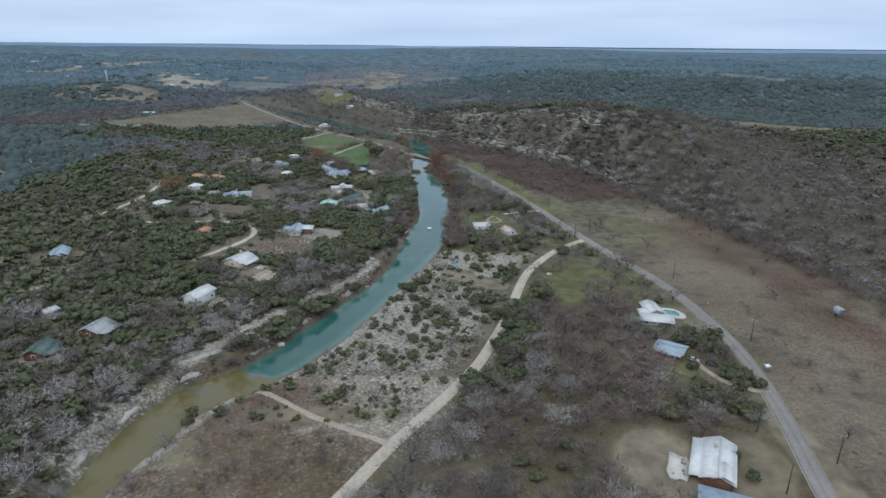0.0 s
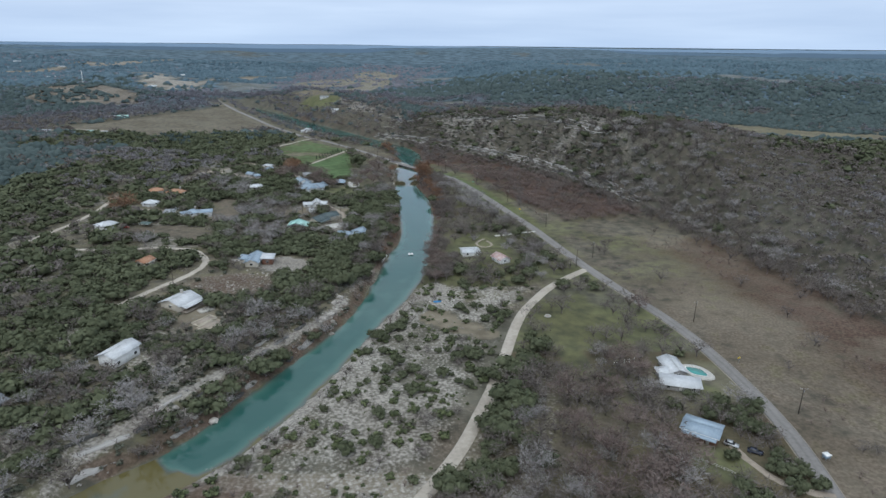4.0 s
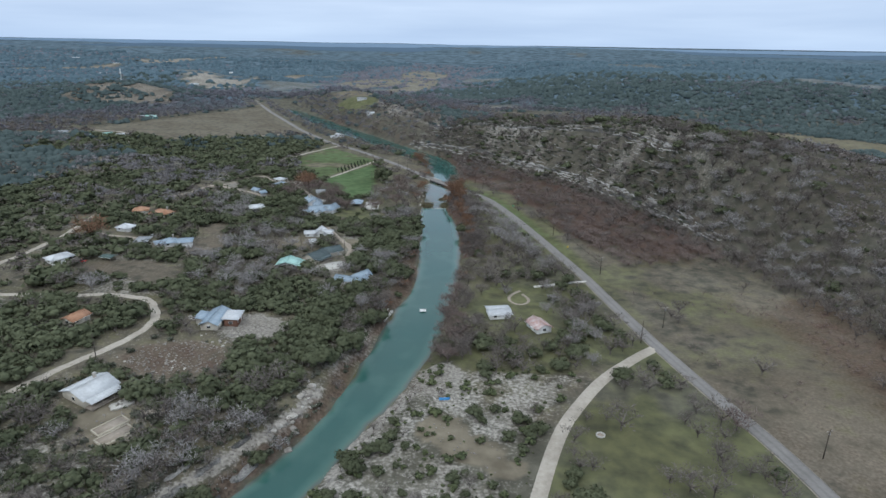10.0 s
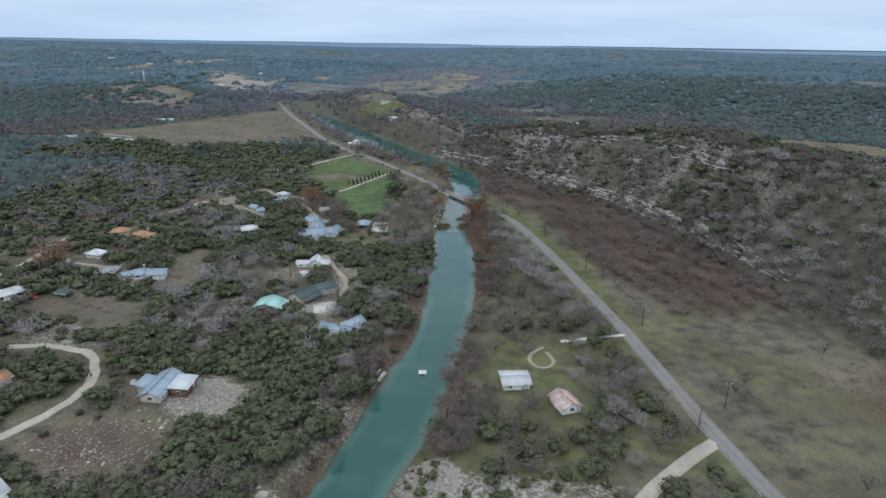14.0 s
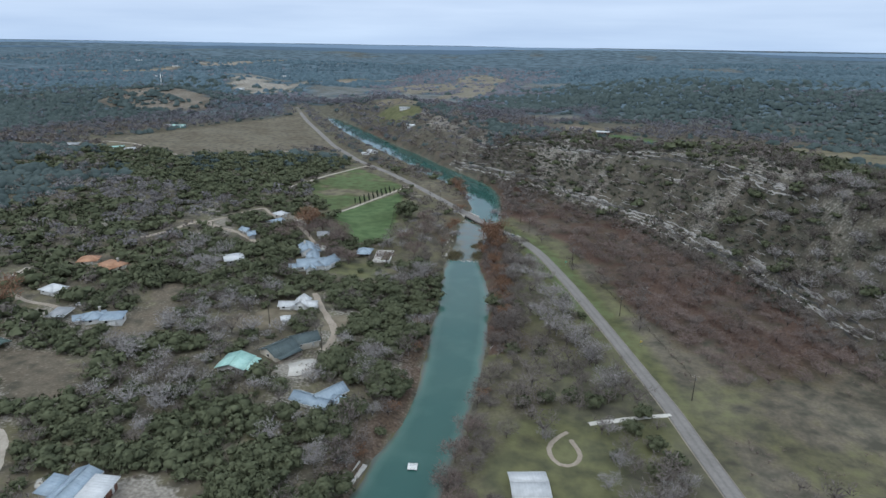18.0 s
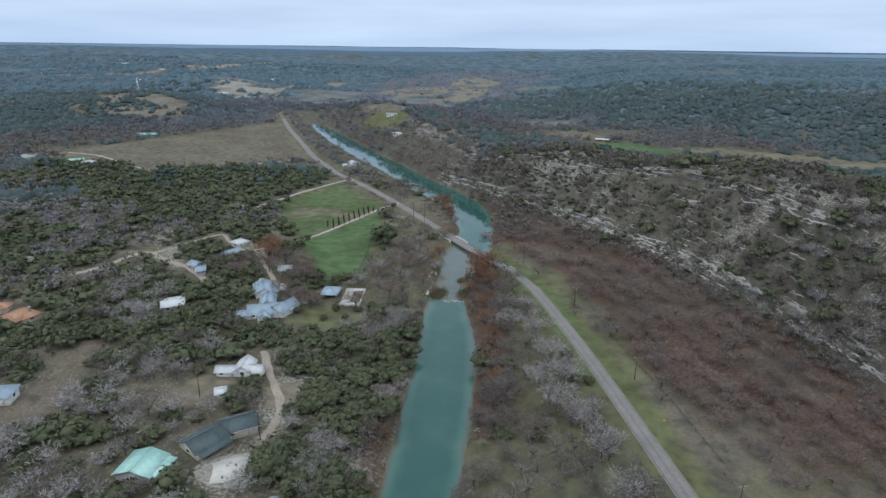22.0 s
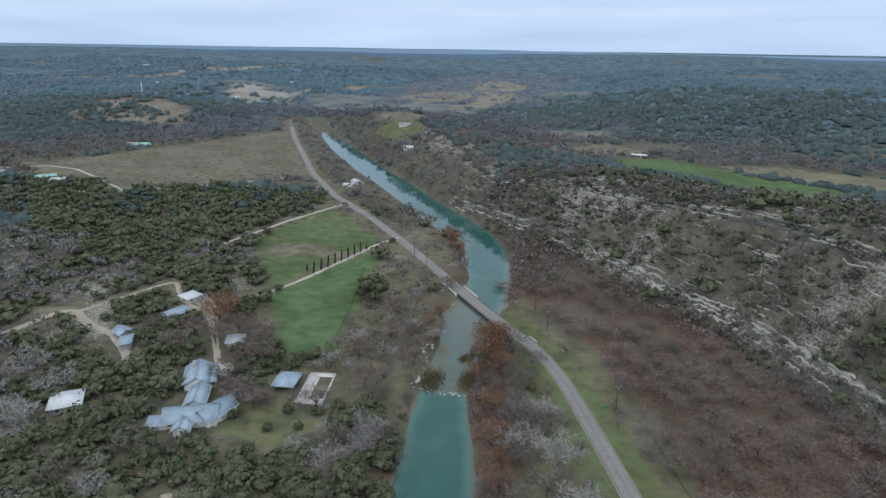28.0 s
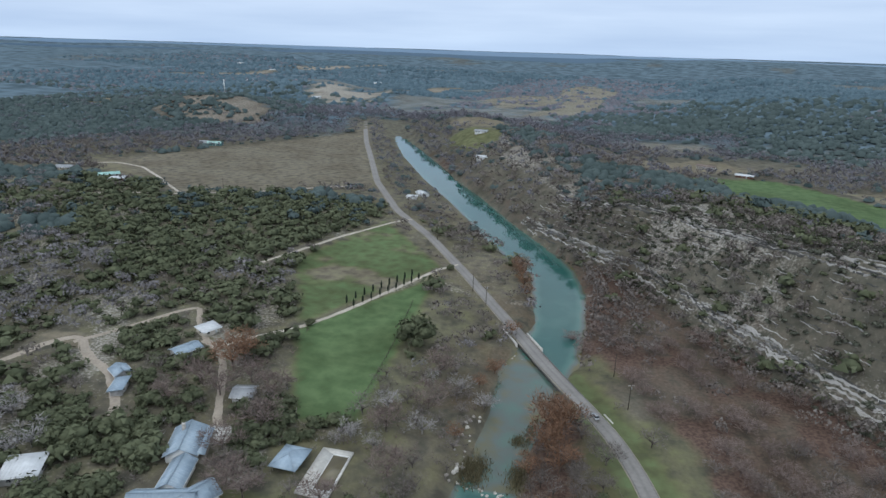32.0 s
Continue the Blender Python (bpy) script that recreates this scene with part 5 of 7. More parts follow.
def single_trees(which, place, size):
    models, mat = TREE_KINDS[which]
    name, crown, label, group = TREE_NAMES[which]
    for (x, y, z), (s, h) in zip(place, size):
        k = int(rng.integers(0, len(models)))
        m = Matrix.LocRotScale((x, y, z), Euler((0, 0, float(rng.uniform(0, 6.283)))), (float(s), float(s), float(h)))
        if (which, k) in TREE_FIRST:
            first = TREE_FIRST[which, k]
            copy_thing(first, m @ Matrix.Diagonal((1 / first.scale[0], 1 / first.scale[1], 1 / first.scale[2], 1)))
            continue
        root = new(name)
        (cv, cf), (tv, tf) = models[k]
        part(crown, cv, cf, mat, root)
        part("trunk", tv, tf, M_BARK, root)
        tagged(root, label, "tree", group)
        root.matrix_basis = m
        TREE_FIRST[which, k] = root


tree_models()
build_woods()


def make_bluff_scrub():
    """Low grey and green brush between the ledges of the bluff."""
    x, y = scatter(-140, 330, 440, 900, 2.6)
    foot = -along(FOOT, x, y)[0]
    u = rng.uniform(size=x.shape) + 0.25 * (fbm(x, y, 30, 77) - 0.5)
    for lo, hi, mat, lab, small, big, models in ((-1, 0.16, M_EVER, "low dark green brush between rock ledges", 0.7, 2.0, [crown_template(20, 2, 0.26, cores=2) for _ in range(5)]),
                                                 (0.16, 0.85, M_BRUSH, "low leafless grey brush between rock ledges", 2.0, 4.4, [fuzz_template(28, 3, 0.19) for _ in range(6)])):
        band = fbm(foot * 0.5, y * 0.12, 4.0, 88)
        keep = (foot > 7) & (foot < 85) & (u >= lo) & (u < hi) & ((band > 0.33) | (y < 560 + 60 * (u - 0.5)))
        px_, py_ = x[keep], y[keep]
        s = rng.uniform(small, big, len(px_))
        if mat is M_BRUSH:
            gx, gy = scatter(150, 340, 190, 480, 5.0)
            near = (-along(FOOT, gx, gy)[0] > 0) & (rng.uniform(size=gx.shape) < 0.55)
            px_, py_ = np.concatenate([px_, gx[near]]), np.concatenate([py_, gy[near]])
            s = np.concatenate([s, rng.uniform(2.5, 5.0, int(near.sum()))])
        stamp("bluff_scrub", models, np.stack([px_, py_, height(px_, py_) - 0.1], 1), np.stack([s, s * 0.8], 1), mat, lab, "shrubs")


def make_understorey():
    """Leafless brush under and between the trees of the west woods and along the east bank."""
    x, y = scatter(-180, 60, 130, 640, 3.4)
    w, e = banks(x, y)
    road, grav = along(ROAD, x, y)[0], along(GRAVEL, x, y)[0]
    u = rng.uniform(size=x.shape) + 0.3 * (fbm(x, y, 25, 47) - 0.5)
    keep = np.where(w > 2, u < 0.46, (e > 1) & (e < 9) & (u < 0.5) | (e > 0) & (y < 200) & (grav > 3) & (u < 0.25))
    for poly in (LAWN_N, LAWN_S):
        keep = keep & (inside(poly, x, y) < 0.5)
    for cx, cy, rx, ry, kind in CLEARINGS:
        keep &= np.hypot((x - cx) / rx, (y - cy) / ry) > 1
    for cx, cy, q in NO_TREES:
        keep &= np.hypot(x - cx, y - cy) > q - 1.2
    x, y, u = x[keep], y[keep], rng.uniform(size=int(keep.sum()))
    s = rng.uniform(1.8, 4.2, len(x))
    for lo, hi, mat, lab in ((0, 0.6, M_BARE, "low leafless grey-brown brush on stony ground"), (0.6, 0.85, M_REDBARE, "low leafless red-brown brush on stony ground"),
                             (0.85, 1, M_BAREPALE, "low leafless pale brush on stony ground")):
        k = (u >= lo) & (u < hi)
        stamp("brush", [bare_template(4, 7, 0.04) for _ in range(6)], np.stack([x[k], y[k], height(x[k], y[k]) - 0.15], 1), np.stack([s[k], s[k] * 0.75], 1), mat, lab, "shrubs")


def make_meadow_brush():
    """Low leafless brush in drifts over the meadow and along the foot of the bluff."""
    x, y = scatter(80, 250, 120, 720, 3.2)
    road, foot = along(ROAD, x, y)[0], -along(FOOT, x, y)[0]
    drift = fbm(x, y, 26, 57) + 0.25 * smooth(-60, -8, foot) + 0.1 * smooth(430, 520, y)
    keep = (road < -9) & (foot < 6) & (drift > 0.62) & (rng.uniform(size=x.shape) < 0.6)
    x, y = x[keep], y[keep]
    s = rng.uniform(1.2, 3.4, len(x))
    stamp("brush", [bare_template(4, 8, 0.04) for _ in range(6)], np.stack([x, y, height(x, y) - 0.1], 1), np.stack([s, s * 0.7], 1), M_REDBARE,
          "low leafless red-brown brush in the meadow", "shrubs")


def make_slope_scrub():
    """Grey-green scrub on the stony slope above the west bank."""
    x, y = scatter(-175, -25, 140, 345, 2.6)
    w = along(BANK_W, x, y)[0]
    shelf_at = np.interp(y, (150, 190, 208, 225, 260, 300, 345), (2.5, 3, 9, 15, 11, 6, 6))
    u = rng.uniform(size=x.shape) + 0.5 * (fbm(x, y, 22, 67) - 0.5)
    keep = (w > 1.5) & (w < 80) & (np.abs(w - shelf_at) > 2.6) & (u < 0.62)
    for cx, cy, rx, ry, kind in CLEARINGS:
        keep &= np.hypot((x - cx) / rx, (y - cy) / ry) > 0.9
    for cx, cy, q in NO_TREES:
        keep &= np.hypot(x - cx, y - cy) > q - 2.0
    x, y, u, w = x[keep], y[keep], u[keep], w[keep]
    s = rng.uniform(0.8, 2.1, len(x))
    stamp("scrub", [crown_template(46, 3, 0.2, cores=2) for _ in range(6)], np.stack([x, y, height(x, y) - 0.1], 1), np.stack([s, s * 0.9], 1), M_GREYGREEN,
          "low grey-green scrub on the stony river slope", "shrubs")


def make_bluff_scrub():
    """Dark leafless brush and grey-green scrub between the beds of the bluff."""
    x, y = scatter(-40, 260, 540, 900, 2.3)
    foot = -along(FOOT, x, y)[0]
    u = rng.uniform(size=x.shape) + 1.1 * (fbm(x, y, 17, 87) - 0.5)
    band = 0.34 + 0.34 * smooth(7, 12, foot) * smooth(30, 25, foot) + 0.16 * smooth(36, 44, foot) + 0.25 * smooth(5, 0, foot)
    keep = (foot > -4) & (foot < 62) & (u < band)
    x, y, u = x[keep], y[keep], rng.uniform(size=int(keep.sum()))
    s = rng.uniform(0.9, 2.6, len(x))
    brush = [bare_template(4, 8, 0.045) for _ in range(6)]
    for lo, hi, mat, kinds, lab in ((0, 0.5, M_BRUSH, brush, "dark leafless brush between the ledges of the bluff"),
                                    (0.5, 0.72, M_BARE, brush, "grey-brown leafless brush between the ledges of the bluff"),
                                    (0.72, 1, M_GREYGREEN, [crown_template(46, 3, 0.2, cores=2) for _ in range(6)], "grey-green scrub between the ledges of the bluff")):
        k = (u >= lo) & (u < hi)
        stamp("scrub", kinds, np.stack([x[k], y[k], height(x[k], y[k]) - 0.1], 1), np.stack([s[k], s[k] * 0.95], 1), mat, lab, "shrubs")


def make_rubble():
    """Loose pale stones on the cleared ground, the west bank and below the bluff."""
    spots = []
    for cx, cy, rx, ry, count in ((-93, 331, 18, 13, 420), (-74, 354, 15, 11, 300), (-62, 270, 14, 26, 260), (-100, 200, 14, 30, 220), (-112, 476, 12, 16, 160),
                                  (5, 300, 22, 34, 260), (-138, 205, 10, 12, 120), (-92, 290, 9, 7, 60), (108, 634, 12, 12, 120), (96, 662, 12, 14, 120)):
        q = np.sqrt(rng.uniform(size=count))
        t_ = rng.uniform(0, 6.283, count)
        spots.append(np.stack([cx + rx * q * np.cos(t_), cy + ry * q * np.sin(t_)], 1))
    p = np.concatenate(spots)
    w, e = banks(p[:, 0], p[:, 1])
    p = p[np.maximum(w, e) > 1]
    rocks = []
    for _ in range(5):
        v = np.array(ICO, np.float32) * rng.uniform(0.6, 1.1, (12, 1)) * np.array((1, 0.8, 0.55))
        rocks.append((v.astype(np.float32), np.array(ICO_F, np.int32)))
    s = rng.uniform(0.15, 0.6, len(p)) ** 1.3 + 0.1
    stamp("rubble", rocks, np.stack([p[:, 0], p[:, 1], height(p[:, 0], p[:, 1]) + 0.05], 1), np.stack([s, s], 1), M_ROCK, "loose pale limestone rubble on bare ground", "rocks")


def build_scrub():
    """Low juniper bushes on the stony knoll and among the bare thickets."""
    x, y = scatter(-75, 60, 170, 350, 2.3)
    e, g = -along(BANK_E, x, y)[0], along(GRAVEL, x, y)[0]
    keep = (e > 2) & (g > 3.5) & (rng.uniform(size=x.shape) < 0.10 + 0.14 * smooth(0.4, 0.6, fbm(x, y, 18, 97)))
    x, y = x[keep], y[keep]
    s = rng.choice([0.5, 0.8, 1.1, 1.7, 2.3], len(x)) * rng.uniform(0.8, 1.2, len(x))
    make_bluff_scrub()
    make_understorey()
    stamp("scrub", [crown_template(80, 4, 0.17, cores=5) for _ in range(6)], np.stack([x, y, height(x, y) - 0.1], 1), np.stack([s, s * 0.95], 1), M_EVER2,
          "low olive-green juniper scrub on stony ground", "shrubs")


M_EVER2 = surface("juniper_foliage", (0.044, 0.056, 0.026), (0.115, 0.130, 0.062), 0.5, 0.9, 0, island=0.45, coarse=0.06)
M_GREYGREEN = surface("grey_green_scrub", (0.052, 0.056, 0.040), (0.125, 0.128, 0.100), 0.4, 0.9, 0, island=0.5, coarse=0.1, spec=0.06)
build_scrub()
make_meadow_brush()
make_slope_scrub()
make_bluff_scrub()
make_rubble()


# ---------------------------------------------------------------- buildings
def sheet(name, dark, light, rough=0.45, metal=0.0, seam=0.0):
    return surface(name, dark, light, 0.8, rough, 0.08, metal, vary=0.15, coarse=0.3, spec=0.5)


ROOFS = {
    "white_metal": sheet("white_sheet_roof", (0.40, 0.41, 0.42), (0.60, 0.61, 0.62), 0.6),
    "blue_metal": sheet("blue_sheet_roof", (0.19, 0.25, 0.31), (0.32, 0.39, 0.455)),
    "teal_metal": sheet("teal_sheet_roof", (0.24, 0.44, 0.40), (0.42, 0.62, 0.56)),
    "green_metal": sheet("green_sheet_roof", (0.04, 0.075, 0.066), (0.085, 0.13, 0.115)),
    "dark_metal": sheet("dark_slate_roof", (0.035, 0.055, 0.058), (0.085, 0.115, 0.118), 0.6),
    "tin": sheet("weathered_tin_roof", (0.20, 0.21, 0.225), (0.36, 0.37, 0.385)),
    "orange_tile": sheet("terracotta_roof", (0.26, 0.13, 0.075), (0.44, 0.25, 0.15), 0.85),
    "rusty_metal": sheet("rust_streaked_roof", (0.30, 0.09, 0.06), (0.55, 0.50, 0.48), 0.7),
    "brown_metal": sheet("brown_sheet_roof", (0.10, 0.07, 0.055), (0.20, 0.15, 0.12), 0.7),
}
WALLS = {
    "white": surface("white_siding", (0.60, 0.60, 0.58), (0.78, 0.78, 0.76), 1.5, 0.8, 0.1, vary=0.1),
    "cream": surface("cream_siding", (0.42, 0.38, 0.31), (0.58, 0.54, 0.46), 1.5, 0.8, 0.1, vary=0.1),
    "grey": surface("grey_siding", (0.24, 0.235, 0.225), (0.40, 0.39, 0.375), 1.5, 0.8, 0.1, vary=0.1),
    "redwood": surface("red_brown_boards", (0.10, 0.048, 0.032), (0.20, 0.105, 0.072), 1.5, 0.8, 0.15, vary=0.1),
    "teal": surface("teal_siding", (0.08, 0.19, 0.19), (0.14, 0.27, 0.27), 1.5, 0.7, 0.1),
}
M_GLASS = surface("dark_window_glass", (0.012, 0.015, 0.018), (0.03, 0.035, 0.04), 0.5, 0.08, 0, spec=0.5)
M_TRIM = surface("white_trim", (0.6, 0.6, 0.58), (0.8, 0.8, 0.78), 2.0, 0.6, 0)
M_DECK = surface("weathered_deck_boards", (0.16, 0.13, 0.105), (0.32, 0.28, 0.235), 2.5, 0.85, 0.2)
M_POLE = surface("creosoted_pole", (0.035, 0.028, 0.022), (0.085, 0.068, 0.055), 3.0, 0.9, 0.3)
M_STEEL = surface("galvanised_steel", (0.28, 0.29, 0.30), (0.45, 0.46, 0.47), 3.0, 0.45, 0.1, 0.6)
M_DIRT = surface("bare_dirt", (0.20, 0.165, 0.13), (0.36, 0.31, 0.255), 0.9, 0.95, 0.4)
M_RUBBER = surface("tyre_rubber", (0.012, 0.012, 0.012), (0.03, 0.03, 0.03), 4.0, 0.8, 0.1)
DRIVE_MATS = {"caliche": M_GRAVELROAD, "dirt": M_DIRT, "concrete": M_CONC}


class Solid:
    """Vertices and triangles of one part."""

    def __init__(self):
        self.v, self.f = [], []

    def prism(self, poly, vec):
        """A flat outline pushed along vec."""
        o, k = len(self.v), len(poly)
        self.v += [tuple(p) for p in poly] + [tuple(p[i] + vec[i] for i in range(3)) for p in poly]
        for i in range(1, k - 1):
            self.f += [(o, o + i + 1, o + i), (o + k, o + k + i, o + k + i + 1)]
        for i in range(k):
            j = (i + 1) % k
            self.f += [(o + i, o + j, o + k + j), (o + i, o + k + j, o + k + i)]
        return self

    def box(self, x0, x1, y0, y1, z0, z1):
        return self.prism([(x0, y0, z0), (x1, y0, z0), (x1, y1, z0), (x0, y1, z0)], (0, 0, z1 - z0))

    def tube(self, a, b, r0, r1, sides=8):
        a, b = Vector(a), Vector(b)
        d = (b - a).normalized()
        u = d.orthogonal().normalized()
        w = d.cross(u)
        o = len(self.v)
        for p, r in ((a, r0), (b, r1)):
            for k in range(sides):
                q = 6.28319 * k / sides
                self.v.append(tuple(p + r * (math.cos(q) * u + math.sin(q) * w)))
        for k in range(sides):
            j = (k + 1) % sides
            self.f += [(o + k, o + j, o + sides + j), (o + k, o + sides + j, o + sides + k)]
        for k in range(1, sides - 1):
            self.f += [(o, o + k + 1, o + k), (o + sides, o + sides + k, o + sides + k + 1)]
        return self

    def moved(self, m):
        self.v = [tuple(m @ Vector(p)) for p in self.v]
        return self

    def put(self, name, mat, parent, label=""):
        return part(name, self.v, self.f, mat, parent, label)


def thing(name, label, category, x, y, z=None, turn=0.0, group="", kind=""):
    root = new(name)
    root.matrix_basis = pose(x, y, ground_at(x, y) if z is None else z, 0, 0, turn)
    return tagged(root, label, category, group, kind)


def roof_slab(root, m, edge, mat, seams=True, label=""):
    """A sheet roof slope from its four corners (eave, eave, ridge, ridge), with raised seams running down it."""
    a, b, c, d = (Vector(p) for p in edge)
    ob = Solid().prism([a, b, c, d], (0, 0, 0.14)).moved(m).put("roof_slope", mat, root, label)
    length = (b - a).length
    if seams and length > 3:
        s = Solid()
        k = max(3, int(length / 0.9))
        for i in range(k + 1):
            q = i / k
            p0, p1 = a.lerp(b, q), d.lerp(c, q)
            along_eave = (b - a).normalized() * 0.05
            lift = Vector((0, 0, 0.14))
            s.prism([p0 + lift - along_eave, p0 + lift + along_eave, p1 + lift + along_eave, p1 + lift - along_eave], (0, 0, 0.06))
        s.moved(m).put("seams", mat, ob)
    return ob


def wing(root, m, length, width, eave, shape, rise, roof, wall, deep=2.2):
    """One block of a building: four walls with windows and a door, and its roof."""
    hl, hw, th, ov = length / 2, width / 2, 0.22, 0.75
    if shape == "shed":
        zs = {1: eave + rise, -1: eave}
    else:
        zs = {1: eave, -1: eave}
    if wall:
        for s in (1, -1):
            Solid().box(-hl, hl, min(s * hw, s * (hw - th)), max(s * hw, s * (hw - th)), -deep, zs[s] - 0.04).moved(m).put("wall", wall, root)
            y0, y1 = -hw + th, hw - th
            x0 = s * hl
            top = [(x0, y1, zs[1] - 0.04), (x0, 0, eave + rise - 0.1), (x0, y0, zs[-1] - 0.04)] if shape == "gable" else [(x0, y1, zs[1] - 0.04), (x0, y0, zs[-1] - 0.04)]
            Solid().prism([(x0, y0, -deep), (x0, y1, -deep)] + top, (-s * th, 0, 0)).moved(m).put("wall", wall, root)
        count = max(1, int(length / 3.6))
        for s in (1, -1):
            for k in range(count):
                x = -hl + (k + 0.5) * length / count
                if k == count // 2 and s == -1:
                    d = Solid().box(x - 0.5, x + 0.5, s * hw - 0.05, s * hw + 0.05, 0.1, 2.1).moved(m).put("door", M_TRIM, root, "painted door")
                    Solid().tube((x + 0.38, s * (hw + 0.05), 1.05), (x + 0.38, s * (hw + 0.12), 1.05), 0.04, 0.04, 6).moved(m).put("handle", M_STEEL, d)
                    continue
                wn_ = Solid().box(x - 0.65, x + 0.65, s * hw - 0.06, s * hw + 0.06, 0.95, 2.15).moved(m).put("window", M_TRIM, root)
                Solid().box(x - 0.55, x - 0.03, s * hw - 0.08, s * hw + 0.08, 1.05, 2.05).moved(m).put("pane", M_GLASS, wn_)
                Solid().box(x + 0.03, x + 0.55, s * hw - 0.08, s * hw + 0.08, 1.05, 2.05).moved(m).put("pane", M_GLASS, wn_)
        for s in (1, -1):
            if width > 5:
                wn_ = Solid().box(s * hl - 0.06, s * hl + 0.06, -0.8, 0.8, 0.95, 2.2).moved(m).put("window", M_TRIM, root)
                Solid().box(s * hl - 0.08, s * hl + 0.08, -0.7, -0.04, 1.05, 2.1).moved(m).put("pane", M_GLASS, wn_)
                Solid().box(s * hl - 0.08, s * hl + 0.08, 0.04, 0.7, 1.05, 2.1).moved(m).put("pane", M_GLASS, wn_)
    else:
        for sx in (-1, 1):
            for sy in (-1, 1):
                Solid().box(sx * (hl - 0.2) - 0.09, sx * (hl - 0.2) + 0.09, sy * (hw - 0.2) - 0.09, sy * (hw - 0.2) + 0.09, -deep, eave).moved(m).put("post", M_DECK, root)
    ex, ey = hl + ov, hw + ov
    if shape == "gable":
        drop = rise * ov / hw
        for s in (1, -1):
            roof_slab(root, m, [(-ex * s, -ey * s, eave - drop), (ex * s, -ey * s, eave - drop), (ex * s, 0, eave + rise), (-ex * s, 0, eave + rise)], roof)
        Solid().prism([(-ex, -0.16, eave + rise + 0.12), (-ex, 0.16, eave + rise + 0.12), (-ex, 0, eave + rise + 0.24)], (2 * ex, 0, 0)).moved(m).put("ridge_cap", roof, root)
    elif shape == "hip":
        r = max(0.0, hl - hw) if length >= width else 0.0
        ry = max(0.0, hw - hl) if width > length else 0.0
        drop = rise * ov / min(hl, hw)
        z0, z1 = eave - drop, eave + rise
        c = [(-ex, -ey, z0), (ex, -ey, z0), (ex, ey, z0), (-ex, ey, z0)]
        p, q = (-r, -ry, z1), (r, ry, z1)
        if ry:
            edges = [[c[0], c[1], p, p], [c[1], c[2], q, p], [c[2], c[3], q, q], [c[3], c[0], p, q]]
        else:
            edges = [[c[0], c[1], q, p], [c[1], c[2], q, q], [c[2], c[3], p, q], [c[3], c[0], p, p]]
        for e_ in edges:
            roof_slab(root, m, e_, roof, False)
        for corner, top in zip(c, (p, p if ry else q, q, q if ry else p)):
            Solid().tube((corner[0], corner[1], corner[2] + 0.14), (top[0], top[1], top[2] + 0.14), 0.09, 0.09, 6).moved(m).put("ridge_cap", roof, root)
    else:
        lo, hi = (eave, eave + rise) if shape == "shed" else (eave, eave + 0.1)
        roof_slab(root, m, [(-ex, -ey, lo), (ex, -ey, lo), (ex, ey, hi), (-ex, ey, hi)], roof)
    if shape in ("gable", "shed", "flat"):
        drop = rise * ov / hw if shape == "gable" else 0
        for s in ((1, -1) if shape == "gable" else (-1,)):
            Solid().tube((-ex, s * (ey + 0.06), eave - drop + 0.05), (ex, s * (ey + 0.06), eave - drop + 0.05), 0.07, 0.07, 6).moved(m).put("gutter", M_TRIM, root)


def building(name, label, roof, wall, wings, porch, chimney):
    x, y, turn = wings[0][:3]
    root = thing(name, label, name, x, y, None, turn)
    base = root.matrix_basis.inverted()
    for wx, wy, wt, length, width, eave, shape, rise in wings:
        m = base @ pose(wx, wy, root.location.z, 0, 0, wt)
        wing(root, m, 0.9 * length, 0.9 * width, 0.78 * eave, shape, 0.85 * rise, ROOFS[roof], WALLS[wall] if wall else None)
    length, width, eave = 0.9 * wings[0][3], 0.9 * wings[0][4], 0.78 * wings[0][5]
    if porch:
        s, depth = (1 if porch[0] == "+" else -1), porch[1]
        y0, y1 = s * width / 2, s * (width / 2 + depth)
        Solid().box(-length / 2, length / 2, min(y0, y1), max(y0, y1), -0.15, 0.12).put("deck", M_DECK, root)
        roof_slab(root, Matrix(), [(-length / 2 * s * -1, y1 + 0.2 * s, eave - 0.7), (length / 2 * s * -1, y1 + 0.2 * s, eave - 0.7),
                                   (length / 2 * s * -1, y0, eave - 0.12), (-length / 2 * s * -1, y0, eave - 0.12)], ROOFS[roof])
        k = max(2, int(length / 3))
        for i in range(k + 1):
            px_ = -length / 2 + 0.15 + i * (length - 0.3) / k
            Solid().box(px_ - 0.07, px_ + 0.07, y1 - s * 0.12 - 0.07, y1 - s * 0.12 + 0.07, -2.4, eave - 0.66).put("post", M_DECK, root)
        Solid().box(-length / 2, length / 2, y1 - s * 0.12 - 0.03, y1 - s * 0.12 + 0.03, 0.95, 1.05).put("rail", M_DECK, root)
    if chimney:
        c = Solid().box(length * 0.22, length * 0.22 + 0.9, -0.45 + width * 0.15, 0.45 + width * 0.15, eave - 0.5, eave + wings[0][7] + 0.9).put("chimney", M_ROCK, root)
        Solid().box(length * 0.22 - 0.1, length * 0.22 + 1.0, -0.55 + width * 0.15, 0.55 + width * 0.15, eave + wings[0][7] + 0.9, eave + wings[0][7] + 1.05).put("cap", M_CONC, c)
    return root


for spec in BUILDINGS:
    building(*spec)

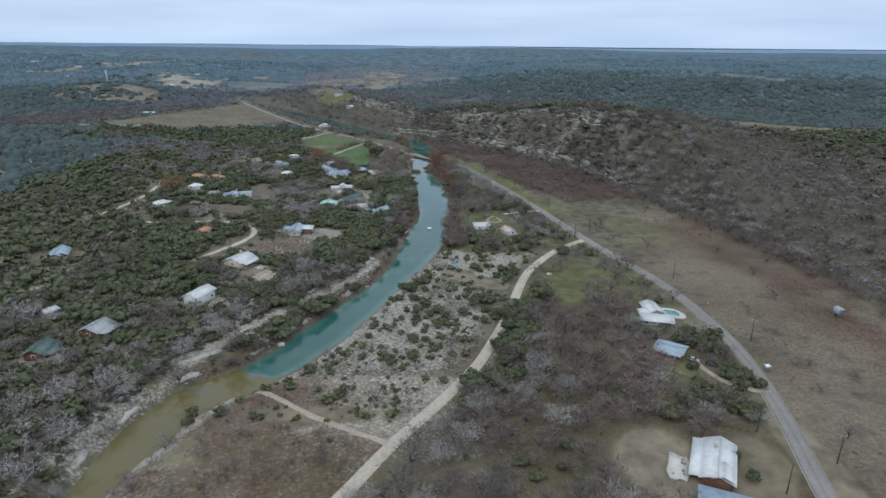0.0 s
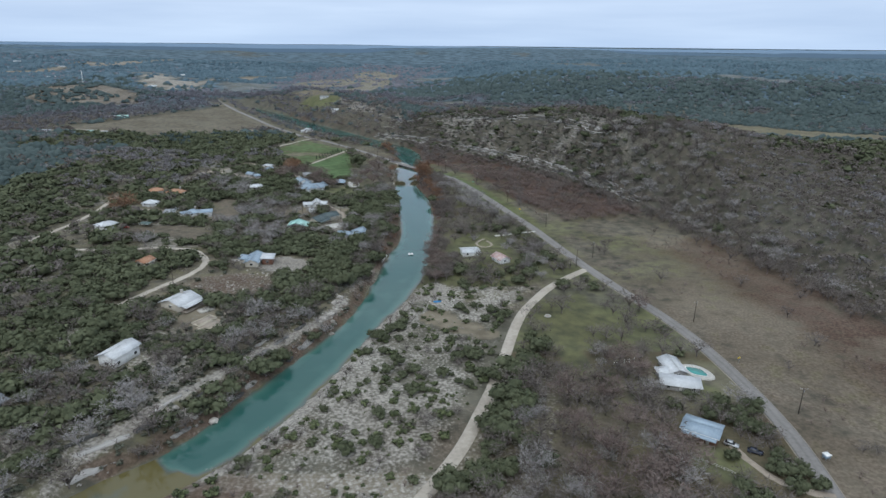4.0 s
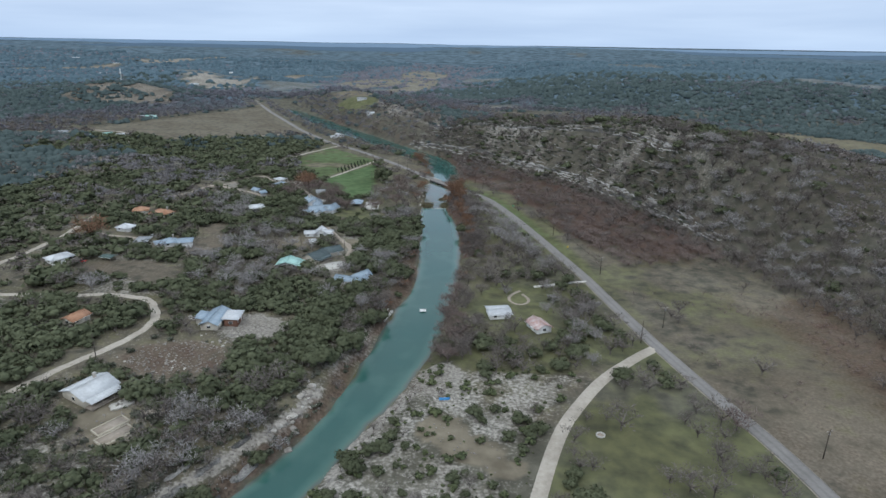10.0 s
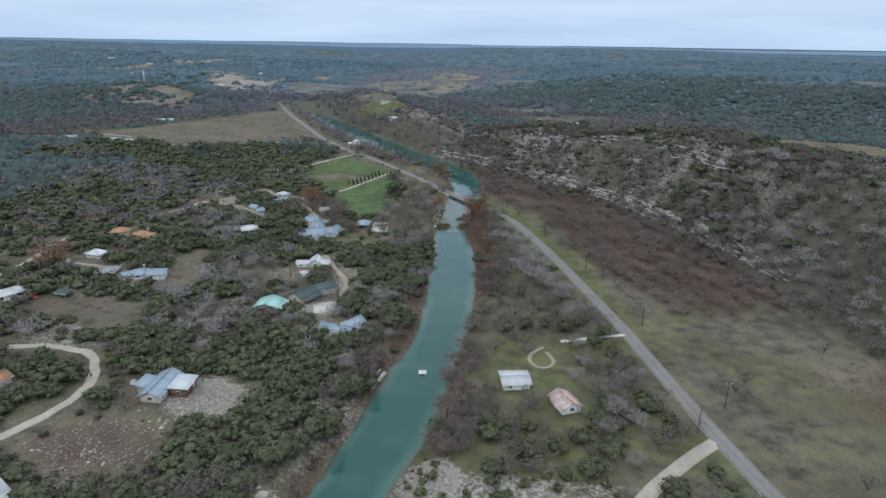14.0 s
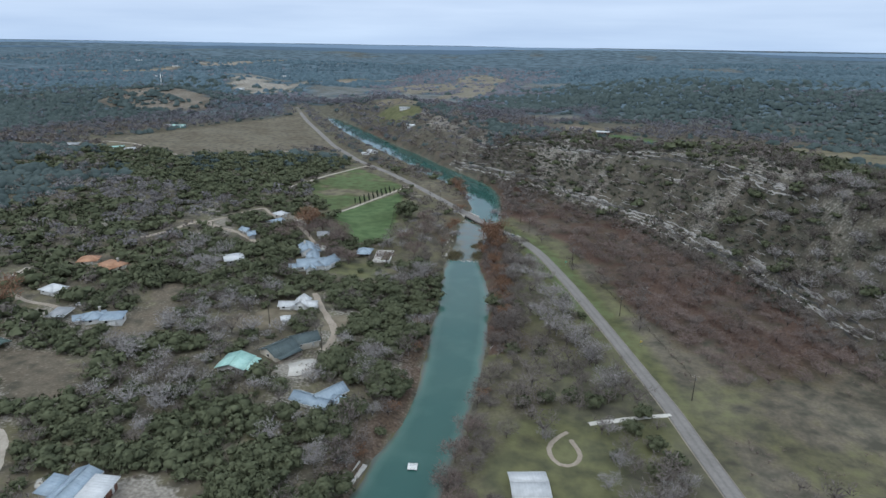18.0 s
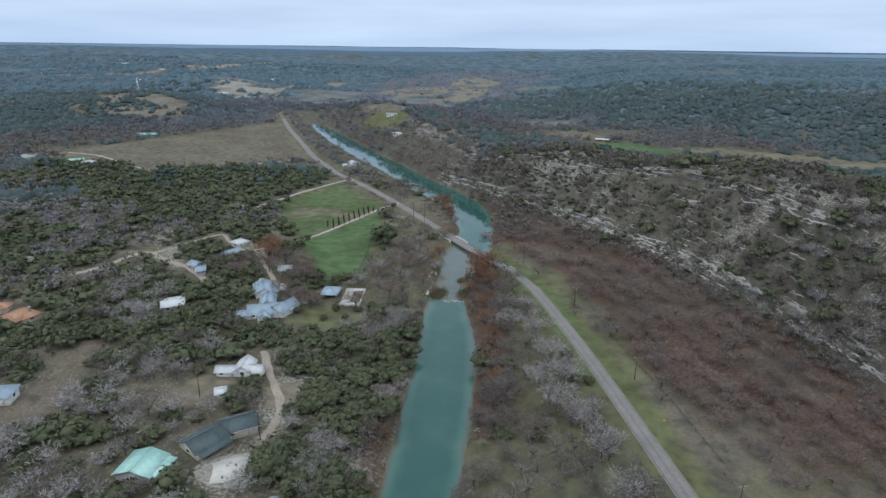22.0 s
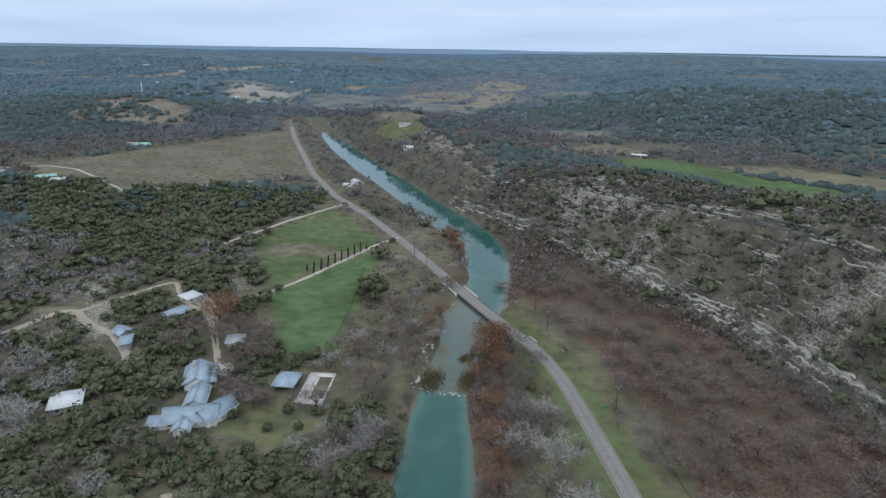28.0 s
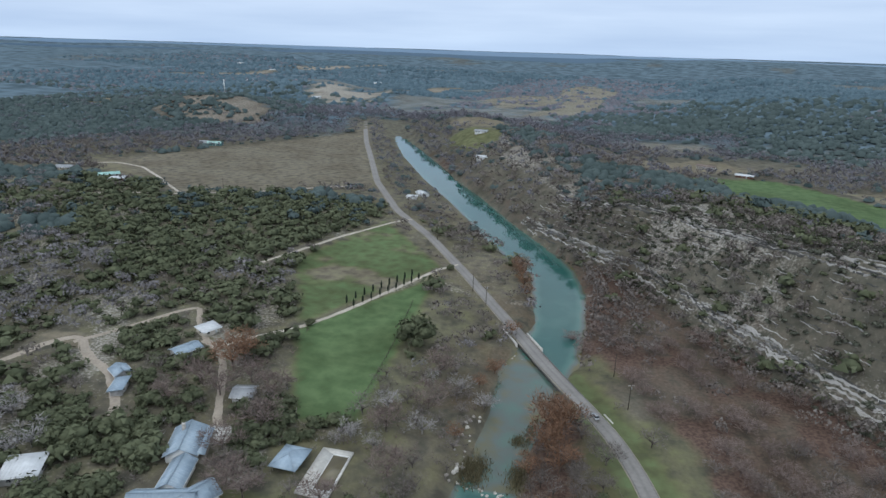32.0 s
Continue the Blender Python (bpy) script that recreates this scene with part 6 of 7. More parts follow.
# ---------------------------------------------------------------- drives, terraces, pools
for name, half, mat, line in DRIVES:
    p = resample([(*q, 0) for q in line], 2.5)
    t = np.gradient(p[:, :2], axis=0)
    t /= np.linalg.norm(t, axis=1)[:, None]
    verts, cols = [], 5
    for k in range(len(p)):
        for s in np.linspace(-1, 1, cols):
            w_ = half * (1 + 0.18 * math.sin(k * 1.7 + s * 2) + 0.1 * math.sin(k * 0.6)) * s
            x, y = p[k, 0] + t[k, 1] * w_, p[k, 1] - t[k, 0] * w_
            verts.append((x, y, ground_at(x, y) + (0.22 if abs(s) < 0.9 else -0.25)))
    faces = [(k * cols + q, k * cols + q + 1, (k + 1) * cols + q + 1, (k + 1) * cols + q) for k in range(len(p) - 1) for q in range(cols - 1)]
    tagged(link_mesh("drive", verts, faces, DRIVE_MATS[mat], True),
           {"caliche": "pale caliche drive with worn edges", "dirt": "tan dirt drive with ragged edges", "concrete": "pale concrete drive"}[mat], "drive", kind="structure")


def pool(x, y, turn, length, width, wl_, ww_, wx, water, label, kidney=False):
    root = thing("swimming_pool", label, "pool", x, y, None, turn)
    deck = []
    if kidney:
        outer = [(length / 2 * math.cos(a) * (1 + 0.12 * math.sin(2 * a)), width / 2 * math.sin(a)) for a in np.linspace(0, 6.283, 25)[:-1]]
        inner = [(wx + wl_ / 2 * math.cos(a) * (1 + 0.2 * math.sin(2 * a)), ww_ / 2 * math.sin(a) * (1 - 0.25 * math.cos(a) ** 2)) for a in np.linspace(0, 6.283, 25)[:-1]]
    else:
        outer = [(-length / 2, -width / 2), (length / 2, -width / 2), (length / 2, width / 2), (-length / 2, width / 2)]
        inner = [(wx - wl_ / 2, -ww_ / 2), (wx + wl_ / 2, -ww_ / 2), (wx + wl_ / 2, ww_ / 2), (wx - wl_ / 2, ww_ / 2)]
    k = len(outer)
    s = Solid()
    for i in range(k):
        j = (i + 1) % k
        s.prism([(*outer[i], -1.0), (*outer[j], -1.0), (*inner[j], -1.0), (*inner[i], -1.0)], (0, 0, 1.45))
    s.put("deck", M_CONC, root, "pale concrete pool deck")
    rim = Solid()
    for i in range(k):
        j = (i + 1) % k
        (ax, ay), (bx, by) = inner[i], inner[j]
        cx, cy = wx, 0
        out = lambda px_, py_: (cx + (px_ - cx) * 1.08, cy + (py_ - cy) * 1.05)  # noqa: E731
        rim.prism([(ax, ay, 0.45), (bx, by, 0.45), (*out(bx, by), 0.45), (*out(ax, ay), 0.45)], (0, 0, 0.08))
    rim.put("coping", M_TRIM, root)
    Solid().prism([(*p_, -0.9) for p_ in inner], (0, 0, 1.15)).put("water", water, root)
    return root


M_POOLTEAL = surface("pool_water", (0.03, 0.20, 0.19), (0.06, 0.28, 0.26), 0.3, 0.06, 0.02, spec=0.5)
M_POOLBROWN = surface("stale_pool_water", (0.055, 0.045, 0.03), (0.16, 0.135, 0.08), 0.25, 0.3, 0.05, spec=0.5)
pool(-67.3, 573.8, 8, 10.1, 21.2, 5.0, 15.5, 2.0, M_POOLBROWN, "disused pool with murky brown water in a white deck")
pool(106.5, 257, 118, 13, 9, 8.2, 5.6, 0.4, M_POOLTEAL, "kidney-shaped garden pool with a pale sandstone deck", True)


def terrace(x, y, turn, length, width, label, mat):
    """An uneven paved terrace with a low kerb."""
    root = thing("terrace", label, "terrace", x, y, None, turn)
    outline = []
    r_ = random.Random(int(x * 7 + y))
    for k in range(14):
        a = 6.283 * k / 14
        q = 1 / max(abs(math.cos(a)), abs(math.sin(a))) ** 0.7 * r_.uniform(0.82, 1.05)
        outline.append((length / 2 * math.cos(a) * q, width / 2 * math.sin(a) * q))
    Solid().prism([(*p_, -1.0) for p_ in outline], (0, 0, 1.3)).put("paving", mat, root)
    for k in range(14):
        Solid().tube((*outline[k], 0.32), (*outline[(k + 1) % 14], 0.32), 0.14, 0.14, 5).put("kerb", M_ROCK, root)
    for k in range(6):
        px_, py_ = r_.uniform(-0.3, 0.3) * length, r_.uniform(-0.3, 0.3) * width
        Solid().tube((px_, py_, 0.25), (px_, py_, 0.75), 0.3, 0.38, 8).put("planter", M_ROCK, root)


terrace(69.6, 148.5, -20, 6.5, 12.5, "pale paved patio with planters and a scalloped edge", M_CONC)
terrace(-62.5, 441, 40, 17, 11, "broad pale limestone terrace below the dark-roofed house", M_CONC)
terrace(-95.5, 300.5, 50, 8, 5, "stepped stone patio beside the house", M_CONC)
terrace(-106, 574, 20, 8, 10, "pale concrete parking court", M_CONC)
terrace(-101.5, 364, 10, 7, 5, "pale concrete slab behind the house", M_CONC)
M_PALEBOARD = surface("pale_sawn_timber", (0.36, 0.32, 0.25), (0.52, 0.47, 0.38), 2.0, 0.85, 0.2)
for gx, gy, turn, gl, gw in ((-83.2, 298, 50, 7.5, 4.6), (-83.2, 298, 50, 4.6, 1.9), (-92.3, 289, 60, 9.5, 4.4), (-88, 284.5, 60, 10, 4.8)):
    root = thing("raised_bed", "low timber-edged raised garden bed", "garden bed", gx, gy, None, turn, "garden beds")
    for sx in (-1, 1):
        Solid().box(sx * gl / 2 - 0.16, sx * gl / 2 + 0.16, -gw / 2, gw / 2, -0.9, 0.55).put("board", M_PALEBOARD, root)
        Solid().box(-gl / 2, gl / 2, sx * gw / 2 - 0.16, sx * gw / 2 + 0.16, -0.9, 0.55).put("board", M_PALEBOARD, root)
    if gw > 2:
        Solid().box(-gl / 2 + 0.16, gl / 2 - 0.16, -gw / 2 + 0.16, gw / 2 - 0.16, -0.9, 0.3).put("soil", M_DIRT, root)

# ---------------------------------------------------------------- bridge, weir, rocks
bridge = tagged(new("bridge"), "low concrete road bridge across the river", "bridge", kind="structure")
bx0, by0, bx1, by1 = 8.0, 631.0, -40.0, 695.0
blen = math.hypot(bx1 - bx0, by1 - by0)
bm_ = pose((bx0 + bx1) / 2, (by0 + by1) / 2, 0, 0, 0, math.degrees(math.atan2(by1 - by0, bx1 - bx0)))
bridge.matrix_basis = bm_
Solid().box(-blen / 2, blen / 2, -3.35, 3.35, 0.9, 1.6).put("deck", M_SHOULDER, bridge)
for s in (-1, 1):
    Solid().box(-blen / 2, blen / 2, s * 3.35 - 0.12, s * 3.35 + 0.12, 0.8, 1.95).put("kerb", M_ASPHALT, bridge)
for k in range(9):
    x = -blen / 2 + 6 + k * (blen - 12) / 8
    Solid().box(x - 0.35, x + 0.35, -3.2, 3.2, -2.5, 0.9).put("pier", M_SHOULDER, bridge)
# the pale old abutment walls at the north-west end and the kerb stones of the south-east approach
Solid().box(blen / 2 - 14, blen / 2 + 3, 4.3, 5.1, -1, 2.5).put("wing_wall", M_CONC, bridge)
Solid().box(blen / 2 - 20, blen / 2 - 4, -5.0, -4.4, -1, 1.9).put("wing_wall", M_CONC, bridge)
Solid().box(-blen / 2 - 6, -blen / 2 + 9, -5.0, -4.4, -1, 2.1).put("wing_wall", M_CONC, bridge)


def rock_meshes(k, flat=0.6, seed=3):
    """Rough boulder meshes of unit half size."""
    out, r_ = [], random.Random(seed)
    for n_ in range(k):
        bm = bmesh.new()
        bmesh.ops.create_icosphere(bm, subdivisions=2, radius=1)
        for v in bm.verts:
            q = 1 + 0.45 * noise.noise(v.co * 1.3 + Vector((n_ * 7.1, 0, 0)))
            v.co = Vector((v.co.x * q * r_.uniform(0.92, 1.06), v.co.y * q, v.co.z * q * flat))
        me = bpy.data.meshes.new("boulder")
        bm.to_mesh(me)
        bm.free()
        me.materials.append(M_ROCK)
        out.append(me)
    return out


BOULDERS = rock_meshes(6)
rrand = random.Random(11)


def boulder(x, y, s, label="pale weathered limestone boulder by the water", group="river boulders"):
    ob = new("boulder", rrand.choice(BOULDERS))
    ob.matrix_basis = pose(x, y, max(ground_at(x, y), -0.3) + 0.15 * s, rrand.uniform(-15, 15), rrand.uniform(-15, 15), rrand.uniform(0, 360)) @ Matrix.Diagonal((s, s * rrand.uniform(0.7, 1.2), s, 1))
    tagged(ob, label, "rock", group)


for cx, cy, rx, ry, count, smax in ((-76, 226, 6, 5, 22, 1.7), (-22, 588.5, 12, 1.6, 40, 0.7), (-32, 597, 3, 8, 14, 1.0), (-36, 612, 3, 14, 14, 0.9),
                                    (-31, 672, 5, 5, 10, 0.8), (-41, 300, 4, 10, 16, 1.5), (3, 320, 5, 8, 8, 0.7), (-110, 440, 20, 8, 8, 0.7),
                                    (-78, 345, 14, 10, 22, 0.8), (-95, 325, 20, 8, 16, 0.7), (-39, 318, 3, 6, 16, 1.4)):
    for _ in range(count):
        boulder(cx + rrand.gauss(0, rx * 0.5), cy + rrand.gauss(0, ry * 0.5), smax * rrand.uniform(0.35, 1.0))


M_LEDGE = surface("pale_limestone_ledge", (0.062, 0.060, 0.057), (0.35, 0.333, 0.31), 1.4, 0.95, 0.8, vary=0.9)


def rock_layers(root, line, rows, limit, seed, runs=(4, 12)):
    """Thin beds of rock that run along the slope in short broken pieces: (way up the slope, share standing, thickness, depth)."""
    r_ = random.Random(seed)
    p = resample([(*q, 0) for q in line], 1.5)
    t = np.gradient(p[:, :2], axis=0)
    t /= np.linalg.norm(t, axis=1)[:, None]
    first, last = np.searchsorted(p[:, 1], limit[0]), np.searchsorted(p[:, 1], limit[1])
    for off, keep, tall, deep in rows:
        k = first + r_.randint(0, 12)
        sway, lift = r_.uniform(0, 6), 0.0
        while k < last - 4:
            run = max(3, min(int(r_.uniform(*runs)), last - k))
            verts, thick, shift, width = [], tall * r_.uniform(0.5, 1.4), r_.uniform(-0.35, 0.35), deep * r_.uniform(0.6, 1.4)
            for q in range(k, k + run):
                edge = min(q - k, k + run - 1 - q)
                lift = 0.6 * lift + r_.uniform(-0.3, 0.3)
                d = off + shift + 0.5 * math.sin(q * 0.02 + sway) + lift + (0.35 * width if edge < 1 else 0)
                x, y = p[q, 0] + t[q, 1] * d, p[q, 1] - t[q, 0] * d
                back = width * (0.45 if edge < 1 else r_.uniform(0.8, 1.15))
                bx, by = x + t[q, 1] * back, y - t[q, 0] * back
                z = ground_at(x, y)
                top = z + thick * r_.uniform(0.75, 1.2) * (0.5 if edge < 1 else 1)
                verts += [(x - 0.1 * t[q, 1], y + 0.1 * t[q, 0], z - 0.9), (x, y, top), (bx, by, max(top, ground_at(bx, by)) + 0.04), (bx, by, z - 0.9)]
            n_ = len(verts) // 4
            faces = [(4 * q + s, 4 * q + 4 + s, 4 * q + 5 + s, 4 * q + 1 + s) for q in range(n_ - 1) for s in range(3)]
            faces += [(0, 1, 2, 3), (4 * n_ - 1, 4 * n_ - 2, 4 * n_ - 3, 4 * n_ - 4)]
            part("ledge", verts, faces, M_LEDGE, root)
            k += run + int(r_.uniform(0, 2 + 22 * (1 - keep)))


for label_, rows_, seed_ in (
        ("pale broken limestone cliff along the foot of the bluff", [(2.8 + 0.62 * k, 0.75 - 0.25 * (k % 3 == 2), 0.9 - 0.25 * (k % 2), 0.34) for k in range(8)], 21),
        ("weathered grey limestone beds on the lower bluff", [(8.6 + 1.25 * k, 0.12 + 0.3 * (k % 4 == 0), 0.26 + 0.2 * (k % 4 == 0), 0.2) for k in range(17)], 31),
        ("pale limestone rim beds high on the bluff", [(29.6 + 0.62 * k, 0.75 - 0.1 * (k % 3), 0.55, 0.3) for k in range(9)], 41),
        ("weathered grey limestone beds on the upper bluff", [(36 + 1.3 * k, 0.12 + 0.3 * (k % 3 == 1), 0.3, 0.2) for k in range(14)], 51)):
    bluff = tagged(new("bluff"), label_, "cliff", kind="structure")
    rock_layers(bluff, FOOT, rows_, (505 if seed_ == 21 else 575, 870), seed_, (8, 22) if seed_ in (21, 41) else (4, 12))
bank = tagged(new("river_ledge"), "pale limestone ledges stepping down to the river", "cliff", kind="structure")
rock_layers(bank, BANK_W, ((-1.2, 0.4, 0.4, -1.4), (-8.5, 0.5, 0.4, -1.8), (-13, 0.3, 0.4, -1.6)), (125, 300), 22)

# ---------------------------------------------------------------- poles, signs, fences
def utility_pole(x, y, h=10.2, arm=True, turn=0.0):
    root = thing("utility_pole", "dark wooden utility pole with a crossarm" if arm else "dark wooden utility pole with no crossarm", "pole", x, y, None, turn, "utility poles")
    Solid().tube((0, 0, -1), (0, 0, h), 0.19, 0.13, 8).put("pole", M_POLE, root)
    if arm:
        a = Solid().box(-1.25, 1.25, -0.07, 0.07, h - 0.7, h - 0.52).put("crossarm", M_DECK, root, "weathered grey crossarm")
        for q in (-1.1, -0.4, 0.4, 1.1):
            Solid().tube((q, 0, h - 0.52), (q, 0, h - 0.28), 0.06, 0.04, 6).put("insulator", M_TRIM, a)
        Solid().tube((0.3, 0.2, h - 2.0), (0.3, 0.2, h - 1.1), 0.22, 0.22, 8).put("transformer", M_STEEL, root)
    return root


for x, y, arm, turn in ((118, 151, 1, 10), (130, 230, 1, 0), (102, 167, 0, 0), (96, 138, 0, 0), (123, 302, 1, 20), (98, 389, 1, 15), (85, 373, 0, 0),
                        (81, 452, 1, 15), (62, 520, 1, 20), (41.5, 587, 1, 25), (14, 646, 1, 30), (7, 668, 0, 0), (-60, 716, 1, 35), (-71, 729, 0, 0),
                        (-120, 325, 0, 0), (-183, 527, 1, 60), (-90, 473, 0, 0), (-130, 595, 0, 0), (-118, 800, 1, 35), (-160, 850, 1, 35), (-222, 945, 1, 30),
                        (-284, 1050, 1, 30), (-345, 1158, 1, 30), (-250, 905, 0, 0), (-330, 850, 0, 0), (-60, 457, 0, 0)):
    utility_pole(x, y, 10.2, arm, turn)

M_YELLOW = surface("yellow_sign_paint", (0.62, 0.44, 0.02), (0.75, 0.55, 0.04), 2, 0.5, 0)
M_GREENSIGN = surface("green_sign_paint", (0.02, 0.30, 0.17), (0.04, 0.38, 0.22), 2, 0.5, 0)
for x, y, mat, label, turn in ((68, 491, M_YELLOW, "yellow diamond road warning sign", 195), (126, 265, M_YELLOW, "yellow diamond road warning sign", 185),
                              (38, 585.5, M_GREENSIGN, "small green roadside sign", 200)):
    root = thing("road_sign", label, "sign", x, y, None, turn, "road signs")
    Solid().tube((0, 0, -0.5), (0, 0, 2.6), 0.04, 0.04, 6).put("post", M_STEEL, root)
    q = 0.62
    face = Solid().prism([(0, -0.06, 1.5), (q, -0.06, 1.5 + q), (0, -0.06, 1.5 + 2 * q), (-q, -0.06, 1.5 + q)] if mat is M_YELLOW else
                         [(-0.6, -0.06, 1.9), (0.6, -0.06, 1.9), (0.6, -0.06, 2.5), (-0.6, -0.06, 2.5)], (0, 0.03, 0)).put("panel", mat, root)


def fence(label, line, step=2.6, h=1.3, rails=2, mat=None):
    p = resample([(*q, 0) for q in line], step)
    root = thing("fence", label, "fence", p[0, 0], p[0, 1])
    o = root.matrix_basis.inverted()
    pts = [o @ Vector((q[0], q[1], ground_at(q[0], q[1]))) for q in p]
    for q in pts:
        Solid().box(q.x - 0.07, q.x + 0.07, q.y - 0.07, q.y + 0.07, q.z - 0.5, q.z + h).put("post", mat or M_DECK, root)
    for k in range(rails):
        up = Vector((0, 0, h * (0.45 + 0.45 * k)))
        for a, b in zip(pts[:-1], pts[1:]):
            Solid().tube(a + up, b + up, 0.05, 0.05, 5).put("rail", mat or M_DECK, root)


fence("rough rust-brown rail fence behind the ranch yard", [(66, 176), (78, 172), (90, 169), (101, 166)], 2.2, 1.4, 3, M_POLE)
fence("old post fence along the green paddock", [(-72, 590), (-78, 630), (-84, 661), (-93, 700)], 3.5, 1.3, 2, M_POLE)
fence("post fence at the paddock's south end", [(-74, 590), (-88, 589), (-94, 600)], 3, 1.2, 2)
fence("low wire fence along the roadside", [(52, 575), (60, 545), (72, 510), (84, 470)], 5.0, 1.2, 2, M_POLE)
fence("pale roadside rail west of the road", [(15, 600), (22, 585), (30, 562), (38, 545)], 4.0, 1.0, 1)
fence("low stone-topped garden fence", [(86, 205), (90, 202), (95, 198), (98, 190)], 2.0, 0.9, 2, M_CONC)
fence("pale pergola-like rail beside the pool house", [(76, 262), (80, 262), (84, 263)], 1.6, 2.4, 2, M_TRIM)


# ---------------------------------------------------------------- cars, raft, dock, small things
def car(x, y, turn, body, label, z=None):
    root = thing("car", label, "car", x, y, z, turn)
    side = [(-2.2, 0, 0.35), (2.2, 0, 0.35), (2.25, 0, 0.75), (1.2, 0, 0.95), (-2.1, 0, 1.0), (-2.25, 0, 0.7)]
    Solid().prism([(p_[0], -0.88, p_[2]) for p_ in side], (0, 1.76, 0)).put("body", body, root)
    cab = [(-1.9, 0, 0.97), (1.0, 0, 0.94), (0.35, 0, 1.48), (-1.4, 0, 1.5)]
    Solid().prism([(p_[0], -0.78, p_[2]) for p_ in cab], (0, 1.56, 0)).put("cabin", M_GLASS, root, "dark glazed cabin")
    Solid().box(-1.35, 0.3, -0.74, 0.74, 1.46, 1.54).put("roof", body, root)
    for sx in (-1.4, 1.4):
        for sy in (-0.85, 0.85):
            w_ = Solid().tube((sx, sy - 0.11, 0.33), (sx, sy + 0.11, 0.33), 0.33, 0.33, 12).put("wheel", M_RUBBER, root)
            Solid().tube((sx, sy - 0.125, 0.33), (sx, sy + 0.125, 0.33), 0.18, 0.18, 8).put("rim", M_STEEL, w_)
    for sy in (-0.6, 0.6):
        Solid().box(2.2, 2.27, sy - 0.15, sy + 0.15, 0.6, 0.75).put("headlight", M_TRIM, root)


M_CARDARK = surface("dark_blue_car_paint", (0.015, 0.018, 0.03), (0.03, 0.035, 0.055), 1, 0.25, 0, spec=0.5)
M_CARSILVER = surface("silver_car_paint", (0.35, 0.36, 0.37), (0.5, 0.51, 0.52), 1, 0.25, 0, 0.4, spec=0.5)
M_CARRED = surface("red_car_paint", (0.35, 0.03, 0.02), (0.45, 0.05, 0.03), 1, 0.3, 0, spec=0.5)
car(104.5, 208.5, -24, M_CARDARK, "dark blue pickup parked under the evergreens")
car(98.8, 212, -34, M_CARSILVER, "silver car parked beside the raised shed")
car(3.5, 637.5, 121, M_CARSILVER, "silver car on the country road by the bridge", 2.12)
car(-189.5, 420, 10, M_CARRED, "red car parked outside the white house")
car(-177, 467, 30, M_CARSILVER, "pale car parked by the dirt drive")

root = thing("swim_raft", "square pale floating swim raft on the river", "raft", -9.4, 400.5, 0.0, 8)
for k in range(8):
    Solid().box(-1.5 + k * 0.375, -1.5 + k * 0.375 + 0.34, -1.5, 1.5, 0.42, 0.5).put("board", M_TRIM, root)
for sx in (-1, 1):
    Solid().tube((sx * 1.1, -1.4, 0.15), (sx * 1.1, 1.4, 0.15), 0.28, 0.28, 8).put("float", M_STEEL, root)

root = thing("dock", "long pale concrete landing on the river bank", "dock", -25.2, 392, 0.0, 80)
Solid().box(-6.3, 6.3, -1.1, 1.1, -1.5, 0.75).put("deck", M_CONC, root)
Solid().box(-6.3, 6.3, 1.1, 2.2, -1.5, 1.5).put("wall", M_CONC, root)
for k in range(4):
    Solid().box(-5.4 + k * 0.4, -5.0 + k * 0.4, 0.9, 2.4, 0.7, 1.0 + 0.2 * k).put("step", M_CONC, root)

M_TARP = surface("blue_tarpaulin", (0.03, 0.17, 0.42), (0.08, 0.30, 0.58), 1.5, 0.4, 0.3)
root = thing("rowing_boat", "upturned blue boat on the gravel bank", "boat", 7, 322, None, 8)
hull = Solid()
for k in range(9):
    a0, a1 = math.pi * k / 9, math.pi * (k + 1) / 9
    hull.prism([(-1.9, -0.7 * math.cos(a0), 0.55 * math.sin(a0)), (-1.9, -0.7 * math.cos(a1), 0.55 * math.sin(a1)), (-1.9, 0, 0)], (3.2, 0, 0))
    hull.prism([(1.3, -0.7 * math.cos(a0), 0.55 * math.sin(a0)), (1.3, -0.7 * math.cos(a1), 0.55 * math.sin(a1)), (2.1, 0, 0.1)], (0.01, 0, 0))
hull.put("hull", M_TARP, root)
Solid().box(-1.9, 2.0, -0.04, 0.04, 0.5, 0.62).put("keel", M_TARP, root)

root = thing("fire_ring", "round pale stone fire ring on the grass", "fire pit", 57.8, 307)
for k in range(14):
    a = 6.283 * k / 14
    s = Solid().box(-0.3, 0.3, -0.2, 0.2, -0.2, 0.4).moved(pose(1.25 * math.cos(a), 1.25 * math.sin(a), 0, 0, 0, math.degrees(a) + 90))
    s.put("stone", M_CONC, root)
Solid().tube((0, 0, -0.1), (0, 0, 0.06), 1.1, 1.1, 14).put("ash", M_DIRT, root)

M_BLUEBOX = surface("pale_blue_metal", (0.26, 0.34, 0.42), (0.42, 0.50, 0.58), 1, 0.5, 0.1)
root = thing("hunting_blind", "grey-blue box blind on legs in the meadow", "blind", 182.5, 256, None, 20)
for sx in (-1.2, 1.2):
    for sy in (-1.2, 1.2):
        Solid().box(sx - 0.1, sx + 0.1, sy - 0.1, sy + 0.1, -0.5, 1.6).put("leg", M_DECK, root)
bx_ = Solid().box(-1.5, 1.5, -1.5, 1.5, 1.6, 3.8).put("box", M_BLUEBOX, root)
Solid().box(-0.8, 0.8, -1.55, 1.55, 2.6, 3.1).put("opening", M_GLASS, bx_)
Solid().prism([(-1.8, -1.8, 3.8), (1.8, -1.8, 3.8), (1.8, 1.8, 4.15), (-1.8, 1.8, 4.15)], (0, 0, 0.1)).put("roof", ROOFS["tin"], root)

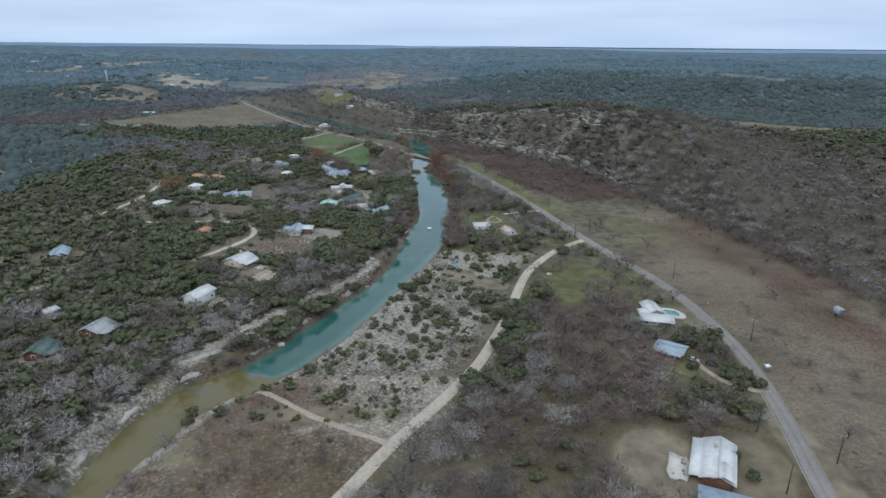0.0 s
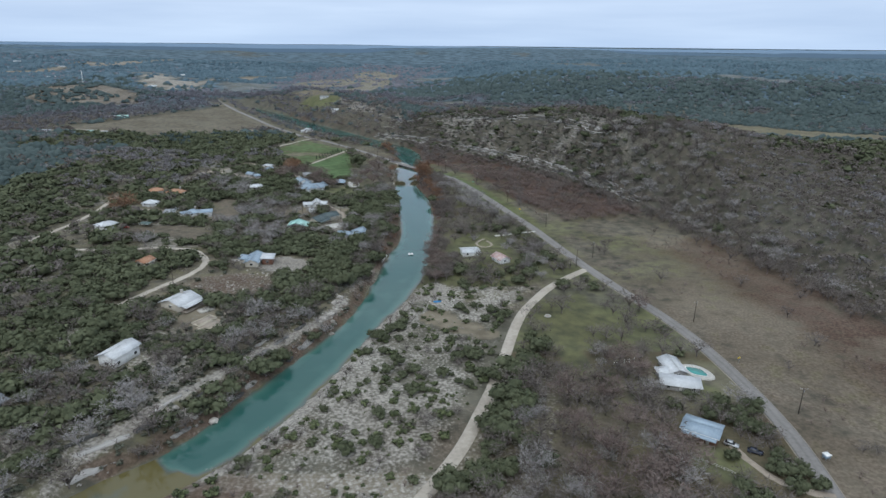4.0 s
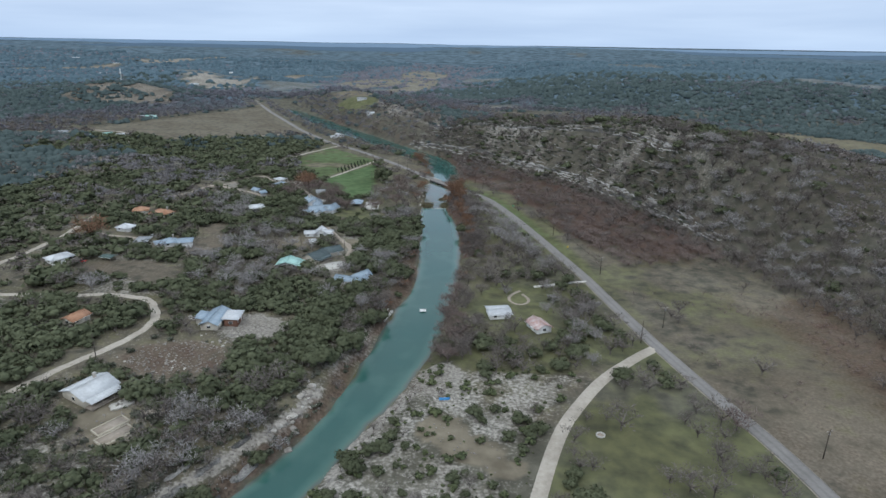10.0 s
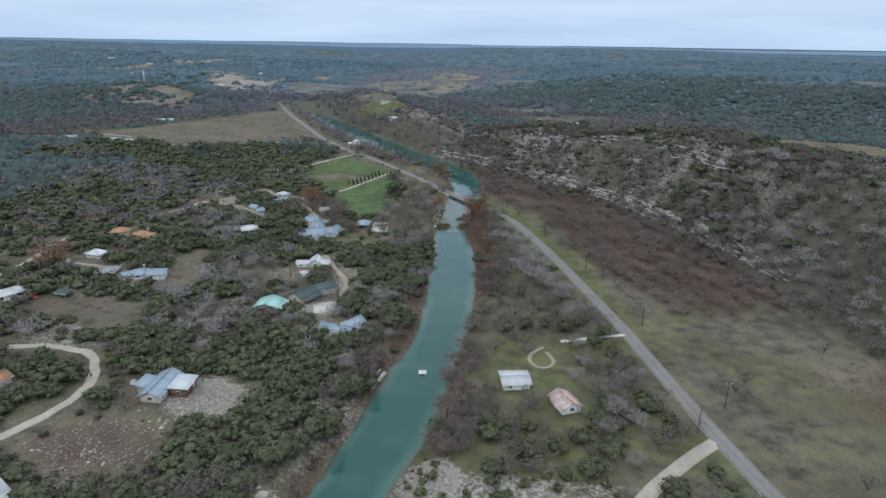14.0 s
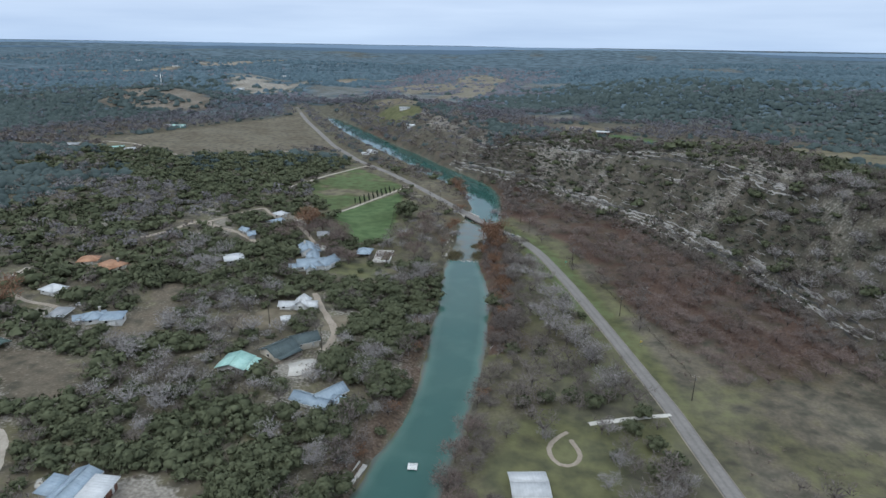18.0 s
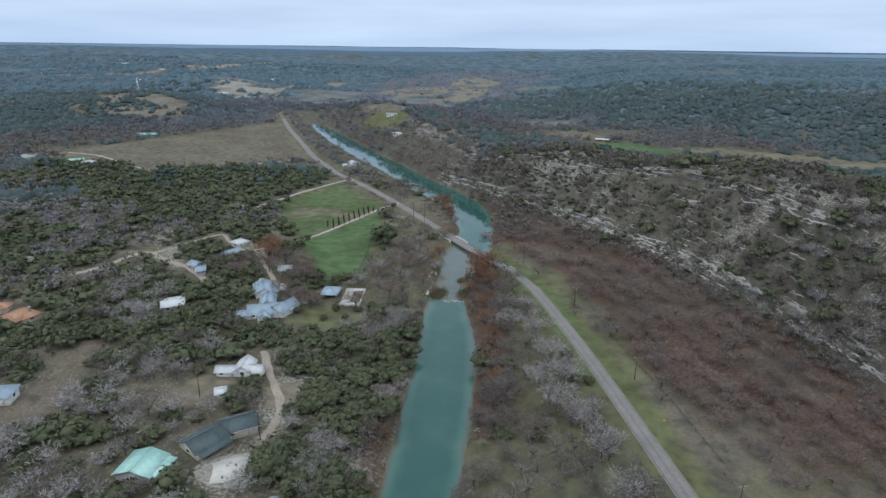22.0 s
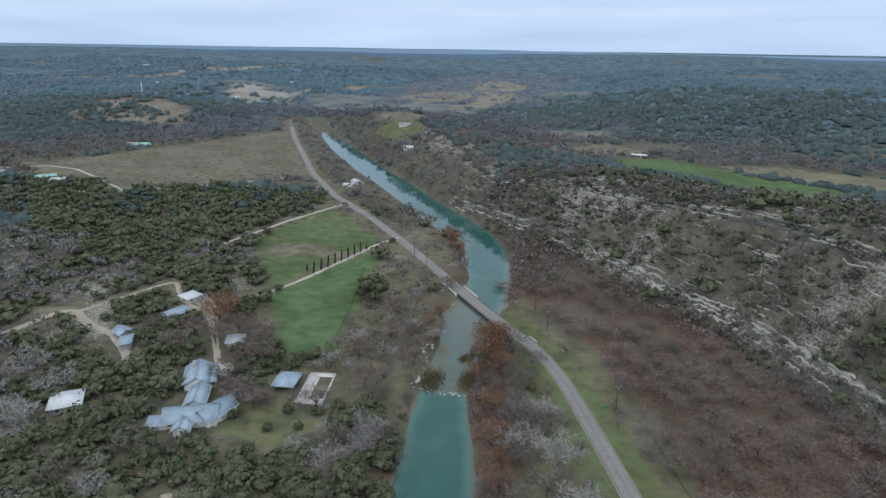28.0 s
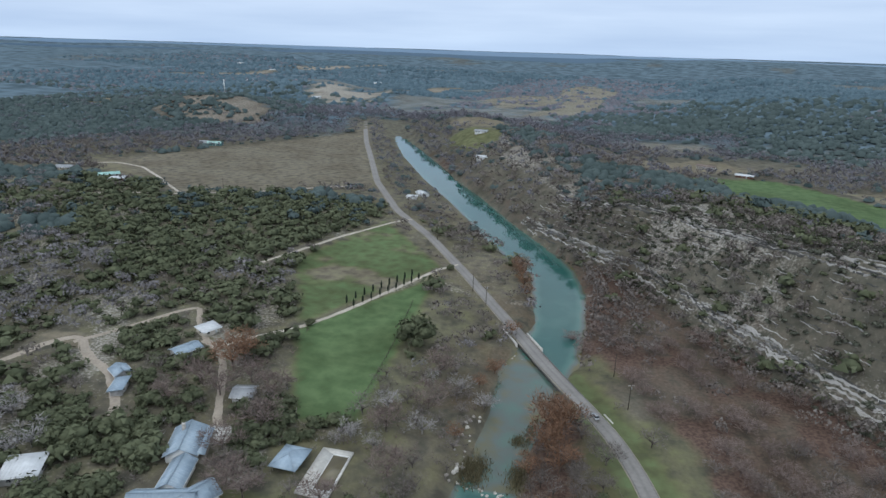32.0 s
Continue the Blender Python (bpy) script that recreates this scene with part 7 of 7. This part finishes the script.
root = thing("deer_feeder", "pale blue feeder box standing in the meadow", "feeder", 124.8, 206, None, 12)
for sx in (-0.6, 0.6):
    for sy in (-0.6, 0.6):
        Solid().box(sx - 0.05, sx + 0.05, sy - 0.05, sy + 0.05, -0.3, 0.8).put("leg", M_STEEL, root)
Solid().box(-0.8, 0.8, -0.8, 0.8, 0.8, 1.9).put("box", M_BLUEBOX, root)
Solid().prism([(-1, -1, 1.9), (1, -1, 1.9), (1, 1, 1.9), (-1, 1, 1.9)], (0, 0, 0.12)).put("lid", M_TRIM, root)

root = thing("gas_tank", "white domestic gas tank on short legs", "tank", -125.3, 562.8, None, 70)
Solid().tube((-1.3, 0, 0.85), (1.3, 0, 0.85), 0.55, 0.55, 12).put("tank", M_TRIM, root)
for sx in (-1, 1):
    Solid().tube((sx * 1.3, 0, 0.85), (sx * 1.62, 0, 0.85), 0.55, 0.22, 12).put("end_cap", M_TRIM, root)
    Solid().box(sx * 0.9 - 0.1, sx * 0.9 + 0.1, -0.4, 0.4, -0.3, 0.45).put("leg", M_STEEL, root)

root = thing("radio_mast", "pale lattice mast on the far wooded hill", "mast", -713, 1325)
for k in range(3):
    a = 2.094 * k
    Solid().tube((1.6 * math.cos(a), 1.6 * math.sin(a), -1), (0.5 * math.cos(a), 0.5 * math.sin(a), 26), 0.25, 0.18, 5).put("leg", M_TRIM, root)
for z in (5, 11, 17, 23):
    Solid().tube((0, 0, z), (0, 0, z + 0.5), 1.6 - z * 0.04, 1.6 - z * 0.04, 3).put("brace", M_TRIM, root)

root = thing("brush_pile", "dark heap of cut brush and stones in the meadow", "brush pile", 144, 515, None, -30)
heap, r_ = Solid(), random.Random(4)
for k in range(160):
    a, q = r_.uniform(0, 6.283), r_.random() ** 0.5
    x, y = 8 * q * math.cos(a), 3.2 * q * math.sin(a)
    z = 1.5 * (1 - q)
    d = Vector((r_.uniform(-1, 1), r_.uniform(-1, 1), r_.uniform(-0.2, 0.5)))
    heap.tube((x, y, z), tuple(Vector((x, y, z)) + d * 1.4), 0.14, 0.05, 4)
heap.put("branches", M_BARK, root)
Solid().prism([(7 * math.cos(a), 2.7 * math.sin(a), -0.3) for a in np.linspace(0, 6.283, 13)[:-1]], (0, 0, 0.9)).put("core", M_BARK, root)

# ---------------------------------------------------------------- special trees
def grown(which, spots):
    single_trees(which, np.array([(x, y, ground_at(x, y) - 0.1) for x, y, *_ in spots]), np.array([(s, h) for *_, s, h in spots]))


grown(0, [(-74, 660, 10.5, 11.0), (-92, 752, 3.0, 3.2), (-124, 656, 2.6, 3.0), (-128, 632, 4, 4.4), (-124, 622, 4.2, 5), (104, 232, 4.2, 5), (107, 226, 4, 4.6), (108, 219, 4, 4.6),
          (98, 226, 3.6, 4), (96, 205, 3, 3.4), (110, 205, 3.4, 3.6), (113, 199, 3.6, 4), (116, 193, 3.2, 3.4), (96, 186, 4, 4.4), (101, 181, 4.4, 4.8), (90, 186, 3.4, 4),
          (106, 177, 3.6, 4), (89, 143, 2.2, 3.4), (88, 152, 2, 3), (96, 238, 3.2, 3.6), (88, 232, 3.4, 3.8), (-84, 171, 2.6, 2.6), (-85, 178, 2.6, 2.6), (-74, 174, 2.6, 2.6), (-70, 556, 2.4, 3),
          (-63, 549, 2.2, 2.6), (-72, 545, 2.4, 2.6), (-86, 548, 2.4, 2.6)])
grown(3, [(-11, 626, 5.2, 8.5), (-6, 618, 5.8, 10), (-8, 609, 5.4, 9), (-3, 602, 4.6, 7.5), (-12, 600, 3.4, 4.5), (-3, 578, 3.6, 5), (2, 558, 4.0, 5.5), (5, 548, 3.2, 4), (6, 536, 3.8, 5),
          (8, 522, 3.6, 4.6), (9, 508, 3.2, 4.2), (-38, 655, 3.0, 4), (-40, 690, 3.2, 4), (-52, 760, 4.6, 6), (-48, 748, 4, 5), (-56, 772, 4.6, 6), (-44, 738, 3.4, 4), (-24, 470, 2.4, 2.6),
          (-23, 440, 2.4, 2.4), (-22, 425, 2.2, 2.4), (-26, 400, 2.2, 2.4), (-40, 640, 2.6, 3.2), (-38, 606, 2.6, 3.2), (7, 440, 2.4, 3), (-128, 609, 6.6, 8.5), (-128, 616, 5.6, 7.5), (-208, 456, 8, 8)])
grown(2, [(10, 554, 12, 10), (22, 551, 13, 11), (30, 528, 13, 11), (36, 512, 13, 10.5), (33, 494, 12, 10), (41, 484, 12, 10), (46, 470, 12, 10), (26, 508, 11, 9), (16, 572, 11, 10), (52, 452, 11, 9),
          (92, 176, 4.6, 4.6), (102, 171, 4.2, 4.2), (60, 378, 7, 6.5), (66, 372, 6, 6), (56, 366, 6, 5.5), (30, 418, 5, 5), (52, 408, 6, 6), (64, 395, 7, 6.5), (58, 390, 7, 6), (70, 402, 6, 6), (50, 425, 6, 6), (62, 352, 6, 5), (48, 398, 6, 5.5)])
grown(0, [(58, 428, 4.2, 4.4), (64, 420, 4, 4.2), (68, 412, 4.4, 4.6), (62, 406, 3.8, 4), (46, 440, 4.4, 4.6), (38, 444, 3.8, 4), (30, 440, 4.2, 4.4), (52, 446, 4, 4.4), (57, 383, 3.6, 4),
          (53, 370, 4, 4.2), (47, 362, 4.2, 4), (40, 356, 3.8, 3.6), (70, 388, 3.6, 4), (22, 436, 3.6, 3.8), (55, 356, 4.0, 4.2), (30, 352, 3.6, 3.4), (62, 437, 4.2, 4.4)])
grown(4, [(3, 390, 8, 9), (4, 372, 9, 9), (7, 360, 9, 8), (6, 348, 8, 8), (3, 405, 8, 9), (8, 382, 8, 8), (10, 368, 9, 8), (5, 418, 8, 8),
          (-60, 600, 11, 10), (-52, 618, 12, 11), (-56, 640, 12, 12), (-50, 580, 11, 10), (-62, 562, 10, 9), (-82, 555, 11, 9), (-100, 569, 11, 10), (-90, 558, 11, 9), (-120, 592, 11, 10), (-131, 595, 11, 10), (-133, 582, 10, 9), (-116, 604, 11, 10), (-104, 600, 12, 10), (-96, 584, 11, 10)])
grown(0, [(24, 209, 4.4, 4.2), (36, 227, 4.7, 4.5), (18, 196, 5.0, 4.8), (39, 203, 5.3, 4.2), (23, 221, 4.4, 4.5), (28, 199, 4.7, 4.8), (36, 211, 5.0, 4.2), (21, 267, 5.3, 4.5), (28, 251, 4.4, 4.8)])
grown(0, [(102, 231, 3.8, 3.8), (105, 223, 4.1, 4.1), (111, 217, 4.4, 4.4), (108, 200, 4.7, 3.8), (108, 192, 3.8, 4.1), (93, 191, 4.1, 4.4), (95, 183, 4.4, 3.8), (100, 179, 4.7, 4.1), (84, 181, 3.8, 4.4), (103, 175, 4.1, 3.8), (77, 174, 4.4, 4.1), (115, 232, 4.7, 4.4)])
grown(4, [(69, 221, 10.0, 9.0), (76, 212, 10.8, 9.6), (59, 206, 11.6, 10.2), (65, 193, 12.4, 9.0), (53, 187, 10.0, 9.6), (51, 217, 10.8, 10.2), (73, 197, 11.6, 9.0), (57, 172, 12.4, 9.6), (49, 196, 10.0, 10.2), (82, 251, 10.8, 9.0), (78, 262, 11.6, 9.6), (69, 182, 12.4, 10.2), (102, 314, 10.0, 9.0), (67, 237, 10.8, 9.6), (53, 237, 11.6, 10.2), (81, 203, 12.4, 9.0)])
# round junipers spread over the stony knoll
knoll_trees = []
krand = random.Random(23)
for k in range(120):
    x, y = krand.uniform(-45, 42), krand.uniform(205, 318)
    d_bank, d_track = -along(BANK_E, np.array([x]), np.array([y]))[0][0], along(GRAVEL, np.array([x]), np.array([y]))[0][0]
    open_soil = any(math.hypot((x - c[0]) / (c[2] + 2), (y - c[1]) / (c[3] + 2)) < 1 for c in CLEARINGS)
    if d_bank > 4 and d_track > 6 and not open_soil and krand.random() < (0.9 if y > 232 else 0.4):
        q = krand.choice((1.5, 1.9, 2.4, 3.0, 3.5))
        knoll_trees.append((x, y, q, q * krand.uniform(0.9, 1.15)))
grown(0, knoll_trees)
# an orchard of leafless trees on the river flat, in rows
orchard = []
orand = random.Random(9)
for i in range(11):
    for j in range(26):
        x, y = 62 + i * 12.5 - (j * 9.5) * 0.42, 455 + j * 9.5 + i * 4.0
        x, y = x + orand.uniform(-2, 2), y + orand.uniform(-2, 2)
        d_road, d_foot = along(ROAD, np.array([x]), np.array([y]))[0][0], along(FOOT, np.array([x]), np.array([y]))[0][0]
        if d_road < -20 and d_foot > 6 and y < 730 and orand.random() < 0.85:
            orchard.append((x, y, orand.uniform(6.5, 10.5), orand.uniform(4.8, 7.0)))
grown(4, orchard)

M_CYPRESS = surface("dark_cypress_foliage", (0.012, 0.018, 0.012), (0.035, 0.05, 0.03), 1.5, 0.9, 0, island=0.4)


def column_cypress(x, y, h):
    root = thing("column_cypress", "slim dark column-shaped cypress beside the drive", "tree", x, y, None, 0, "drive cypresses")
    v, f = crown_template(160, 0, 0.16, 1.0)
    v = v * np.array((0.75, 0.75, h * 0.82)) + np.array((0, 0, 0.4))
    part("crown", v, f, M_CYPRESS, root)
    Solid().tube((0, 0, -0.3), (0, 0, 1.2), 0.1, 0.08, 6).put("trunk", M_BARK, root)


for k in range(9):
    q = k / 8
    for side in (-2.4, 2.4):
        x, y = -117.5 + 14.5 * q + side * 0.95, 681 + 46 * q - side * 0.3
        column_cypress(x, y, 5.2 if side < 0 else 4.6)

# reeds by the weir
reed_v, reed_f = [], []
for cx, cy, rx, ry, count in ((-29, 596, 5.5, 8, 1700), (-13, 599, 5, 8, 1500), (-19, 616, 2.5, 3.5, 300), (-35, 625, 2.0, 26, 700), (-16, 622, 2.0, 10, 400)):
    for _ in range(count):
        x, y = cx + rrand.gauss(0, rx * 0.45), cy + rrand.gauss(0, ry * 0.45)
        o, a, h = len(reed_v), rrand.uniform(0, 6.283), rrand.uniform(0.6, 1.6)
        reed_v += [(x - 0.15 * math.cos(a), y - 0.15 * math.sin(a), 0.0), (x + 0.15 * math.cos(a), y + 0.15 * math.sin(a), 0.0), (x + rrand.uniform(-0.5, 0.5), y + rrand.uniform(-0.5, 0.5), 0.25 + h)]
        reed_f.append((o, o + 1, o + 2))
tagged(link_mesh("reeds", reed_v, reed_f, surface("dry_reeds", (0.085, 0.075, 0.04), (0.20, 0.175, 0.105), 1.0, 0.9, 0, island=0.4)), "dry olive-brown reeds along the rocky weir", "reeds", kind="stuff")
